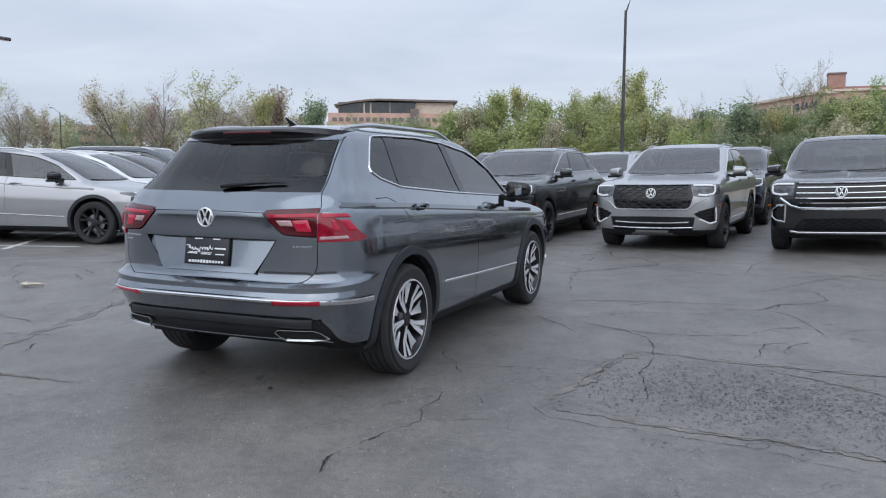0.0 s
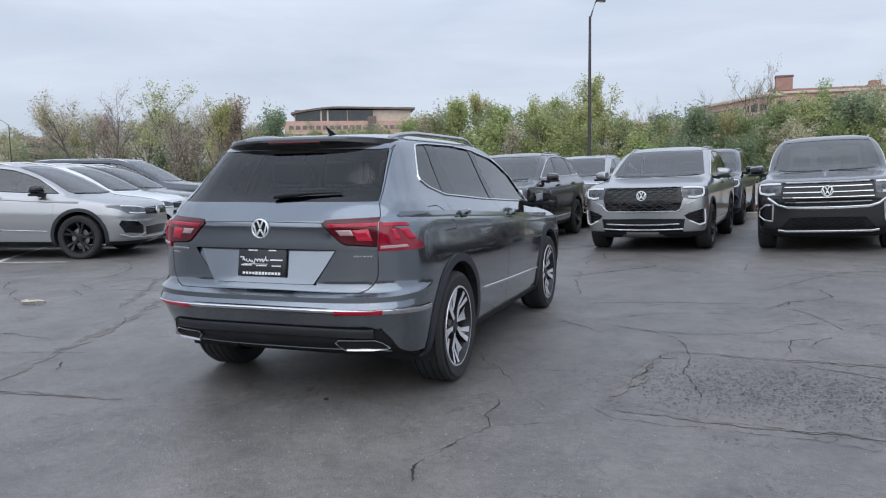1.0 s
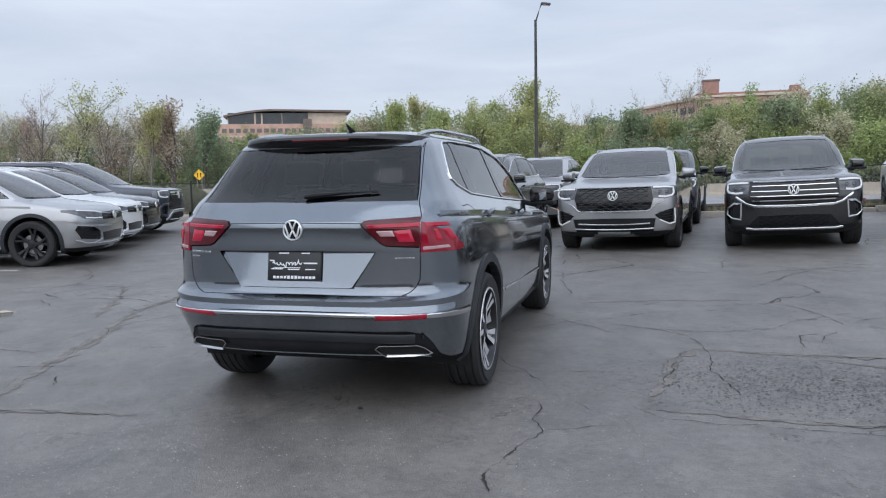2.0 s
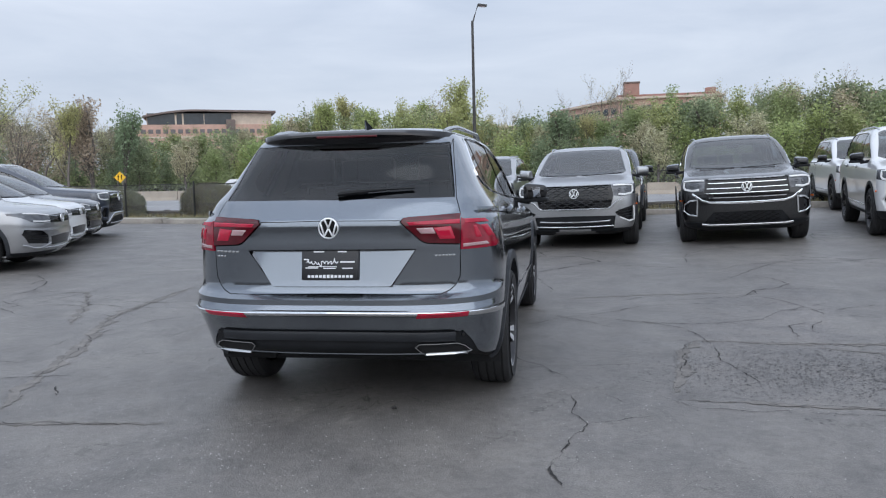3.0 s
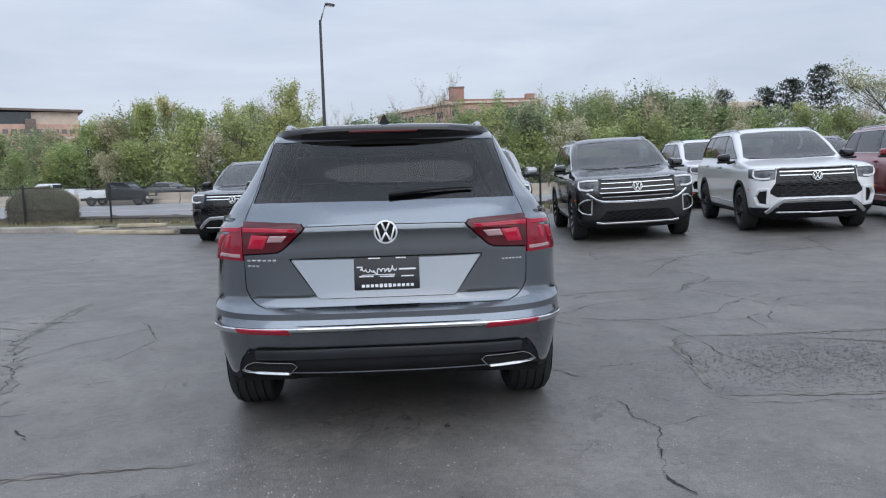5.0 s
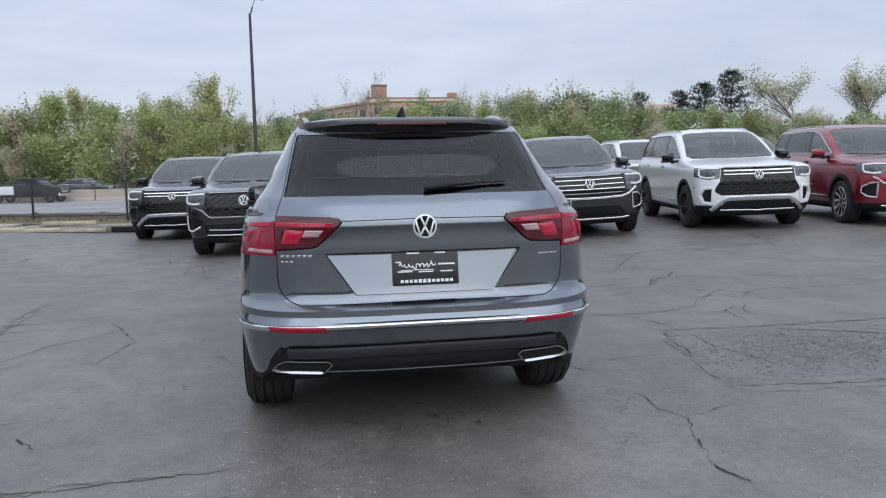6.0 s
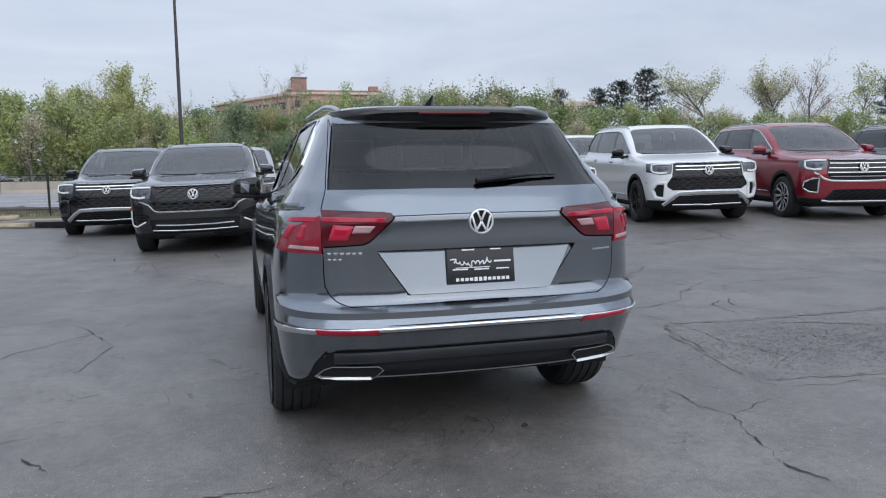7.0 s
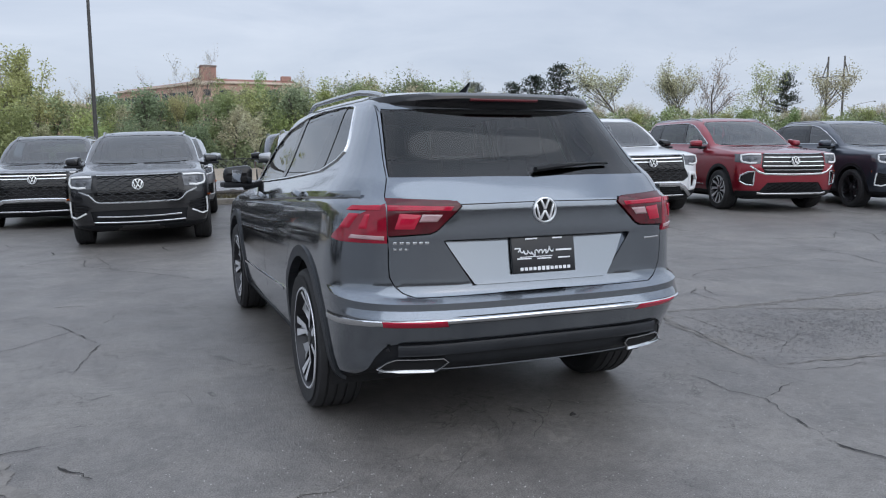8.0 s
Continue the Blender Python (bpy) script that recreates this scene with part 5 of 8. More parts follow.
def nose_regions(variant):
    def regions(bm, c):
        cut(bm, R_HEAD, "front", [(0.60, 1.052), (0.63, 0.87), (0.80, 0.85), (0.97, 0.90), (0.97, 1.045), (0.80, 1.055)], over={0, R_HOOD})
        if variant == "sport":
            cut(bm, R_GRILLE, "front", [(-0.1, 1.05), (0.595, 1.05), (0.63, 0.86), (0.58, 0.70), (0.53, 0.675), (-0.1, 0.675)], over={0, R_HOOD})
            cut(bm, R_LOWGRILLE, "front", [(-0.1, 0.555), (0.66, 0.545), (0.62, 0.33), (-0.1, 0.33)], over={0, R_SILL})
            cut(bm, R_FOG, "front", [(0.64, 0.60), (0.80, 0.665), (0.93, 0.70), (0.93, 0.46), (0.86, 0.455), (0.70, 0.54)], over={0})
        elif variant == "peak":
            cut(bm, R_GRILLE, "front", [(-0.1, 1.05), (0.595, 1.05), (0.62, 0.82), (0.72, 0.66), (0.60, 0.585), (-0.1, 0.585)], over={0, R_HOOD})
            cut(bm, R_LOWGRILLE, "front", [(-0.1, 0.50), (0.52, 0.49), (0.66, 0.34), (-0.1, 0.33)], over={0, R_SILL})
            cut(bm, R_FOG, "front", [(0.74, 0.70), (0.84, 0.69), (0.89, 0.60), (0.85, 0.49), (0.75, 0.47)], over={0})
            cut(bm, R_CLAD, "front", [(-0.1, 0.1), (0.99, 0.1), (0.99, 0.42), (-0.1, 0.42)], over={0, R_SILL})
        else:
            cut(bm, R_GRILLE, "front", [(-0.1, 1.05), (0.595, 1.05), (0.62, 0.83), (0.56, 0.70), (-0.1, 0.69)], over={0, R_HOOD})
            cut(bm, R_LOWGRILLE, "front", [(-0.1, 0.54), (0.50, 0.53), (0.64, 0.36), (-0.1, 0.35)], over={0, R_SILL})
            cut(bm, R_FOG, "front", [(0.73, 0.73), (0.83, 0.725), (0.92, 0.66), (0.93, 0.56), (0.86, 0.50), (0.74, 0.48)], over={0})
            cut(bm, R_CLAD, "front", [(-0.1, 0.1), (0.99, 0.1), (0.99, 0.38), (-0.1, 0.38)], over={0, R_SILL})
        cut(bm, R_GATE, "rear", [(-0.1, 0.70), (0.72, 0.70), (0.76, 1.0), (0.74, 1.2), (0.60, 1.64), (-0.1, 1.66)], over={0})
        top = c["roof"] - 0.13
        cut(bm, G_BACK, "rear", [(-0.1, 1.24), (0.70, 1.24), (0.60, top), (-0.1, top)], over={R_GATE})
        cut(bm, R_LAMPSIDE, "rear", [(0.45, 1.08), (0.97, 1.10), (0.97, 0.90), (0.50, 0.93)], over={0, R_GATE})
    return regions


GRILLEMESH = material("dark satin grille mesh", (0.04, 0.042, 0.046), 0.3, 0.3, vary=0.2, scale=8)


def nose_parts(variant):
    def parts(root, bm, skin, c, coat):
        gate = put("tailgate", panel(bm, {R_GATE}, skirt=0.03, gap=0.003), coat, root)
        put("rear_window", panel(bm, {G_BACK}, lift=-0.003, skirt=0), REARGLASS, gate)
        grille = put("grille", panel(bm, {R_GRILLE}, lift=-0.012, skirt=0.012), GLOSSBLK, root)
        put("lower_grille", panel(bm, {R_LOWGRILLE}, lift=-0.014, skirt=0.012), TRIM, root)
        for side in ("right", "left"):
            s = 1 if side == "right" else -1
            put("tail_lamp", panel(bm, {R_LAMPSIDE}, lift=0.004, skirt=0.03, sides=side), REDLENS, root)
            lamp = put("headlamp", panel(bm, {R_HEAD}, lift=0.002, skirt=0.03, gap=0.002, sides=side), HEADLAMP, root, "clear headlamp with white light line")
            fog = put("fog_recess", panel(bm, {R_FOG}, lift=-0.02, skirt=0.0, sides=side), GLOSSBLK, root)
            b2 = bmesh.new()
            strip(b2, skin.line("front", [(0.62, 1.028), (0.80, 1.03), (0.905, 1.02), (0.915, 0.94), (0.895, 0.90), (0.80, 0.880), (0.70, 0.89)], 0.03, 0.012), 0.03, 0.012, False, s)
            part("light_line", b2, WHITELINE, lamp)
            for x in (0.72, 0.82):
                b2 = bmesh.new()
                p, n = skin.at("front", x, 0.955, 0.002)
                m = Matrix.Translation((p.x * s, p.y, p.z)) @ Vector((n.x * s, n.y, n.z)).to_track_quat("Z", "Y").to_matrix().to_4x4()
                lathe(b2, [(0.0005, 0.010), (0.018, 0.007), (0.024, 0.0), (0.03, 0.003), (0.032, -0.004)], 16, "z", m)
                part("projector", b2, HEADLAMP, lamp)
            b2 = bmesh.new()
            if variant == "sport":
                strip(b2, skin.line("front", [(0.93, 0.69), (0.935, 0.56), (0.93, 0.47), (0.86, 0.45), (0.72, 0.52)], 0.03, 0.006), 0.022, 0.012, False, s)
            elif variant == "peak":
                strip(b2, skin.line("front", [(0.72, 0.72), (0.86, 0.71), (0.92, 0.60), (0.87, 0.46), (0.73, 0.44)], 0.03, 0.006, True), 0.055, 0.016, True, s)
            else:
                strip(b2, skin.line("front", [(0.73, 0.73), (0.83, 0.725), (0.92, 0.66), (0.93, 0.56), (0.86, 0.50), (0.74, 0.48)], 0.03, 0.004, True), 0.026, 0.014, True, s)
            part("fog_surround", b2, coat if variant == "peak" else (WHITELINE if variant == "sport" else CHROME), root)
            if variant == "sport":
                b2 = bmesh.new()
                for z in (0.515, 0.555, 0.60, 0.64):
                    strip(b2, skin.line("front", [(0.70 if z > 0.55 else 0.76, z), (0.92, z + 0.02)], 0.05, -0.006), 0.01, 0.01, False, s)
                part("fog_slats", b2, TRIM, fog)
            b2 = bmesh.new()
            p, n = skin.at("side", c["wb"] + 0.60, 0.72, 0.003)
            block(b2, (0.006, 0.09, 0.025), (p.x * s, p.y, p.z), (0, 0, -s * 35), 0.002)
            part("side_marker", b2, AMBER, root)
        if variant == "se":
            for z, x1 in ((0.985, 0.57), (0.905, 0.585), (0.83, 0.60), (0.76, 0.57)):
                b2 = bmesh.new()
                strip(b2, skin.line("front", [(-x1, z), (-0.3, z - 0.003), (0.001, z - 0.004), (0.3, z - 0.003), (x1, z)], 0.05, -0.004), 0.019, 0.016)
                part("grille_bar", b2, CHROME, grille)
            b2 = bmesh.new()
            mesh_bars(b2, skin, (0.48, 0.37, 0.53), 5, 0.008, -0.008, 0.012)
            part("grille_mesh", b2, GLOSSBLK, grille)
            b2 = bmesh.new()
            strip(b2, skin.line("front", [(-0.80, 0.83), (-0.66, 0.72), (-0.55, 0.685), (-0.25, 0.675), (0.001, 0.673), (0.25, 0.675), (0.55, 0.685), (0.66, 0.72), (0.80, 0.83)], 0.04, 0.004), 0.032, 0.016)
            part("grille_surround", b2, CHROME, grille)
            b2 = bmesh.new()
            strip(b2, skin.line("front", [(-0.66, 0.345), (-0.56, 0.335), (0.001, 0.333), (0.56, 0.335), (0.66, 0.345)], 0.05, 0.008), 0.04, 0.02)
            part("skid_bar", b2, SATIN, root)
            wide = 0.555
        else:
            b2 = bmesh.new()
            mesh_bars(b2, skin, (0.55, 0.69 if variant == "sport" else 0.61, 1.035 if variant == "sport" else 0.90), 8 if variant == "sport" else 6, 0.014, -0.005, 0.014)
            part("grille_mesh", b2, GRILLEMESH, grille)
            b2 = bmesh.new()
            mesh_bars(b2, skin, (0.5, 0.36, 0.48), 3, 0.010, -0.008)
            part("grille_mesh", b2, TRIM, grille)
            wide = 0.55
            if variant == "sport":
                b2 = bmesh.new()
                strip(b2, skin.line("front", [(-0.80, 0.83), (-0.66, 0.77), (-0.59, 0.69), (-0.54, 0.665), (-0.25, 0.66), (0.001, 0.658), (0.25, 0.66), (0.54, 0.665), (0.59, 0.69), (0.66, 0.77), (0.80, 0.83)], 0.04, 0.002), 0.022, 0.012)
                part("grille_surround", b2, SATIN, grille)
                for z, x1, th in ((0.455, 0.57, 0.022), (0.375, 0.62, 0.02)):
                    b2 = bmesh.new()
                    strip(b2, skin.line("front", [(-x1, z + 0.012), (-0.3, z), (0.001, z - 0.003), (0.3, z), (x1, z + 0.012)], 0.05, 0.004), th, 0.014)
                    part("skid_bar", b2, CHROME, root)
            else:
                for z in (0.995, 0.935):
                    b2 = bmesh.new()
                    strip(b2, skin.line("front", [(-0.56, z), (0.001, z - 0.004), (0.56, z)], 0.05, -0.002), 0.026, 0.018)
                    part("grille_bar", b2, CHROME, grille)
                b2 = bmesh.new()
                strip(b2, skin.line("front", [(-0.74, 0.345), (-0.60, 0.47), (-0.50, 0.535), (-0.2, 0.545), (0.001, 0.546), (0.2, 0.545), (0.50, 0.535), (0.60, 0.47), (0.74, 0.345)], 0.04, 0.012), 0.07, 0.03)
                strip(b2, skin.line("front", [(-0.6, 0.345), (0.001, 0.338), (0.6, 0.345)], 0.05, 0.012), 0.03, 0.02)
                part("bumper_guard", b2, SATIN, root, "satin silver bumper guard")
        b2 = bmesh.new()
        strip(b2, skin.line("front", [(-wide, 1.048), (-0.3, 1.045), (0.001, 1.043), (0.3, 1.045), (wide, 1.048)], 0.05, 0.002), 0.018, 0.012)
        part("light_bar", b2, SATIN, grille)
        emblem(root, skin.at("front", 0.001, 0.915, 0.022)[0], (0, 1, 0.08), 0.08)
        b2 = bmesh.new()
        strip(b2, skin.line("side", [(-0.9, 1.07), (0.5, 1.045), (1.8, 1.02), (2.7, 1.0)], 0.1, 0.0), 0.012, 0.002)
        part("crease_line", b2, coat, root)
    return parts


def park(template, coat, logo, turn, label, nose=3.9, group="cars in the parked rows"):
    """Sets a copy of a car with its nose badge at logo, heading turn degrees counter-clockwise from +y, on the ground, in its paint."""
    hx, hy = -math.sin(radians(turn)), math.cos(radians(turn))
    x, y = logo[0] - hx * nose, logo[1] - hy * nose
    za, zb = rise(x, y), rise(x + hx * 2.9, y + hy * 2.9)
    pitch = math.degrees(math.atan2(zb - za, 2.9))
    lx = (-hy, hx)
    zl, zr = rise(x + lx[0] * 0.8, y + lx[1] * 0.8), rise(x - lx[0] * 0.8, y - lx[1] * 0.8)
    roll = math.degrees(math.atan2(zl - zr, 1.6))
    ob = copy_thing(template, pose(x, y, za, pitch, roll, turn))
    old = template["coat"]
    for o in ob.children_recursive:
        if o.type == "MESH" and o.data.materials:
            for k, mt in enumerate(o.data.materials):
                if mt and mt.name == old and coat.name != old:
                    o.material_slots[k].link = "OBJECT"
                    o.material_slots[k].material = coat
    tagged(ob, label, "car", group)
    return ob


def template(name, c, coat, style):
    t = car(name, c, coat, style)
    t["coat"] = coat.name
    return t


def retire(t):
    """Removes a pattern once its copies stand."""
    for o in [*t.children_recursive, t]:
        bpy.data.objects.remove(o)


SE_STYLE = dict(regions=nose_regions("se"), parts=nose_parts("se"))
PEAK_STYLE = dict(regions=nose_regions("peak"), parts=nose_parts("peak"))
SPORT_STYLE = dict(regions=nose_regions("sport"), parts=nose_parts("sport"))

pattern = template("suv", dict(BIG, cladmat=TRIM), DARKP, SE_STYLE)
park(pattern, DARKP, (3.99, 7.78), 174, "dark grey-green SUV with four chrome grille bars, parked nose out")
park(pattern, REDP, (9.35, 6.75), 167, "dark red SUV with chrome grille bars, parked beside a white one")
park(pattern, DARKP, (10.9, 13.6), 168, "dark SUV in the second row, only roof and screen seen")
retire(pattern)
pattern = template("suv", dict(BIG, cladmat=TRIM, dlomat=GLOSSBLK, mirrormat=GLOSSBLK, spokes="double"), WHITEP, PEAK_STYLE)
park(pattern, WHITEP, (6.75, 7.36), 169, "white SUV with black mirrors and a silver bumper guard")
park(pattern, BLACKP, (-3.42, 12.0), 176, "black SUV with a silver bumper guard near the kerb")
park(pattern, WHITEP, (8.25, 14.0), 172, "white SUV with black mirrors in the second row")
park(pattern, SLATEP, (-9.5, 12.19), -70, "slate grey SUV at the end of the side row")
park(pattern, SLATEP, (1.95, 13.4), 174, "slate SUV in the second row behind a silver one")
retire(pattern)
pattern = template("suv", dict(SPORT, cladmat=TRIM), BLACKP, SPORT_STYLE)
park(pattern, BLACKP, (-1.63, 8.1), 176, "glossy black SUV with a black mesh grille")
park(pattern, SILVER, (1.33, 7.96), 174, "silver SUV with a black mesh grille, parked nose out")
park(pattern, SILVER, (-1.05, 13.2), 176, "silver SUV in the second row behind a black one")
park(pattern, SLATEP, (12.0, 6.1), 165, "slate blue SUV with a sloping roof, end of the row")
far_car = park(pattern, BLACKP, (-18.0, 66.0), -99.6, "black SUV driving beyond the median wall", group="vehicles on the highway")
far_car.matrix_basis = pose(-21.5, 67.0, -0.8, 0, 0, -99.6)
retire(pattern)
# the row across the lane
pattern = template("suv", dict(FAMILY, fine=0.68, spokes="star", mirrormat=GLOSSBLK, dlomat=GLOSSBLK, spin=40), SILVER, FAMILY_STYLE)
park(pattern, SILVER, (-6.74, 6.27), -72, "silver SUV with black wheels and mirrors, beside a white bay line", 3.75)
park(pattern, WHITEP, (-7.80, 8.29), -71, "white SUV parked between a silver and a black car", 3.75)
park(pattern, BLACKP, (-8.70, 10.17), -70, "black SUV parked beside a white one", 3.75)
retire(pattern)

# ---- kerb, verge, fence, highway ----
KERB_SLOPE = -0.05


def edge_y(x):
    """The line behind the kerb that fence and guard rail follow."""
    return 16.55 + KERB_SLOPE * x


def kerb_y(x):
    """The kerb stands further out on the near side of the storm drain."""
    return 15.2 - 0.2 * (x + 4.75) if x < -4.7 else edge_y(x)


concrete = material("weathered kerb concrete", (0.36, 0.33, 0.29), 0.85, vary=0.35, scale=1.5, bump=0.4, bump_scale=40)
grass_soil = material("dry verge grass and soil", (0.13, 0.125, 0.06), 0.95, vary=0.5, scale=1.2, bump=0.6, bump_scale=30)
# kerb stones, each about three metres
kerb = new("kerb")
tagged(kerb, "weathered tan concrete kerb along the lot's edge", "kerb", kind="structure")
kx = -58.75
krng = random.Random(5)
while kx < 70:
    length = 3.0
    bm = bmesh.new()
    y0, y1 = kerb_y(kx), kerb_y(kx + length)
    ang = math.degrees(math.atan2(y1 - y0, length))
    drop = krng.uniform(-0.012, 0.008)
    cx = kx + length / 2
    block(bm, (length - 0.015, 0.32, 0.30), (cx, kerb_y(cx) + 0.16, rise(cx, 16.5) + drop), (krng.uniform(-1.5, 1.5), 0, ang), 0.03, 2)
    part("kerb_stone", bm, concrete, kerb)
    kx += length
bm = bmesh.new()
block(bm, (0.34, 1.45, 0.30), (-4.78, 16.05, rise(-4.7, 16)), bevel=0.03)
part("kerb_stone", bm, concrete, kerb)
# the storm drain's mouth and slabs that have broken off the kerb
drain = new("storm_drain")
drain.matrix_basis = pose(-5.0, 15.12, rise(-5.0, 15.1), 0, 0, -11)
tagged(drain, "dark storm drain mouth in the tan kerb", "drain", kind="structure")
# the mouth is a solid black block, the hollow's shade in its colour
bm = bmesh.new()
block(bm, (0.9, 0.10, 0.11), (0, 0, 0.075), bevel=0.01)
part("drain_mouth", bm, DARK, drain)
bm = bmesh.new()
block(bm, (1.1, 0.42, 0.05), (0, 0.16, 0.165), bevel=0.012)
part("drain_cover", bm, concrete, drain)
tan_slab = material("broken tan kerb concrete", (0.46, 0.40, 0.29), 0.85, vary=0.3, scale=3, bump=0.4, bump_scale=60)
for sx, sy, sz, ln, turn, tip in ((-7.35, 15.42, 0.045, 1.5, -9, 2), (-6.35, 15.26, 0.05, 1.7, -13, -3), (-6.5, 15.62, 0.20, 1.3, -8, 1), (-7.9, 15.65, 0.05, 0.7, -20, 4)):
    bm = bmesh.new()
    block(bm, (ln, 0.17, 0.085), (0, 0, 0), (tip, 0, 0), 0.018, 2)
    for v in bm.verts:
        v.co += Vector((0.02, 0.015, 0.006)) * noise.noise(v.co * 4 + Vector((sx, 0, 0)))
    slab = part("kerb_slab", bm, tan_slab, None, "broken tan concrete slab lying by the kerb", m=pose(sx, sy, sz + rise(sx, sy), 0, 0, turn))
    tagged(slab, category="slab")
vx = sorted([*np.linspace(-60, 80, 57), -4.9, -4.6])
verts, faces = [], []
for i, x in enumerate(vx):
    for dy, dz in ((0.28, 0.13), (0.9, 0.11), (1.7, 0.06), (3.4, -0.28), (7.5, -0.95)):
        verts.append((x, (kerb_y(x) if dy < 0.5 else edge_y(x)) + dy, rise(x, 16.5) * (1 if dy < 2 else 0.8) + dz + 0.03 * noise.noise((x * 0.8, dy * 2, 0))))
for i in range(len(vx) - 1):
    for j in range(4):
        a = i * 5 + j
        faces.append((a, a + 5, a + 6, a + 1))
raw("verge", verts, faces, grass_soil, None, "dry grass verge behind the kerb", 60, "structure")

# verge grass blades
rg = random.Random(11)
verts, faces = [], []
for i in range(9000):
    x = rg.uniform(-26, 24)
    dy = rg.uniform(0.35, 1.9)
    y = edge_y(x) + dy
    z = rise(x, 16.5) * (1 if dy < 2 else 0.8) + 0.09
    a, h = rg.uniform(0, math.pi), rg.uniform(0.05, 0.16)
    k = len(verts)
    verts += [(x - 0.02 * math.cos(a), y - 0.02 * math.sin(a), z), (x + 0.02 * math.cos(a), y + 0.02 * math.sin(a), z), (x + rg.uniform(-0.05, 0.05), y + rg.uniform(-0.05, 0.05), z + h)]
    faces.append((k, k + 1, k + 2))
raw("grass", verts, faces, material("verge grass blades", (0.23, 0.20, 0.11), 0.8, vary=0.4, scale=2), None, "short dry grass tufts on the verge", 0, "stuff")

# chain-link fence
fence_steel = material("dark fence steel", (0.05, 0.05, 0.05), 0.55, 0.6, vary=0.3, scale=6)
wire_steel = material("galvanised fence wire", (0.30, 0.31, 0.32), 0.5, 0.7, vary=0.2, scale=6)
fence = new("fence")
tagged(fence, "low chain-link fence with dark posts behind the kerb", "fence", kind="structure")


def fence_y(x):
    return edge_y(x) + 1.15


def fence_z(x):
    return rise(x, 16.5) + 0.06


FENCE_H = 1.12
fx = -47.7
while fx < 48:
    bm = bmesh.new()
    lathe(bm, [(0.0005, FENCE_H + 0.06), (0.03, FENCE_H + 0.04), (0.032, FENCE_H), (0.03, FENCE_H - 0.02), (0.03, -0.05)], 10, "z", pose(fx, fence_y(fx), fence_z(fx)))
    part("fence_post", bm, fence_steel, fence)
    fx += 2.47
bm = bmesh.new()
tube(bm, [(x, fence_y(x) + 0.03, fence_z(x) + FENCE_H - 0.04) for x in np.linspace(-48, 48, 49)], 0.012, 6)
part("top_wire", bm, fence_steel, fence)
verts, faces = [], []
step = 0.085
for i in range(int(96 / step)):
    x = -48 + i * step
    for s in (1, -1):
        xa, xb = x, x + s * FENCE_H
        za, zb = fence_z(x), fence_z(x) + FENCE_H - 0.04
        k = len(verts)
        w = 0.0035
        verts += [(xa - w, fence_y(xa) + 0.035, za), (xa + w, fence_y(xa) + 0.035, za), (xb + w, fence_y(xb) + 0.035, zb), (xb - w, fence_y(xb) + 0.035, zb)]
        faces.append((k, k + 1, k + 2, k + 3))
raw("chain_link", verts, faces, wire_steel, fence, "", 0, "stuff")

# guard rail behind the fence
rail_steel = material("weathered guard rail steel", (0.12, 0.105, 0.095), 0.7, 0.3, vary=0.35, scale=3)
guard = new("guard_rail")
tagged(guard, "weathered steel guard rail along the highway", "guard rail", kind="structure")


def guard_y(x):
    return edge_y(x) + 2.35


bm = bmesh.new()
prof = [(-0.02, 0.0), (-0.045, 0.06), (-0.045, 0.10), (0.0, 0.15), (-0.045, 0.20), (-0.045, 0.24), (-0.02, 0.31)]
rows = []
for x in np.linspace(-60, 60, 61):
    rows.append([bm.verts.new((x, guard_y(x) + dy, rise(x, 16.5) * 0.8 + 0.06 + dz * 0.6)) for dy, dz in prof])
for p, q in zip(rows, rows[1:]):
    for j in range(6):
        bm.faces.new((p[j], q[j], q[j + 1], p[j + 1]))
part("rail_beam", bm, rail_steel, guard)
gx = -58.0
while gx < 58:
    bm = bmesh.new()
    block(bm, (0.14, 0.18, 0.5), (gx, guard_y(gx) + 0.11, rise(gx, 16.5) * 0.8 + 0.02), bevel=0.015)
    part("rail_post", bm, rail_steel, guard)
    gx += 1.9

# highway: worn lanes, pale lines, a tan median wall, the far carriageway
lane = material("pale highway asphalt", (0.30, 0.30, 0.305), 0.85, vary=0.2, scale=0.4, bump=0.2, bump_scale=50)


def road_y(x, d):
    return 24.0 + d - 0.17 * x


rx = [-900, -300, -120, *np.linspace(-80, 80, 33), 120, 300, 900]
verts, faces = [], []
for i, x in enumerate(rx):
    verts += [(x, road_y(max(-120, min(120, x)), 0), -0.8), (x, road_y(max(-120, min(120, x)), 58), -0.8)]
    if i:
        k = 2 * i
        faces.append((k - 2, k, k + 1, k - 1))
raw("road", verts, faces, lane, None, "pale grey multi-lane highway", 60, "structure")
for d, dash in ((2.5, 0), (6.2, 1), (9.9, 1), (13.6, 1), (17.3, 1), (21.0, 0), (31.5, 0), (37.5, 0), (41.2, 1), (45, 0)):
    verts, faces = [], []
    x = -120.0
    while x < 110:
        ln = 3.0 if dash else 12.0
        k = len(verts)
        verts += [(x, road_y(x, d), -0.794), (x + ln, road_y(x + ln, d), -0.794), (x + ln, road_y(x + ln, d + 0.16), -0.794), (x, road_y(x, d + 0.16), -0.794)]
        faces.append((k, k + 1, k + 2, k + 3))
        x += 12.0
    raw("lane_line", verts, faces, WHITELINE, None, "white highway lane line", 0, "structure")
tan_wall = material("tan median wall concrete", (0.42, 0.36, 0.29), 0.85, vary=0.18, scale=0.6, bump=0.3, bump_scale=30)
wall = new("median_wall")
tagged(wall, "low tan concrete median wall of the highway", "wall", kind="structure")
wx = -120.0
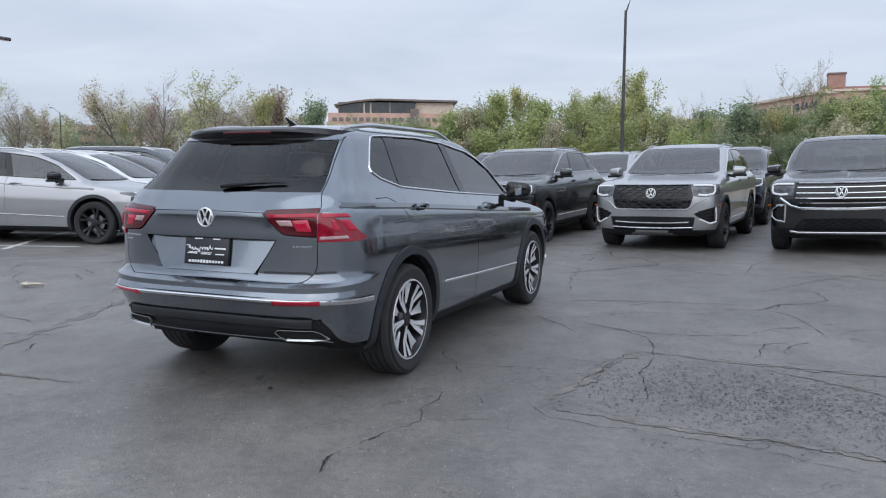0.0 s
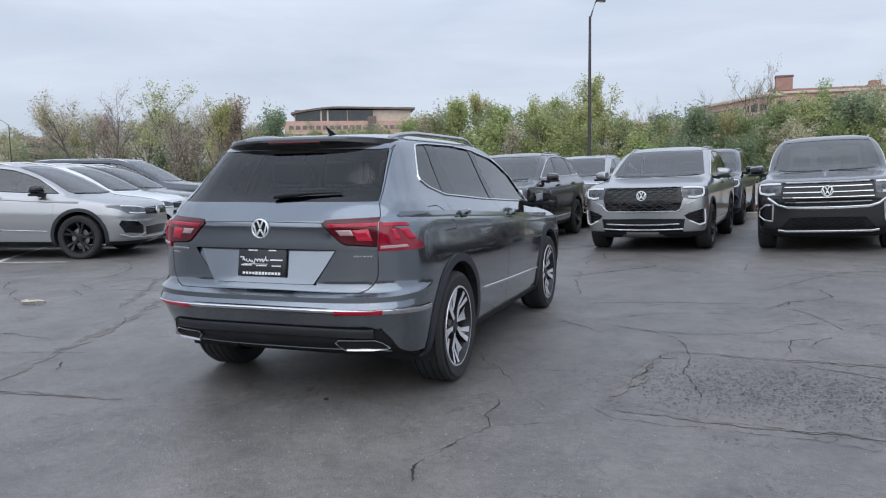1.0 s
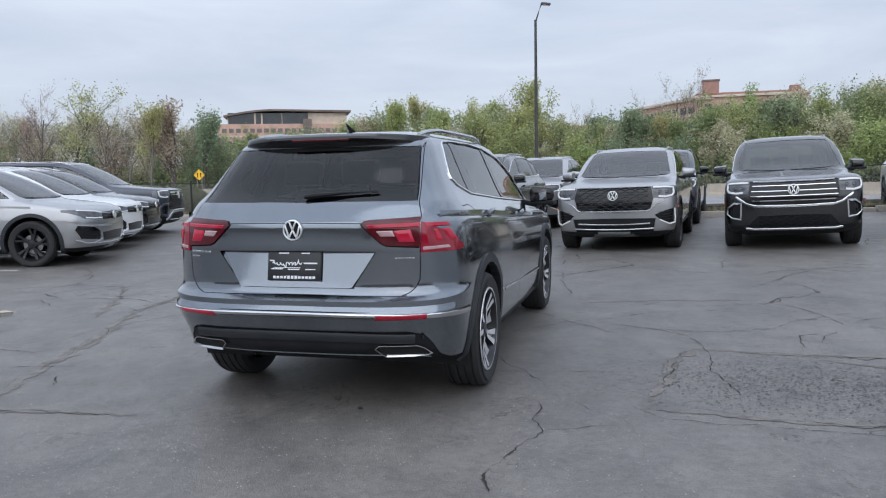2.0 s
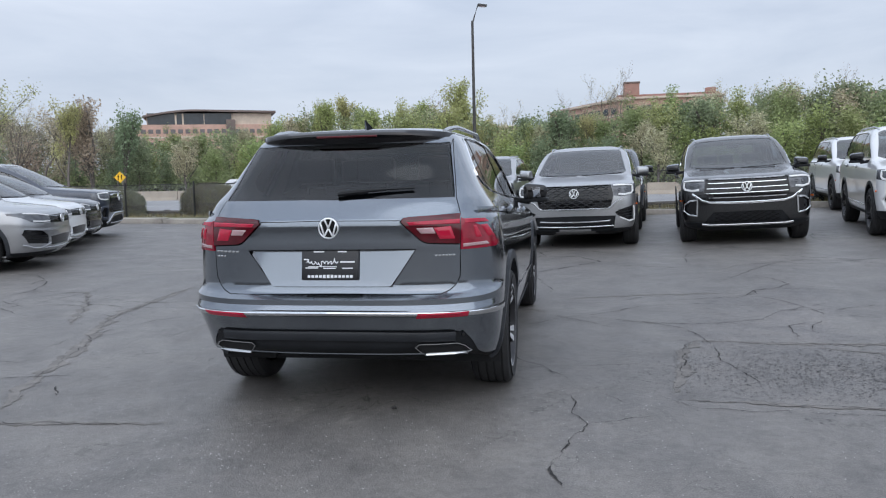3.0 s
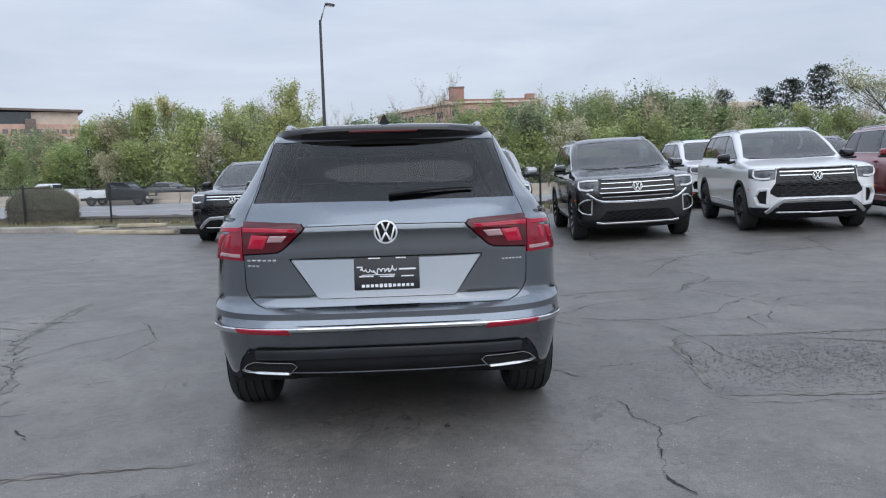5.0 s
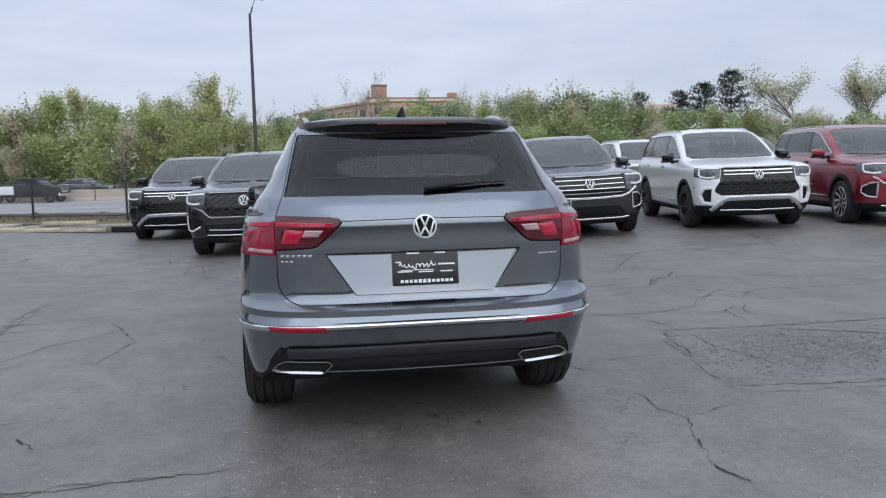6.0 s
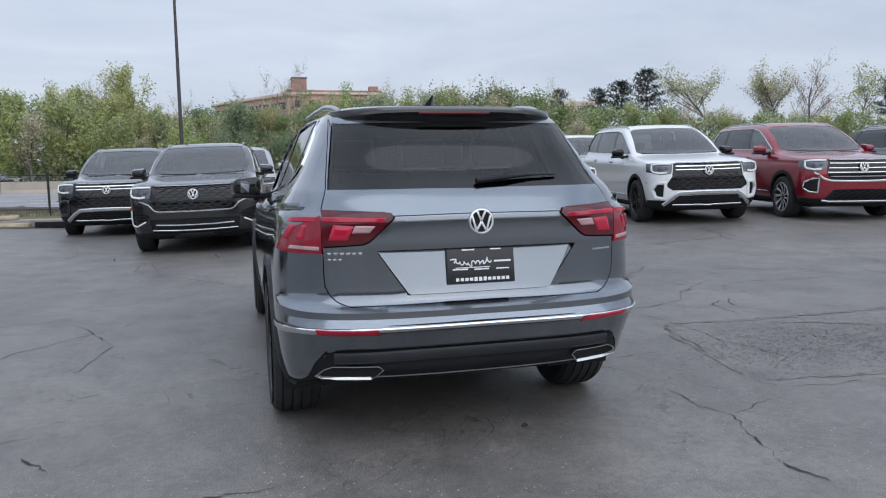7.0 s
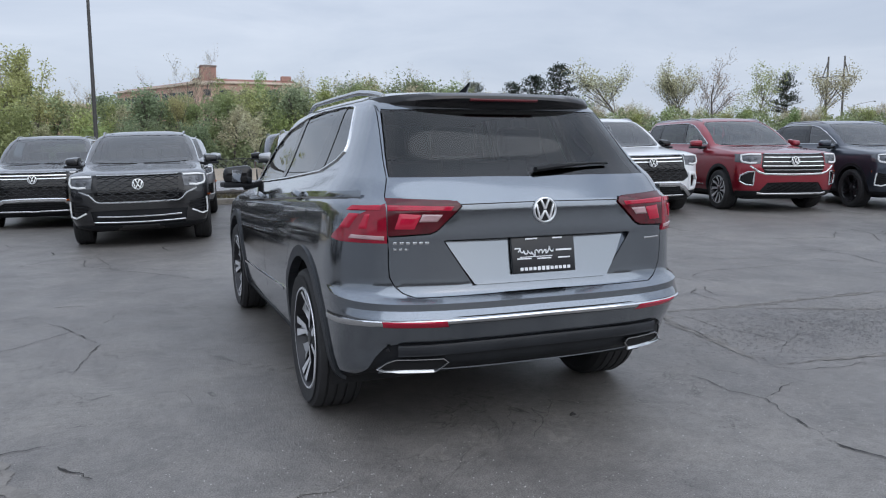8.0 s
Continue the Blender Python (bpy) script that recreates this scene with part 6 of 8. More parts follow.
while wx < 110:
    bm = bmesh.new()
    cx = wx + 3
    m = pose(cx, road_y(cx, 34), -0.82, 0, 0, math.degrees(math.atan(-0.17)))
    vs = prism(bm, [(-0.30, 0), (0.30, 0), (0.27, 0.10), (0.14, 0.32), (0.10, 0.92), (-0.10, 0.92), (-0.14, 0.32), (-0.27, 0.10)], 5.98, m @ pose(-2.99, 0, 0, 0, 0, -90))
    part("wall_block", bm, tan_wall, wall, smooth=0)
    wx += 6.0

# bank behind the far carriageway
bank = material("wooded bank soil", (0.05, 0.055, 0.025), 0.95, vary=0.5, scale=0.4, bump=0.6, bump_scale=8)
verts, faces = [], []
bx = list(np.linspace(-220, 220, 89))
for i, x in enumerate(bx):
    for d, z in ((57.5, -0.86), (60, -0.4), (66, 0.3), (80, 1.2), (110, 2.0), (160, 2.0)):
        verts.append((x, road_y(max(-90, min(90, x)), d), z + 0.25 * noise.noise((x * 0.15, d * 0.1, 2)) * (d > 58)))
for i in range(len(bx) - 1):
    for j in range(5):
        a = i * 6 + j
        faces.append((a, a + 6, a + 7, a + 1))
raw("bank", verts, faces, bank, None, "wooded bank behind the highway", 60, "structure")

# ---- lamp posts ----
pole_paint = material("dark bronze pole paint", (0.065, 0.062, 0.06), 0.45, 0.4, vary=0.25, scale=3)


def street_lamp(x, y, z, h, arm, turn, label):
    root = new("street_lamp")
    root.matrix_basis = pose(x, y, z, 0, 0, turn)
    bm = bmesh.new()
    lathe(bm, [(0.16, 0.0), (0.16, 0.25), (0.085, 0.28), (0.075, h * 0.5), (0.055, h), (0.0005, h + 0.02)], 14, "z")
    part("pole", bm, pole_paint, root)
    bm = bmesh.new()
    tube(bm, [(0, 0, h - 0.12), (arm * 0.35, 0, h + 0.22), (arm * 0.8, 0, h + 0.62), (arm, 0, h + 0.68)], [0.035, 0.03, 0.026, 0.024], 8)
    part("arm", bm, pole_paint, root)
    bm = bmesh.new()
    block(bm, (0.42, 0.2, 0.10), (arm + 0.16, 0, h + 0.68), (0, 6, 0), 0.035, 3)
    head = part("lamp_head", bm, pole_paint, root)
    bm = bmesh.new()
    block(bm, (0.30, 0.15, 0.02), (arm + 0.16, 0, h + 0.625), (0, 6, 0), 0.006)
    part("lens", bm, CLEARLENS, head)
    return tagged(root, label, "street lamp")


street_lamp(-3.05, 30.0, -0.8, 8.75, 0.30, 20, "dark bronze street lamp with a short arm beside the highway")
street_lamp(-21.7, 12.6, 0.0, 4.77, 1.6, 52, "dark lamp post with an arm at the lot's side")
street_lamp(-92, 78, 0.0, 8.6, 1.6, 180, "thin far street lamp with an arm, among trees")
street_lamp(103, 86, 0.0, 8.2, 5.5, 10, "far street lamp with a long curved arm")

# ---- merge sign ----
sign = new("road_sign")
sign.matrix_basis = pose(-53.6, 82.6, -0.8, 0, 0, 30)
SIGNY = material("yellow sign sheet", (0.85, 0.48, 0.02), 0.45, vary=0.08, scale=5)
bm = bmesh.new()
prism(bm, [(0, 1.7), (0.7, 2.4), (0, 3.1), (-0.7, 2.4)], 0.02)
part("sign_panel", bm, SIGNY, sign, smooth=0)
bm = bmesh.new()
for sx in (-0.2, 0.2):
    prism(bm, [(sx - 0.045, 2.1), (sx + 0.045, 2.1), (sx + 0.045, 2.48), (sx + 0.12, 2.48), (sx, 2.7), (sx - 0.12, 2.48), (sx - 0.045, 2.48)], -0.008)
part("arrow", bm, GLOSSBLK, sign, smooth=0)
for sx in (-0.18, 0.18):
    bm = bmesh.new()
    block(bm, (0.1, 0.06, 2.9), (sx * 1.6, 0.06, 1.4), bevel=0.01)
    part("sign_post", bm, material("sign post timber", (0.25, 0.22, 0.18), 0.8, vary=0.2), sign)
tagged(sign, "yellow diamond road sign with two black arrows", "road sign")

# ---- trees ----
bark = material("grey-brown bark", (0.15, 0.13, 0.115), 0.95, vary=0.35, scale=4, bump=0.5, bump_scale=30)


def leafmat(name, colour, vary=0.42):
    """Leaf colour that varies leaf by leaf and tree by tree."""
    m = bpy.data.materials.new(name)
    m.use_nodes = True
    nt = m.node_tree
    b = nt.nodes["Principled BSDF"]
    b.inputs["Roughness"].default_value = 0.6
    b.inputs["Specular IOR Level"].default_value = 0.25
    geo = nt.nodes.new("ShaderNodeNewGeometry")
    info = nt.nodes.new("ShaderNodeObjectInfo")
    tc = nt.nodes.new("ShaderNodeTexCoord")
    nz = nt.nodes.new("ShaderNodeTexNoise")
    nz.inputs["Scale"].default_value = 1.1
    nt.links.new(tc.outputs["Object"], nz.inputs["Vector"])
    add = nt.nodes.new("ShaderNodeMath")
    add.inputs[1].default_value = 0.0
    nt.links.new(geo.outputs["Random Per Island"], add.inputs[0])
    nt.links.new(nz.outputs[0], add.inputs[1])
    val = nt.nodes.new("ShaderNodeMapRange")
    val.inputs["From Min"].default_value, val.inputs["From Max"].default_value = 0.3, 1.6
    val.inputs["To Min"].default_value, val.inputs["To Max"].default_value = 1 - vary, 1 + vary
    nt.links.new(add.outputs[0], val.inputs[0])
    hue = nt.nodes.new("ShaderNodeMapRange")
    hue.inputs["To Min"].default_value, hue.inputs["To Max"].default_value = 0.475, 0.525
    nt.links.new(info.outputs["Random"], hue.inputs[0])
    hsv = nt.nodes.new("ShaderNodeHueSaturation")
    hsv.inputs["Color"].default_value = (*colour, 1)
    nt.links.new(hue.outputs[0], hsv.inputs["Hue"])
    nt.links.new(val.outputs[0], hsv.inputs["Value"])
    nt.links.new(hsv.outputs[0], b.inputs["Base Color"])
    trans = nt.nodes.new("ShaderNodeBsdfTranslucent")
    nt.links.new(hsv.outputs[0], trans.inputs[0])
    mix = nt.nodes.new("ShaderNodeMixShader")
    mix.inputs[0].default_value = 0.35
    nt.links.new(b.outputs[0], mix.inputs[1])
    nt.links.new(trans.outputs[0], mix.inputs[2])
    nt.links.new(mix.outputs[0], nt.nodes["Material Output"].inputs["Surface"])
    return m


LEAVES = {
    "green": leafmat("fresh green leaves", (0.29, 0.34, 0.155)),
    "fresh": leafmat("spring green leaves", (0.36, 0.41, 0.17)),
    "yellow": leafmat("yellow-green spring leaves", (0.445, 0.45, 0.21)),
    "dark": leafmat("dark green leaves", (0.25, 0.30, 0.18)),
    "olive": leafmat("olive budding leaves", (0.50, 0.47, 0.32)),
    "russet": leafmat("russet spring buds", (0.42, 0.33, 0.26)),
    "needle": leafmat("dark pine needles", (0.12, 0.145, 0.12)),
}


def limbs(rng, height, trunk_r, spread, order=3, fork=0.35, lean=0.25, count=7):
    """Branch lines of a tree: lists of (point, radius), and the twig ends where leaves sit."""
    lines, tips = [], []

    def grow(p, d, length, r, level):
        pts = [(p.copy(), r)]
        n = 5 if level else 7
        for i in range(n):
            d = (d + Vector((rng.gauss(0, 0.12), rng.gauss(0, 0.12), 0.05 if level else 0.0))).normalized()
            p = p + d * (length / n)
            r *= 0.84 if level else 0.88
            pts.append((p.copy(), r))
            if level >= 1:
                tips.append((p.copy(), level))
        lines.append(pts)
        if level < order:
            k = count if level == 0 else rng.randint(3, 4)
            for b in range(k):
                t = rng.uniform(fork if level == 0 else 0.25, 1.0)
                base, br = pts[int(t * n)]
                a = rng.uniform(0, 2 * math.pi) + b * 2.4
                out = Vector((math.cos(a), math.sin(a), 0))
                nd = (d * (1.0 - lean) + out * spread * rng.uniform(0.6, 1.1) + Vector((0, 0, 0.35))).normalized()
                grow(base, nd, length * rng.uniform(0.42, 0.62) * (0.75 + 0.25 * (1 - t) if level == 0 else 1), max(0.012, br * 0.62), level + 1)
        else:
            tips.append((p.copy(), level + 1))

    grow(Vector((0, 0, -0.3)), Vector((rng.gauss(0, 0.03), rng.gauss(0, 0.03), 1)), height * 0.8, trunk_r, 0)
    return lines, tips


def tree_pattern(kind, seed, height, leaf, per_tip, size, spread=0.75, trunk_r=0.16, order=2, fork=0.25, count=9, cloud=0.55):
    """A tree's two meshes: tapered trunk with limbs, and a crown of many small leaves."""
    rng = random.Random(seed)
    lines, tips = limbs(rng, height, trunk_r, spread, order, fork, 0.3, count)
    verts, faces = [], []
    for pts in lines:
        if per_tip > 4 and pts[0][1] < 0.03:
            continue
        base = len(verts)
        sides = 6 if pts[0][1] > 0.05 else 3
        for i, (p, r) in enumerate(pts):
            d = (pts[min(i + 1, len(pts) - 1)][0] - pts[max(i - 1, 0)][0]).normalized()
            s = d.cross(Vector((0.3, 0.9, 0.1))).normalized()
            u = s.cross(d)
            for j in range(sides):
                a = 2 * math.pi * j / sides
                verts.append(p + r * (math.cos(a) * s + math.sin(a) * u))
        for i in range(len(pts) - 1):
            for j in range(sides):
                faces.append((base + i * sides + j, base + i * sides + (j + 1) % sides, base + (i + 1) * sides + (j + 1) % sides, base + (i + 1) * sides + j))
    trunk = bpy.data.meshes.new("trunk")
    trunk.from_pydata(verts, [], faces)
    for p in trunk.polygons:
        p.use_smooth = True
    trunk.materials.append(bark)
    verts, faces = [], []
    for p, level in tips:
        if p.z < height * 0.12:
            continue
        for i in range(per_tip):
            c = Vector((rng.gauss(0, 1), rng.gauss(0, 1), rng.gauss(0, 0.75)))
            c = p + c * (cloud * min(1.0, 1.5 / max(0.01, c.length)))
            s = size * rng.uniform(0.5, 1.4)
            a = Vector((rng.gauss(0, 1), rng.gauss(0, 1), rng.gauss(0, 0.7))).normalized()
            b = a.cross(Vector((rng.gauss(0, 1), rng.gauss(0, 1), rng.gauss(0, 1)))).normalized()
            k = len(verts)
            verts += [c - a * s, c + b * s * 0.55, c + a * s, c - b * s * 0.55]
            faces.append((k, k + 1, k + 2, k + 3))
    crown = bpy.data.meshes.new("crown")
    crown.from_pydata(verts, [], faces)
    crown.materials.append(LEAVES[leaf])
    top = float(np.percentile([v.z for v in verts], 98.5)) if verts else height
    return trunk, crown, top


def pine_pattern(seed, height):
    """A sparse pine with flat tiers of needles."""
    rng = random.Random(seed)
    verts, faces, nv, nf = [], [], [], []
    for i in range(9):
        z, r = height * i / 8, 0.16 * (1 - i / 8.5)
        for j in range(6):
            verts.append((0.15 * math.sin(i) + r * math.cos(j * math.pi / 3), 0.1 * math.cos(i * 1.3) + r * math.sin(j * math.pi / 3), z - 0.2))
    for i in range(8):
        for j in range(6):
            faces.append((i * 6 + j, i * 6 + (j + 1) % 6, i * 6 + 6 + (j + 1) % 6, i * 6 + 6 + j))
    for tier in range(11):
        t = 0.52 + 0.48 * tier / 10
        reach = (1.25 - t) * height * 0.40 * rng.uniform(0.5, 1.2)
        for b in range(rng.randint(3, 5)):
            a = rng.uniform(0, 2 * math.pi)
            tip = Vector((math.cos(a) * reach, math.sin(a) * reach, height * t + 0.15 * reach))
            root = Vector((0, 0, height * t - 0.1))
            k = len(verts)
            for p, r in ((root, 0.05), (tip, 0.012)):
                verts += [p + Vector((0, 0, r)), p + Vector((r * math.sin(a), -r * math.cos(a), -r)), p + Vector((-r * math.sin(a), r * math.cos(a), -r))]
            for j in range(3):
                faces.append((k + j, k + (j + 1) % 3, k + 3 + (j + 1) % 3, k + 3 + j))
            for i in range(60):
                f = rng.uniform(0.3, 1.1)
                c = root.lerp(tip, f) + Vector((rng.gauss(0, 0.22), rng.gauss(0, 0.22), rng.gauss(0.10, 0.13)))
                d = Vector((rng.gauss(0, 1), rng.gauss(0, 1), rng.gauss(0, 0.4))).normalized() * 0.2
                e = d.cross(Vector((0, 0, 1))).normalized() * 0.07
                k = len(nv)
                nv += [c - d, c + e, c + d, c - e]
                nf.append((k, k + 1, k + 2, k + 3))
    trunk = bpy.data.meshes.new("trunk")
    trunk.from_pydata([tuple(v) for v in verts], [], faces)
    trunk.materials.append(bark)
    crown = bpy.data.meshes.new("crown")
    crown.from_pydata([tuple(v) for v in nv], [], nf)
    crown.materials.append(LEAVES["needle"])
    return trunk, crown, height


PATTERNS = {
    "green": [tree_pattern("green", 1, 7, "green", 4, 0.102, 0.6, order=3, cloud=0.36), tree_pattern("green", 2, 7, "green", 4, 0.102, 0.48, order=3, cloud=0.34), tree_pattern("green", 31, 7, "fresh", 4, 0.097, 0.5, order=3, cloud=0.36)],
    "yellow": [tree_pattern("yellow", 3, 7, "yellow", 4, 0.097, 0.65, order=3, cloud=0.36), tree_pattern("yellow", 4, 7, "yellow", 4, 0.097, 0.5, order=3, cloud=0.33), tree_pattern("yellow", 32, 7, "fresh", 4, 0.097, 0.55, order=3, cloud=0.34)],
    "dark": [tree_pattern("dark", 5, 7, "dark", 4, 0.102, 0.5, order=3, cloud=0.36)],
    "olive": [tree_pattern("olive", 6, 7, "olive", 4, 0.097, 0.55, order=3, cloud=0.32), tree_pattern("olive", 7, 7, "olive", 4, 0.106, 0.65, order=3, cloud=0.33)],
    "tall": [tree_pattern("tall", 8, 8, "yellow", 4, 0.106, 0.5, 0.11, 3, 0.2, 12, 0.3)],
    "bare": [tree_pattern("bare", 9, 8, "olive", 2, 0.050, 0.95, 0.10, 3, 0.25, 11, 0.22), tree_pattern("bare", 10, 8, "russet", 2, 0.050, 0.85, 0.10, 3, 0.3, 11, 0.22)],
    "russet": [tree_pattern("russet", 11, 7, "russet", 4, 0.097, 0.65, order=3, cloud=0.33)],
    "bud": [tree_pattern("bud", 14, 8, "yellow", 3, 0.075, 0.95, 0.11, 3, 0.3, 10, 0.3), tree_pattern("bud", 15, 8, "olive", 3, 0.075, 0.9, 0.11, 3, 0.3, 10, 0.3)],
    "thicket": [tree_pattern("thicket", 21, 6, "green", 10, 0.106, 0.7, 0.10, 2, 0.03, 14, 0.42), tree_pattern("thicket", 22, 6, "fresh", 10, 0.106, 0.6, 0.10, 2, 0.03, 14, 0.42), tree_pattern("thicket", 23, 6, "dark", 10, 0.106, 0.6, 0.10, 2, 0.03, 14, 0.42), tree_pattern("thicket", 27, 6, "fresh", 9, 0.102, 0.5, 0.10, 2, 0.03, 12, 0.38)],
    "scrub": [tree_pattern("scrub", 24, 6, "olive", 6, 0.106, 0.7, 0.12, 2, 0.03, 14, 0.48), tree_pattern("scrub", 25, 6, "russet", 4, 0.106, 0.7, 0.12, 2, 0.03, 14, 0.48), tree_pattern("scrub", 26, 6, "dark", 6, 0.106, 0.7, 0.12, 2, 0.03, 14, 0.48)],
    "pine": [pine_pattern(12, 8), pine_pattern(13, 8)],
}
TREE_LABELS = {
    "green": "fresh green leafy tree on the wooded bank", "yellow": "yellow-green spring tree on the wooded bank", "dark": "dark green dense tree on the wooded bank",
    "olive": "thin olive budding tree on the wooded bank", "tall": "tall narrow pale green tree above the others", "bare": "nearly bare tree with fine grey branches",
    "thicket": "low bushy green tree at the foot of the bank", "scrub": "low brown-green scrubby tree on the bank",
    "russet": "russet budding tree on the wooded bank", "bud": "open-crowned tree with sparse spring buds", "pine": "dark sparse pine above the tree line",
}
trng = random.Random(21)


def bank_z(x, y):
    d = y - road_y(max(-90, min(90, x)), 0)
    return float(np.interp(d, [57.5, 60, 66, 80, 110, 160], [-0.86, -0.4, 0.3, 1.2, 2.0, 2.0]))


def plant(kind, azimuth, elevation, dist, wide=1.0):
    """A tree seen from the lot at that azimuth (degrees from +y), its top at that elevation."""
    x, y = 0.6 + dist * math.sin(radians(azimuth)), -4.6 + dist * math.cos(radians(azimuth))
    zb = bank_z(x, y) - 0.1
    trunk, crown, top = trng.choice(PATTERNS[kind])
    k = (1.35 + dist * math.tan(radians(elevation)) - zb) / top
    root = new("tree")
    root.matrix_basis = pose(x, y, zb, 0, 0, trng.uniform(0, 360)) @ Matrix.Diagonal((k * wide, k * wide, k, 1))
    put("trunk", trunk, None, root)
    put("crown", crown, None, root)
    return tagged(root, TREE_LABELS[kind], "tree", "trees of the wooded bank")


SKY_AZ = [-62, -52, -47, -44, -42, -40, -37, -34.5, -31, -29, -22, -19.5, -17, -15.5, -12, -10, -8, -5, -3.5, -1.5, 1, 4, 7, 9, 12, 15, 18.5, 22, 25, 28, 31, 35, 40, 47, 55, 66]
SKY_EL = [3.2, 3.4, 3.3, 3.9, 4.2, 4.4, 4.2, 4.3, 3.4, 3.35, 3.35, 3.9, 4.6, 4.9, 4.8, 4.6, 4.2, 3.5, 3.3, 3.4, 3.7, 4.0, 4.1, 4.2, 4.5, 4.5, 4.6, 4.1, 3.9, 3.7, 3.3, 3.0, 2.9, 2.7, 2.7, 2.8]


def skyline(az):
    return float(np.interp(az, SKY_AZ, SKY_EL)) * (1.13 if -21 < az < 22 else (1.03 if az < -31 else 1.03))


# front ranks, dense, then a taller rank behind
az = -64.0
while az < 66:
    mix = ("yellow", "yellow", "green", "olive") if -20 < az < -6 else (("olive", "russet", "bud", "bud", "bare", "bare", "olive") if az < -31 else (("green", "green", "yellow", "dark", "olive") if az < 30 else ("olive", "bud", "green", "yellow")))
    reach = 98 / max(0.45, math.cos(radians(az)) + 0.17 * math.sin(radians(az)))
    low = 0.85 if az > 31 else 1.0
    kind = trng.choice(("thicket", "thicket", "thicket", "olive") if az < 31 else ("scrub", "scrub", "olive", "thicket")) if az > -31 else "scrub"
    plant(kind, az + trng.uniform(-0.4, 0.4), skyline(az) * trng.uniform(0.36, 0.72) * low, reach * trng.uniform(0.85, 0.93), trng.uniform(1.05, 1.35))
    plant(trng.choice(mix), az + 0.2 + trng.uniform(-0.4, 0.4), skyline(az + 0.2) * trng.uniform(0.78, 1.0), reach * trng.uniform(0.95, 1.0), trng.uniform(0.8, 1.1))
    plant(trng.choice(mix), az + 1.0 + trng.uniform(-0.4, 0.4), skyline(az + 1.0) * trng.uniform(0.84, 1.06), reach * trng.uniform(1.0, 1.1), trng.uniform(0.8, 1.1))
    az += 1.7 if abs(az) < 54 else 3.2
# trees that stand out against the sky
for kind, a, e, d, w in (("bare", -42.6, 5.6, 82, 0.9), ("bud", -40.0, 6.0, 80, 1.0), ("bud", -44.5, 4.7, 80, 0.9), ("olive", -19.6, 3.9, 70, 1.2), ("green", -20.6, 3.7, 70, 1.1), ("yellow", -21.5, 3.5, 70, 1.1), ("yellow", -18.2, 4.0, 70, 0.9), ("bare", -38.2, 4.9, 78, 0.8), ("russet", -33.6, 4.9, 74, 1.0), ("bud", -36.6, 4.7, 76, 0.9),
                         ("yellow", -35.0, 4.8, 72, 0.8), ("dark", -31.6, 4.2, 74, 0.7), ("bare", -50.5, 4.5, 80, 0.9), ("bud", -54, 4.9, 80, 1.0), ("bare", -9.3, 5.85, 70, 0.8), ("tall", -6.9, 6.2, 68, 0.8), ("bare", -4.7, 4.5, 72, 0.7), ("bare", 2.0, 6.1, 72, 0.75), ("bare", 3.4, 6.3, 74, 0.6), ("green", 7.2, 5.0, 70, 0.9),
                         ("bare", 0.2, 4.9, 76, 0.6), ("bud", 12.6, 5.1, 78, 0.7), ("bare", 15.2, 5.2, 78, 0.6), ("bare", 18.6, 5.6, 76, 0.8), ("bare", 21.4, 5.3, 80, 0.8), ("bud", 10.6, 4.9, 78, 0.7), ("pine", 25.7, 4.5, 84, 1.1), ("pine", 27.3, 4.9, 84, 1.1), ("pine", 29.1, 5.6, 86, 1.0), ("pine", 23.0, 4.5, 90, 0.9),
                         ("bud", 33.9, 5.6, 84, 1.1), ("bare", 31.4, 4.3, 92, 0.8), ("bud", 36.9, 4.9, 88, 0.8), ("bare", 39.0, 5.8, 84, 1.15), ("bud", 38.0, 5.5, 88, 0.8), ("bud", 42.9, 5.5, 86, 0.95), ("pine", 44.4, 4.6, 90, 0.9), ("bud", 45.9, 5.1, 88, 0.8), ("bud", 53, 4.8, 88, 1.0), ("bare", 58, 5.0, 90, 1.0)):
    plant(kind, a, e * 1.05, d * 1.52, w * (1.15 if kind in ("bare", "bud", "tall") else 1.0))

# the wood behind the single trees, too deep and dense to tell trees apart
LEAVES["wood"] = leafmat("mixed spring foliage", (0.285, 0.315, 0.165), 0.5)
LEAVES["brush"] = leafmat("grey-brown budding brush", (0.29, 0.28, 0.195), 0.5)
frng = random.Random(15)
for name, leaf, a0, a1, count, text in (("woods", "wood", -31.0, 66.0, 95000, "deep mixed green wood behind the bank's trees"), ("brush", "brush", -66.0, -30.0, 62000, "grey-brown budding brush between bare trees")):
    verts, faces = [], []
    for i in range(count):
        az = frng.uniform(a0, a1)
        reach = 98 / max(0.45, math.cos(radians(az)) + 0.17 * math.sin(radians(az))) * frng.uniform(0.95, 1.09)
        x, y = 0.6 + reach * math.sin(radians(az)), -4.6 + reach * math.cos(radians(az))
        edge = 0.82 + 0.26 * noise.noise((az * 0.55, reach * 0.03, 1.0)) + 0.12 * noise.noise((az * 2.3, reach * 0.1, 5.0))
        top = 1.35 + reach * math.tan(radians(skyline(az) * edge))
        zb = bank_z(x, y)
        c = Vector((x, y, zb + (top - zb) * frng.random() ** 0.75))
        a = Vector((frng.gauss(0, 1), frng.gauss(0, 1), frng.gauss(0, 0.8))).normalized() * frng.uniform(0.09, 0.25)
        b = a.cross(Vector((frng.gauss(0, 1), frng.gauss(0, 1), frng.gauss(0, 1)))).normalized() * a.length * 0.6
        k = len(verts)
        verts += [c - a, c + b, c + a, c - b]
        faces.append((k, k + 1, k + 2, k + 3))
    raw(name, verts, faces, LEAVES[leaf], None, text, 0, "stuff")

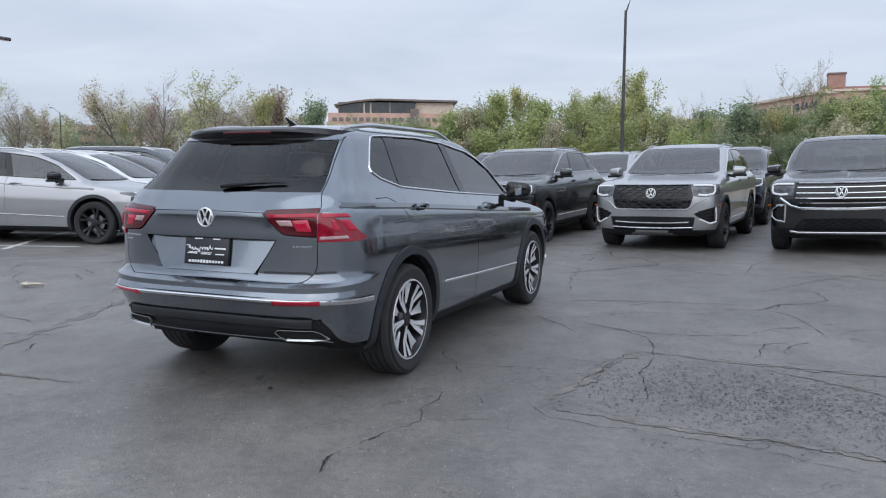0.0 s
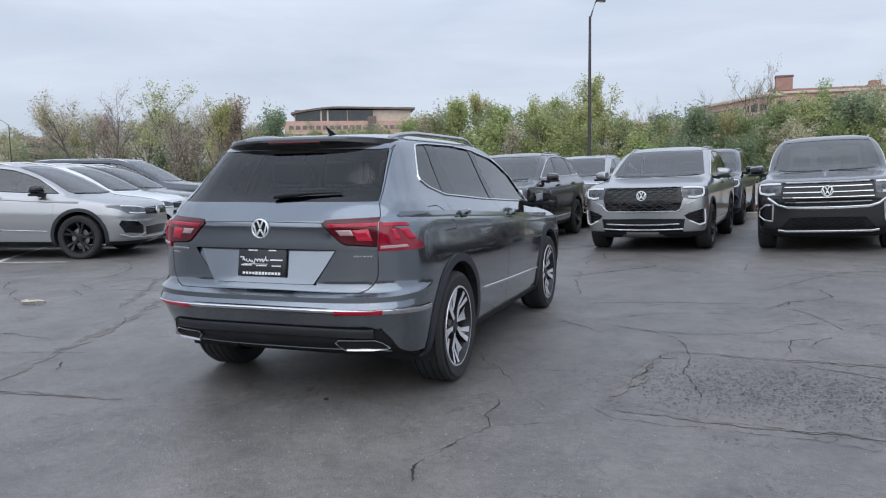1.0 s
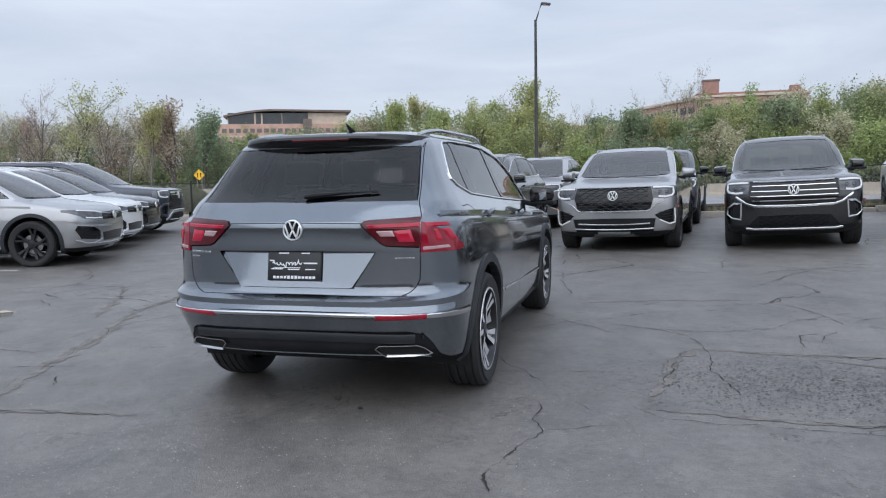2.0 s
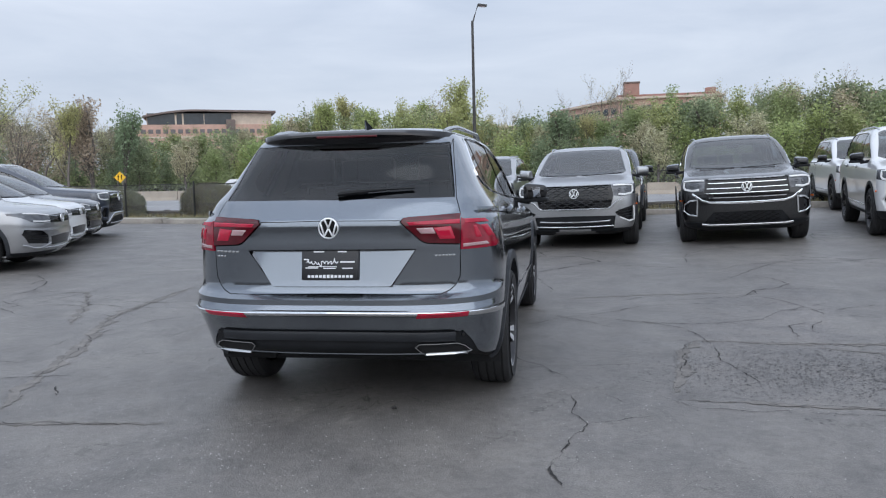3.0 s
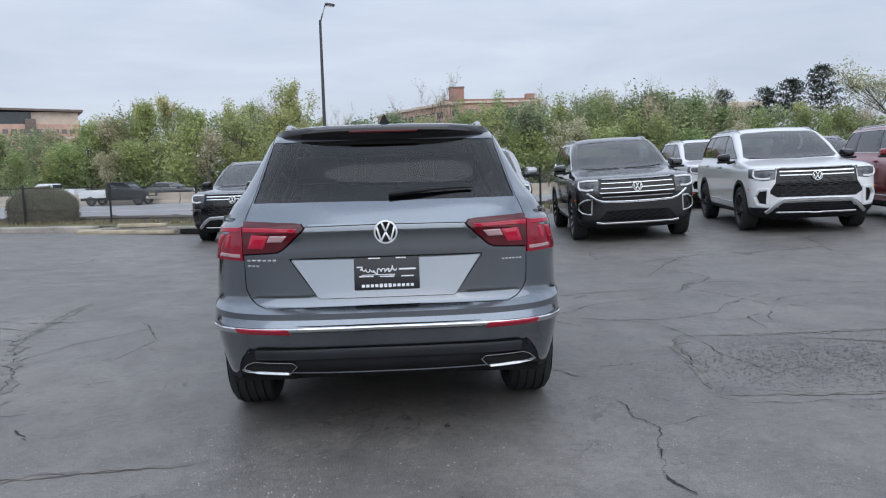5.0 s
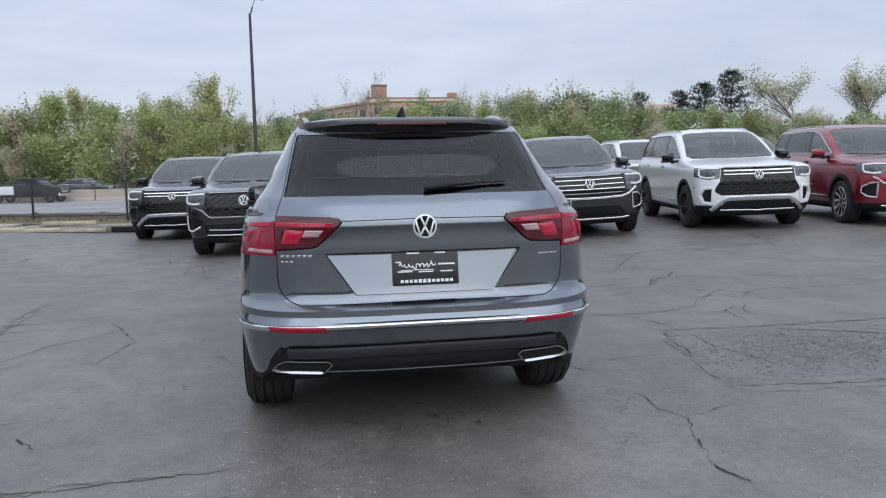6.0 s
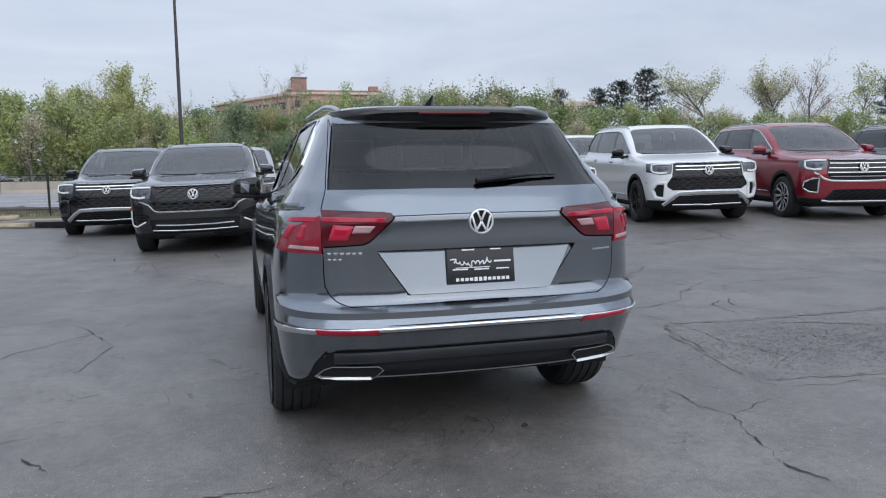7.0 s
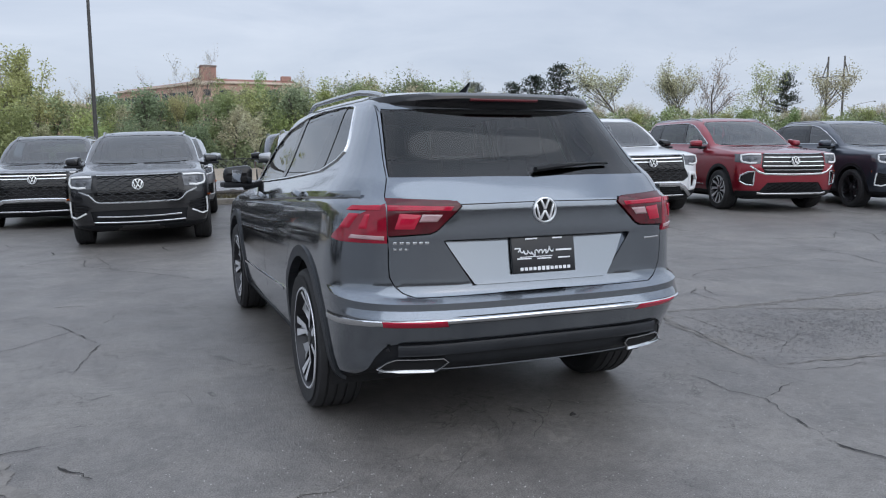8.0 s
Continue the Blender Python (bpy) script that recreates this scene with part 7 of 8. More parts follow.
# undergrowth that closes the bank's foot
urng = random.Random(8)
verts, faces = [], []
for i in range(75000):
    x = urng.uniform(-130, 130)
    d = urng.uniform(58.5, 74)
    y = road_y(max(-90, min(90, x)), d)
    h = 2.2 + 2.4 * noise.noise((x * 0.12, d * 0.2, 4)) + 0.9 * urng.random()
    c = Vector((x, y, bank_z(x, y) + max(0.05, h) * urng.random()))
    a = Vector((urng.gauss(0, 1), urng.gauss(0, 1), urng.gauss(0, 0.7))).normalized() * urng.uniform(0.12, 0.32)
    b = a.cross(Vector((urng.gauss(0, 1), urng.gauss(0, 1), urng.gauss(0, 1)))).normalized() * a.length * 0.6
    k = len(verts)
    verts += [c - a, c + b, c + a, c - b]
    faces.append((k, k + 1, k + 2, k + 3))
raw("undergrowth", verts, faces, LEAVES["wood"], None, "dense green undergrowth at the foot of the trees", 0, "stuff")


# ---- clipped bushes behind the kerb ----
def bush(x, y, z, rx, ry, h, seed, label):
    """A clipped dome: an inner twiggy body and a coat of tiny leaves, greener on top."""
    rng = random.Random(seed)
    root = new("bush")
    root.matrix_basis = pose(x, y, z)
    bm = bmesh.new()
    bmesh.ops.create_icosphere(bm, subdivisions=4, radius=1.0)
    for v in bm.verts:
        n = noise.noise(v.co * 3 + Vector((seed, 0, 0))) * 0.05
        p = v.co * (0.94 + n)
        q = abs(p.z) ** (0.92 if p.z > 0 else 0.6) * (1 if p.z > 0 else -1)
        v.co = Vector((p.x * rx, p.y * ry, max(0.0, h * 0.42 + q * h * 0.56)))
    part("bush_core", bm, material("brown twigs", (0.07, 0.055, 0.035), 0.95, vary=0.4, scale=9, bump=0.8, bump_scale=60), root)
    verts, faces = [], []
    for i in range(9000):
        d = Vector((rng.gauss(0, 1), rng.gauss(0, 1), rng.gauss(0, 1))).normalized()
        q = abs(d.z) ** (0.92 if d.z > 0 else 0.6) * (1 if d.z > 0 else -1)
        n = noise.noise(d * 3 + Vector((seed, 0, 0))) * 0.05
        k = rng.uniform(0.93, 1.015) + n
        c = Vector((d.x * rx * k, d.y * ry * k, max(0.02, h * 0.42 + q * h * 0.57 * k)))
        a = (d.cross(Vector((rng.gauss(0, 1), rng.gauss(0, 1), rng.gauss(0, 1)))).normalized() + d * 0.5) * 0.028
        b = a.cross(d).normalized() * 0.014
        m = len(verts)
        verts += [c - a, c + b, c + a, c - b]
        faces.append((m, m + 1, m + 2, m + 3))
    raw("leaves", verts, faces, LEAVES["bush"], root, "", 0)
    return tagged(root, label, "bush")


LEAVES["bush"] = leafmat("olive hedge leaves", (0.16, 0.165, 0.09), 0.5)
bush(-10.45, fence_y(-10.4) + 0.72, fence_z(-10) - 0.06, 1.05, 0.68, 1.2, 3, "round clipped olive bush behind the kerb")
bush(-13.9, fence_y(-13.9) + 0.72, fence_z(-13) - 0.06, 0.98, 0.68, 1.06, 4, "smaller round clipped bush behind the kerb")

# ---- buildings behind the trees ----
brick = material("pink-tan brickwork", (0.60, 0.39, 0.31), 0.85, vary=0.15, scale=0.6, bump=0.2, bump_scale=20)
stone_band = material("pale stone band", (0.66, 0.55, 0.45), 0.8, vary=0.12, scale=0.8)
dark_pane = material("dark office glass", (0.03, 0.04, 0.05), 0.1, vary=0.3, scale=0.5)
roof_grey = material("dark metal roof", (0.19, 0.145, 0.13), 0.6, 0.1, vary=0.2, scale=0.5)
brick_red = material("dark red brickwork", (0.40, 0.23, 0.185), 0.85, vary=0.15, scale=0.6)


# window colour lightened, so that it carries the haze of distance
haze_tinted_pane = material("hazy office window", (0.17, 0.15, 0.15), 0.3, vary=0.3, scale=0.5)


def far_frame(az, dist):
    x, y = 0.6 + dist * math.sin(radians(az)), -4.6 + dist * math.cos(radians(az))
    return pose(x, y, 0, 0, 0, -az)


def box_part(name, size, at, mat, parent, bevel=0.05, label=""):
    bm = bmesh.new()
    block(bm, size, at, bevel=bevel, segments=1)
    return part(name, bm, mat, parent, label, smooth=0)


def office():
    """A long brick office with a curved dark roof over a glazed top storey."""
    root = new("office_building")
    root.matrix_basis = far_frame(-26.2, 250) @ Matrix.Diagonal((1, 1, 1.115, 1))
    W, D = 39.0, 16.0
    walls = box_part("wall", (W, D, 15.2), (0, 0, 7.6), brick, root)
    for k, z in enumerate((3.2, 6.6, 10.0, 13.4)):
        box_part("stone_band", (W + 0.3, D + 0.3, 0.5), (0, 0, z - 1.6), stone_band, root)
        for i in range(18):
            x = -W / 2 + 2 + i * (W - 4) / 17
            if 5.5 < x < 9.0:
                continue
            win = box_part("window", (1.35, 0.2, 1.1), (x, -D / 2 - 0.02, z), haze_tinted_pane, walls, 0.02)
    box_part("stair_bay", (2.6, 1.2, 16.5), (7.2, -D / 2 - 0.3, 8.2), roof_grey, root)
    box_part("glazing", (24, D - 1, 3.0), (-4.5, 0.2, 16.7), dark_pane, root)
    for i in (0, 4, 5, 8, 12):
        box_part("mullion", (0.5 if i in (4, 5) else 0.2, 0.3, 3.0), (-16.4 + i * 2.0, -D / 2 + 0.55, 16.7), stone_band, root)
    box_part("upper_wall", (11.5, D - 1, 3.0), (13.5, 0.2, 16.7), stone_band, root)
    bm = bmesh.new()
    rows = []
    for i in range(25):
        t = i / 24
        x = -W / 2 + 2 + t * (W - 1.0)
        z = 17.0 + 1.6 * math.sin(min(1, t * 2.6) * math.pi / 2) - 0.6 * max(0, t - 0.4)
        rows.append([bm.verts.new(v) for v in ((x, -D / 2 - 1, z), (x, -D / 2 - 1, z + 0.5), (x, D / 2, z + 0.5), (x, D / 2, z))])
    for p, q in zip(rows, rows[1:]):
        for j in range(4):
            bm.faces.new((p[j], p[(j + 1) % 4], q[(j + 1) % 4], q[j]))
    bm.faces.new(rows[0])
    bm.faces.new(rows[-1][::-1])
    part("roof", bm, roof_grey, root)
    tagged(root, "pink brick office block with a curved dark roof, behind trees", "building")


def terraces():
    """A brick block whose long wing runs away behind the trees, with a red stair tower at the corner."""
    root = new("brick_building")
    root.matrix_basis = pose(11.95, 181, 0)
    red_tiles = material("red roof tiles", (0.27, 0.12, 0.085), 0.8, vary=0.2, scale=0.6)
    wing = box_part("wall", (40, 13, 16.6), (-20, 6.5, 8.3), brick, root)
    wing.matrix_basis = pose(0, 0, 0, 0, 0, -65)
    front = box_part("wall", (23, 13, 17.0), (11.5, 7.5, 8.5), brick, root)
    for host, x0, x1, h in ((wing, -40, 0, 16.6), (front, 0, 23, 17.0)):
        box_part("eave", (x1 - x0 + 1.4, 14.4, 0.5), ((x0 + x1) / 2, 6.5 if host is wing else 7.5, h + 0.2), stone_band, host)
        bm = bmesh.new()
        mid = 6.5 if host is wing else 7.5
        prism(bm, [(-7.0, h + 0.4), (7.0, h + 0.4), (3.0, h + 1.3), (-3.0, h + 1.3)], x1 - x0, pose(x0, mid, 0, 0, 0, -90))
        part("roof", bm, red_tiles, host, smooth=0)
        for z in (h - 2.2, h - 5.4, h - 8.6):
            n = int((x1 - x0) / 4)
            for i in range(n):
                cx = x0 + 2 + i * (x1 - x0 - 0.5) / n
                box_part("window", (2.6, 0.3, 1.5), (cx, (0.0 if host is wing else 1.0) - 0.02, z), dark_pane, host, 0.02)
            box_part("stone_band", (x1 - x0, 0.35, 0.4), ((x0 + x1) / 2, (0.0 if host is wing else 1.0) - 0.05, z - 1.2), stone_band, host, 0.02)
    tower = box_part("stair_tower", (3.4, 4, 5.0), (3.1, 4, 18.3), brick_red, root)
    box_part("tower_cap", (3.7, 4.3, 0.4), (3.1, 4, 20.9), roof_grey, tower)
    box_part("roof_unit", (2.2, 2, 1.2), (21, 4, 18.6), brick_red, root)
    tagged(root, "pink brick building with a red stair tower behind the trees", "building")


def parking_deck():
    root = new("parking_deck")
    root.matrix_basis = far_frame(20.6, 215)
    for k in range(4):
        box_part("deck", (38, 14, 1.2), (0, 0, 6.2 + k * 3.1), stone_band, root)
        # solid dark block in place of the open storey's shade
        box_part("deck_gap", (37, 13, 1.9), (0, 0.2, 7.7 + k * 3.1 - 3.1), dark_pane, root)
    box_part("stair_tower", (7, 5, 17.5), (-6, -6, 8.7), brick, root)
    for i in range(10):
        box_part("column", (0.7, 0.8, 15.5), (-18 + i * 4, -7.0, 7.75), stone_band, root, 0.02)
    tagged(root, "pale concrete parking deck with a brick stair tower", "building")


def low_block(az, dist, w, h, label):
    root = new("brick_building")
    root.matrix_basis = far_frame(az, dist)
    box_part("wall", (w, 10, h), (0, 0, h / 2), brick, root)
    box_part("parapet", (w + 0.5, 10.5, 0.5), (0, 0, h), stone_band, root)
    for z in (h - 2, h - 5):
        box_part("window_strip", (w - 2, 0.3, 1.2), (0, -5.02, z), dark_pane, root, 0.02)
    tagged(root, label, "building")


office()
terraces()
parking_deck()
low_block(-4.9, 190, 12, 11.5, "low orange brick building behind thin trees")
low_block(-46.5, 240, 22, 11.5, "low pale brick building far behind trees")

# ---- power line pylon ----
pylon = new("power_pole")
pylon.matrix_basis = far_frame(47.7, 240)
timber = material("grey pole timber", (0.16, 0.15, 0.14), 0.9, vary=0.25, scale=1)
for px in (-2.0, 2.0):
    bm = bmesh.new()
    lathe(bm, [(0.35, 0), (0.22, 26.5), (0.0005, 26.6)], 8, "z", pose(px, 0, 0))
    part("pole", bm, timber, pylon)
for pts in ([(-5.2, 0, 20.6), (-4, 0, 21), (4, 0, 21), (5.2, 0, 20.6)], [(-2, 0, 15), (2, 0, 20.5)], [(2, 0, 15), (-2, 0, 20.5)], [(-2, 0, 25.5), (-3.2, 0, 21)], [(2, 0, 25.5), (3.2, 0, 21)]):
    bm = bmesh.new()
    tube(bm, pts, 0.16, 6)
    part("crossarm", bm, timber, pylon)
tagged(pylon, "grey timber H-frame power pole far away", "power pole")

# ---- bay lines ----
def ground_strip(name, pts, width, mat, label, lift=0.004):
    bm = bmesh.new()
    rows = []
    pts = [Vector((p[0], p[1], 0)) for p in pts]
    for i, p in enumerate(pts):
        d = (pts[min(i + 1, len(pts) - 1)] - pts[max(i - 1, 0)]).normalized()
        s = Vector((-d.y, d.x, 0)) * width / 2
        rows.append([bm.verts.new((q.x, q.y, rise(q.x, q.y) + lift)) for q in (p + s, p - s)])
    for a, b in zip(rows, rows[1:]):
        bm.faces.new((a[0], a[1], b[1], b[0]))
    ob = part(name, bm, mat, None, label, smooth=0)
    return tagged(ob, kind="structure")


ROADPAINT = material("worn white bay paint", (0.62, 0.62, 0.60), 0.7, vary=0.25, scale=3)
hx, hy = math.cos(radians(18)), math.sin(radians(18))
for k in range(4):
    bx0, by0 = -7.55 - 0.8 * k + 0.25, 4.75 + 2.15 * k
    ground_strip("bay_line", [(bx0 - hx * s, by0 - hy * s) for s in (0.0, 2.0, 4.0, 5.2)], 0.1, ROADPAINT, "worn white parking bay line")
ground_strip("bay_line", [(-8.1, 4.0), (-8.9, 5.2), (-9.7, 6.6)], 0.1, ROADPAINT, "worn white parking bay line")


# ---- vehicles on the highway ----
def pickup(x, y, z, turn, paint_mat, bed_mat, label):
    """A crew-cab pickup truck: bonnet, cab with panes, open bed, four wheels."""
    root = new("pickup_truck")
    root.matrix_basis = pose(x, y, z, 0, 0, turn)
    bm = bmesh.new()
    outline = [(-0.05, 0.58), (3.30, 0.58), (3.42, 0.70), (3.42, 1.06), (3.30, 1.16), (2.25, 1.22), (1.55, 1.80), (1.35, 1.85), (0.25, 1.85), (0.08, 1.78), (-0.05, 1.25)]
    vs = prism(bm, outline, 1.9, pose(0.95, 0, 0, 0, 0, 90))
    for v in vs:
        if v.co.z > 1.3:
            v.co.x *= 0.84
    edges = [e for e in bm.edges]
    bmesh.ops.bevel(bm, geom=edges, offset=0.05, segments=2, affect="EDGES", profile=0.6)
    part("body", bm, paint_mat, root)
    bm = bmesh.new()
    for sx in (-0.93, 0.93):
        block(bm, (0.07, 2.25, 0.62), (sx, -1.2, 0.95), bevel=0.02)
    for yy in (-2.32, -0.08):
        block(bm, (1.86, 0.07, 0.62), (0, yy, 0.95), bevel=0.02)
    block(bm, (1.86, 2.25, 0.06), (0, -1.2, 0.68))
    part("cargo_bed", bm, bed_mat, root)
    for sx in (-1, 1):
        for yy, ln in ((1.45, 0.72), (0.58, 0.75)):
            bm = bmesh.new()
            block(bm, (0.02, ln, 0.40), (sx * 0.855, yy - 0.06, 1.52), (0, -sx * 13, 0), 0.005)
            part("window", bm, dark_pane, root)
        for yy in (2.65, -1.35):
            add_wheel(root, sx * 0.84, yy, 0.39, 0.26, 0.26, "double", 10)
        bm = bmesh.new()
        block(bm, (0.32, 0.06, 0.2), (sx * 0.72, 3.42, 0.95), bevel=0.02)
        part("headlamp", bm, HEADLAMP, root)
    for yy, a in ((1.93, 49), (-0.03, -12)):
        bm = bmesh.new()
        block(bm, (1.45, 0.02, 0.48), (0, yy, 1.5), (a, 0, 0), 0.005)
        part("windscreen", bm, dark_pane, root)
    bm = bmesh.new()
    block(bm, (1.0, 0.06, 0.34), (0, 3.42, 0.92), bevel=0.02)
    block(bm, (1.9, 0.16, 0.22), (0, 3.45, 0.58), bevel=0.04)
    part("grille", bm, CHROME, root)
    bm = bmesh.new()
    block(bm, (1.6, 5.4, 0.2), (0, 0.4, 0.52), bevel=0.04)
    part("chassis", bm, DARK, root)
    return tagged(root, label, "pickup truck")


pickup(-23.3, 60.3, -0.8, -99.6, material("dull black truck paint", (0.012, 0.013, 0.015), 0.5, spec=0.25, vary=0.2, scale=3), WHITEP, "black pickup truck with a white cargo bed, on the highway")
pickup(-33.4, 73.8, -0.8, 80.4, WHITEP, WHITEP, "white pickup truck beyond the median wall")

# ---- cracks, patched seams and litter on the asphalt ----
crack_black = material("open crack", (0.028, 0.026, 0.025), 1.0, vary=0.3, scale=20)
seam_pale = material("pale worn seam", (0.185, 0.173, 0.160), 0.85, vary=0.4, scale=6, bump=0.4, bump_scale=80)
patch_dark = material("porous dark asphalt", (0.088, 0.087, 0.087), 0.95, vary=0.55, scale=22, bump=0.8, bump_scale=70)
crng = random.Random(77)


def ragged(points, width, rough, step=0.025):
    """A ragged band along a few corner points: its edges wander, its width swells and closes."""
    verts, faces = [], []
    line = []
    for (x0, y0), (x1, y1) in zip(points, points[1:]):
        n = max(2, int(math.dist((x0, y0), (x1, y1)) / step))
        line += [(x0 + (x1 - x0) * i / n, y0 + (y1 - y0) * i / n) for i in range(n)]
    line.append(points[-1])
    seed = crng.uniform(0, 99)
    for i, (x, y) in enumerate(line):
        a = line[max(i - 1, 0)]
        b = line[min(i + 1, len(line) - 1)]
        d = Vector((b[0] - a[0], b[1] - a[1], 0)).normalized()
        s = Vector((-d.y, d.x, 0))
        wob = rough * (noise.noise((x * 5, y * 5, seed)) * 1.2 + noise.noise((x * 23, y * 23, seed)) * 0.6)
        end = min(1.0, 6 * min(i, len(line) - 1 - i) / len(line) + 0.1)
        wd = width * end * max(0.12, 0.75 + 1.1 * noise.noise((x * 9, y * 9, seed + 7)) + 0.5 * noise.noise((x * 40, y * 40, seed)))
        for k in (-0.5, 0.5):
            p = Vector((x, y, 0)) + s * (wob + k * wd)
            verts.append((p.x, p.y, rise(p.x, p.y) + LIFT[0]))
        if i:
            faces.append((2 * i - 2, 2 * i - 1, 2 * i + 1, 2 * i))
    return verts, faces


LIFT = [0.004]


def mark(name, points, width, rough, mat, label, lift=0.004):
    LIFT[0] = lift
    v, f = ragged(points, width, rough)
    return raw(name, v, f, mat, None, label, 0, "structure")


for pts, w in (([(1.27, -0.32), (1.30, -0.70), (1.36, -0.85), (1.28, -1.12), (1.18, -1.40)], 0.012), ([(1.36, -0.85), (1.45, -0.78), (1.73, -0.67)], 0.009),
               ([(1.78, -0.28), (1.99, -0.52), (2.31, -0.54), (2.96, -0.55), (3.6, -0.75)], 0.010), ([(1.13, 2.22), (1.5, 1.8), (1.62, 1.61)], 0.014), ([(0.96, 0.28), (1.19, 0.35), (1.72, 0.43)], 0.012),
               ([(1.84, 5.87), (2.34, 5.59), (2.68, 5.41)], 0.030), ([(1.81, 3.01), (2.01, 3.23)], 0.02), ([(0.6, 4.89), (1.67, 6.26), (1.37, 6.94), (0.23, 7.21)], 0.03), ([(3.0, 1.27), (3.02, 1.79), (3.22, 1.96)], 0.014),
               ([(3.19, 1.51), (3.19, 1.7), (3.35, 2.04)], 0.016), ([(2.86, 3.46), (3.24, 3.1), (3.41, 2.6), (3.49, 2.21)], 0.014), ([(1.24, -1.66), (1.20, -1.43)], 0.026), ([(-2.38, 3.36), (-2.14, 3.34)], 0.035),
               ([(-2.22, 7.39), (-1.97, 5.63), (-0.88, 4.12)], 0.018), ([(-3.15, 6.38), (-2.79, 7.03), (-2.22, 7.39)], 0.02), ([(5.73, 2.9), (5.85, 2.5)], 0.02), ([(1.48, -0.26), (1.57, -0.45)], 0.012),
               ([(-3.47, 3.07), (-3.17, 3.21)], 0.03), ([(-3.34, 2.04), (-3.12, 1.97)], 0.025), ([(2.95, 4.21), (3.55, 5.24), (3.97, 5.74)], 0.016), ([(-1.9, -0.6), (-2.05, -0.4)], 0.02), ([(4.6, -1.2), (4.9, -1.9), (4.7, -2.3)], 0.02),
               ([(6.2, 4.4), (7.4, 4.1), (8.0, 4.6)], 0.025), ([(4.2, 3.6), (5.0, 3.2), (5.6, 3.4)], 0.018), ([(-5.6, 4.6), (-4.6, 5.5), (-3.6, 5.4)], 0.02), ([(-6.5, 2.6), (-5.2, 2.9), (-4.4, 2.4)], 0.016), ([(8.5, 2.4), (9.7, 2.9), (11.0, 2.6)], 0.02)):
    mark("crack", pts, w * 0.55, 0.03, crack_black, "ragged dark crack in the asphalt", 0.0045)
# a web of thin wandering cracks over the lot
wrng = random.Random(31)
for i in range(95):
    x, y = wrng.uniform(-7, 11), wrng.uniform(-0.5, 10.5)
    if abs(x) < 1.1 and -1.2 < y < 4.0:
        continue
    a = wrng.choice((0.1, 1.5, 2.9, 0.5)) + wrng.gauss(0, 0.35)
    pts = [(x, y)]
    for k in range(wrng.randint(3, 7)):
        a += wrng.gauss(0, 0.5)
        step = wrng.uniform(0.2, 0.6)
        x, y = x + step * math.cos(a), y + step * math.sin(a)
        pts.append((x, y))
    mark("crack", pts, wrng.uniform(0.006, 0.013) * (0.8 + 0.09 * max(0, y)), 0.03, crack_black, "thin wandering crack in the asphalt", 0.0042)
for pts, w in (([(1.88, -0.21), (1.97, 0.10), (2.01, 0.44), (2.09, 0.86), (2.22, 1.20)], 0.10), ([(2.22, 1.20), (2.62, 1.16), (3.58, 1.14), (4.8, 1.2)], 0.07), ([(-2.04, -0.94), (-2.28, -0.44), (-2.64, 0.74), (-3.19, 2.0), (-3.33, 3.98)], 0.13),
               ([(-4.72, 3.38), (-4.5, 3.53), (-3.89, 2.64), (-3.34, 1.56)], 0.10), ([(1.05, 2.3), (0.2, 3.2)], 0.05), ([(2.86, 3.46), (2.0, 3.35), (1.2, 3.1)], 0.05), ([(1.9, -0.35), (2.5, -0.42), (3.4, -0.45), (4.6, -0.8)], 0.06), ([(3.05, 1.02), (4.0, 0.6), (5.2, 0.55)], 0.06),
               ([(-5.2, -1.2), (-3.6, -1.0), (-2.2, -1.15), (-0.9, -1.05)], 0.07)):
    mark("seam", pts, w * 0.95, 0.04, seam_pale, "pale worn seam in the asphalt", 0.003)
    if len(pts) > 3:
        mark("crack", pts[1:], 0.007, 0.05, crack_black, "dark crack along a pale worn seam", 0.0046)
# porous patch with frayed edges
verts, faces = [], []
for i in range(6500):
    x, y = 3.35 + crng.gauss(0, 0.85), 0.35 + crng.gauss(0, 0.36)
    r, a = crng.uniform(0.002, 0.010), crng.uniform(0, 6.28)
    k = len(verts)
    for j in range(5):
        q = a + j * 1.2566
        rr = r * crng.uniform(0.6, 1.2)
        px, py = x + rr * math.cos(q), y + rr * math.sin(q) * 0.7
        verts.append((px, py, rise(px, py) + 0.0035 + 0.0004 * (i % 4)))
    faces.append(tuple(range(k, k + 5)))
raw("asphalt_pitting", verts, faces, patch_dark, None, "dark pitted area in the asphalt", 0, "stuff")
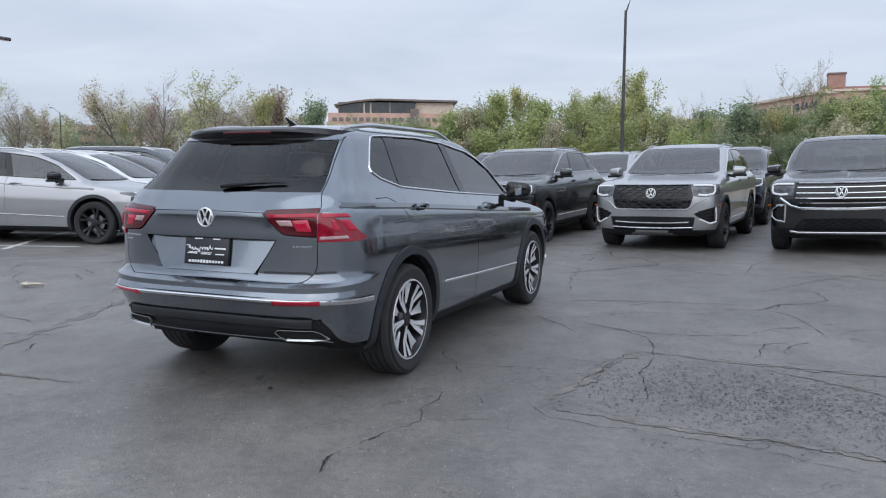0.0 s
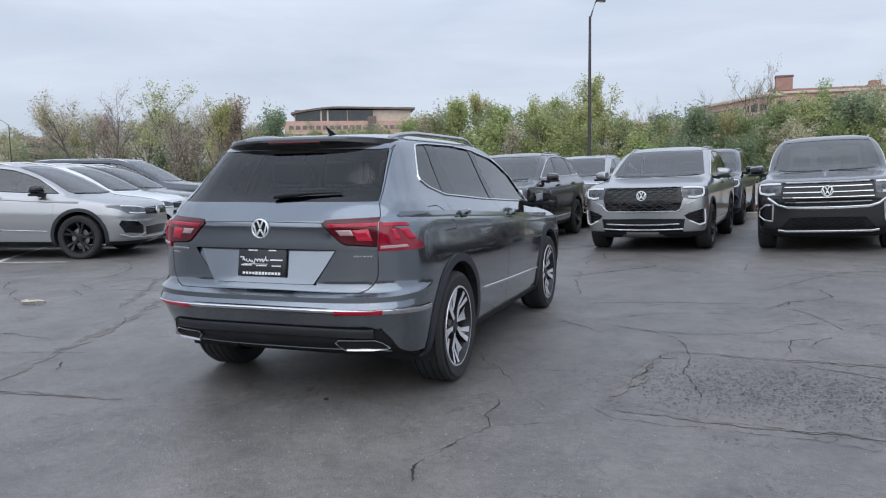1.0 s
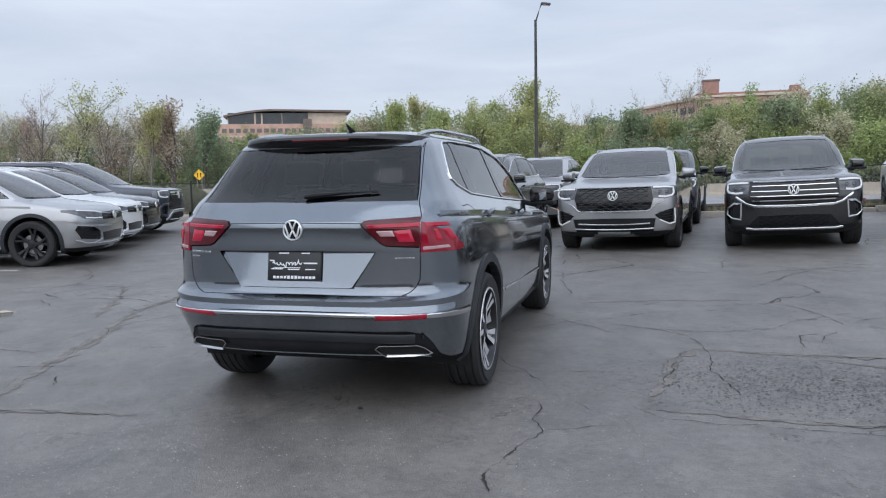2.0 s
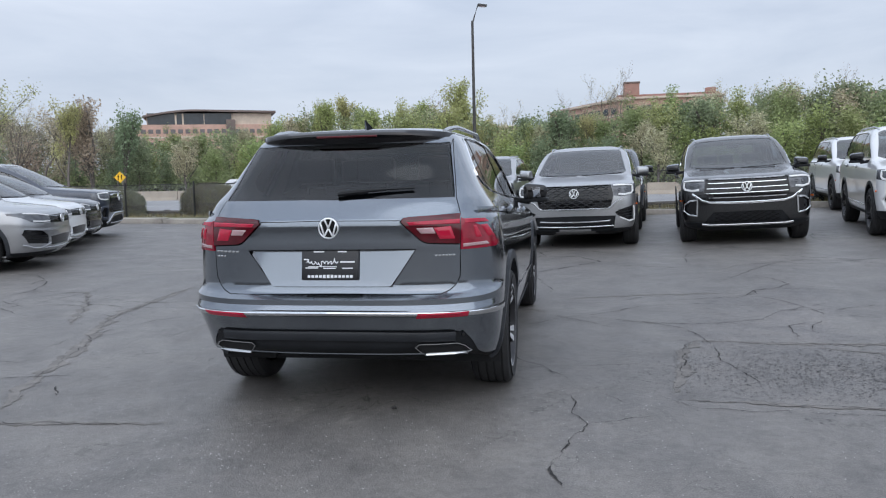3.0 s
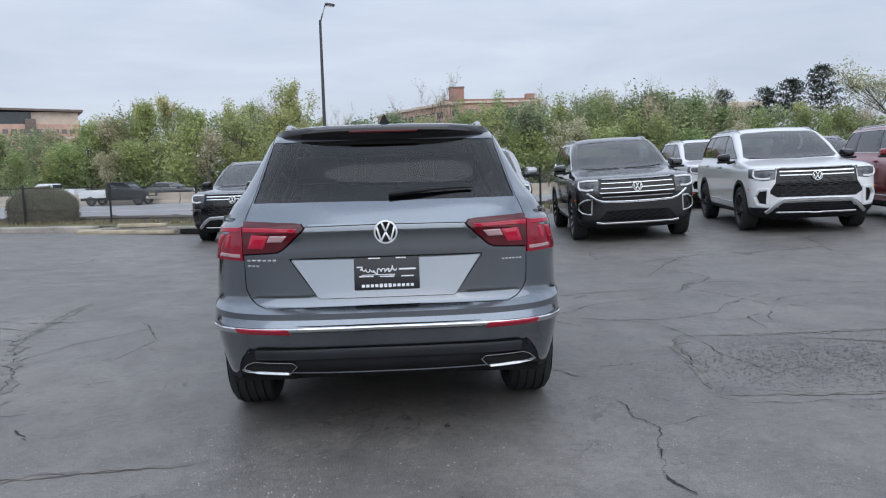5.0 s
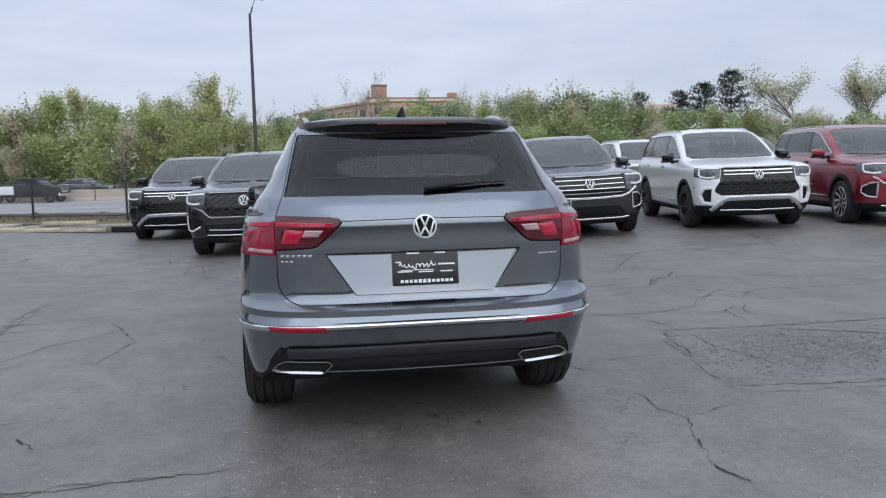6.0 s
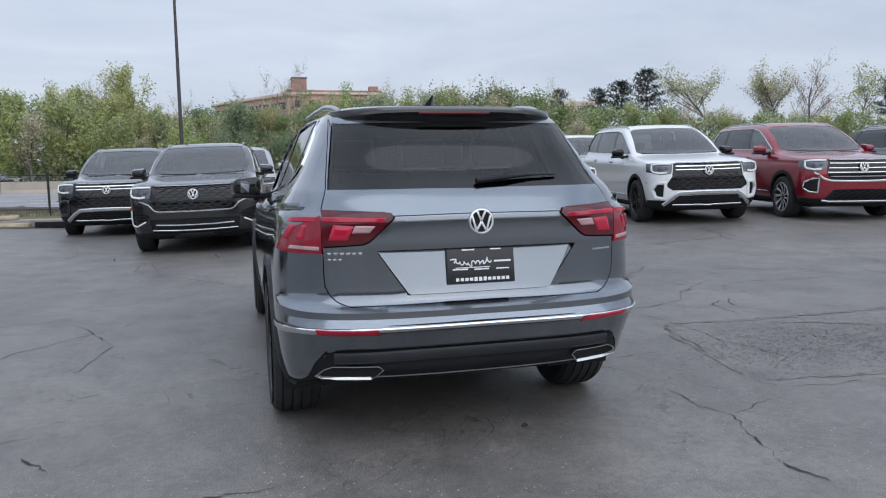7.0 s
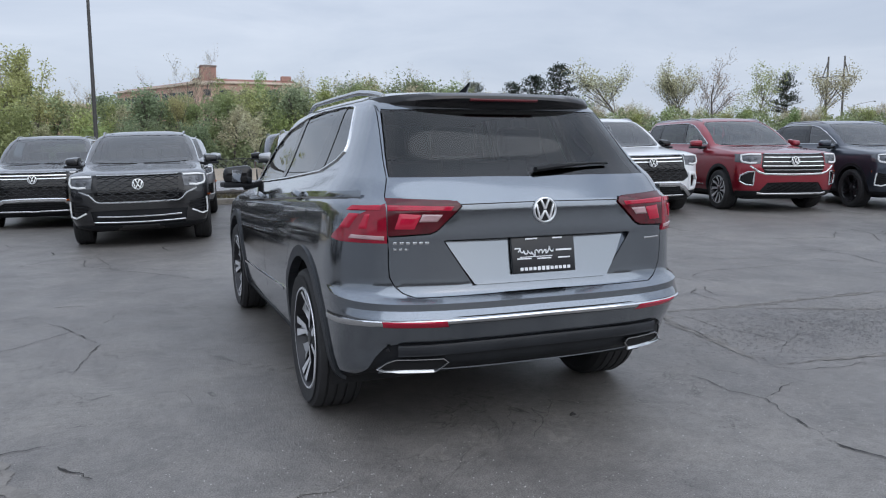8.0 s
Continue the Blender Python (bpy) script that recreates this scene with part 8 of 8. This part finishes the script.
# scattered pale grit
verts, faces = [], []
for i in range(1400):
    cx, cy, sp = crng.choice(((-1.0, -1.9, 0.35), (-0.6, -1.4, 0.4), (-1.6, -1.2, 0.5), (0.4, -1.9, 0.5), (2.6, -1.4, 0.8), (-2.6, -0.6, 0.9), (1.3, -0.9, 0.5)))
    x, y = crng.gauss(cx, sp), crng.gauss(cy, sp)
    r = crng.uniform(0.0015, 0.0042)
    z = rise(x, y)
    k = len(verts)
    verts += [(x - r, y, z), (x, y - r, z), (x + r, y, z), (x, y + r, z), (x, y, z + r * 1.2)]
    faces += [(k, k + 1, k + 4), (k + 1, k + 2, k + 4), (k + 2, k + 3, k + 4), (k + 3, k, k + 4)]
raw("grit", verts, faces, material("pale grit", (0.42, 0.41, 0.39), 0.9, vary=0.3, scale=30), None, "scattered pale grit on the asphalt", 0, "stuff")
# a dry curled leaf and a dark twig
bm = bmesh.new()
for lx, ly, turn in ((0, 0, 10), (0.07, 0.05, 60), (-0.08, 0.03, -30)):
    m = pose(-4.45 + lx, 1.47 + ly, 0.012, 8, 5, turn)
    rows = []
    for i in range(7):
        t = i / 6
        wd = 0.035 * math.sin(math.pi * t) ** 0.7 + 0.002
        rows.append([bm.verts.new(m @ Vector((-0.08 + 0.16 * t, s * wd, 0.02 * abs(s) + 0.012 * math.sin(3 * t)))) for s in (-1, 0, 1)])
    for p, q in zip(rows, rows[1:]):
        for j in range(2):
            bm.faces.new((p[j], q[j], q[j + 1], p[j + 1]))
leaf = part("dry_leaf", bm, material("dry pale leaf", (0.55, 0.50, 0.40), 0.8, vary=0.3, scale=20), None, "pale dry curled leaf lying on the asphalt")
tagged(leaf, category="leaf")
bm = bmesh.new()
tube(bm, [(0.27, -0.68, 0.006), (0.285, -0.675, 0.012), (0.30, -0.68, 0.007)], [0.005, 0.008, 0.004], 6)
tagged(part("dark_pebble", bm, crack_black, None, "small dark scrap lying on the asphalt"), category="scrap")

# ---- added behind the camera, unseen: a plain wall that darkens low reflections ----
bm = bmesh.new()
block(bm, (120, 6, 5.0), (0, -48, 2.5), bevel=0.05)
tagged(part("wall_south", bm, material("plain brown wall", (0.16, 0.14, 0.12), 0.85, vary=0.2, scale=0.5), None, "unseen added wall that darkens reflections", smooth=0), kind="structure")
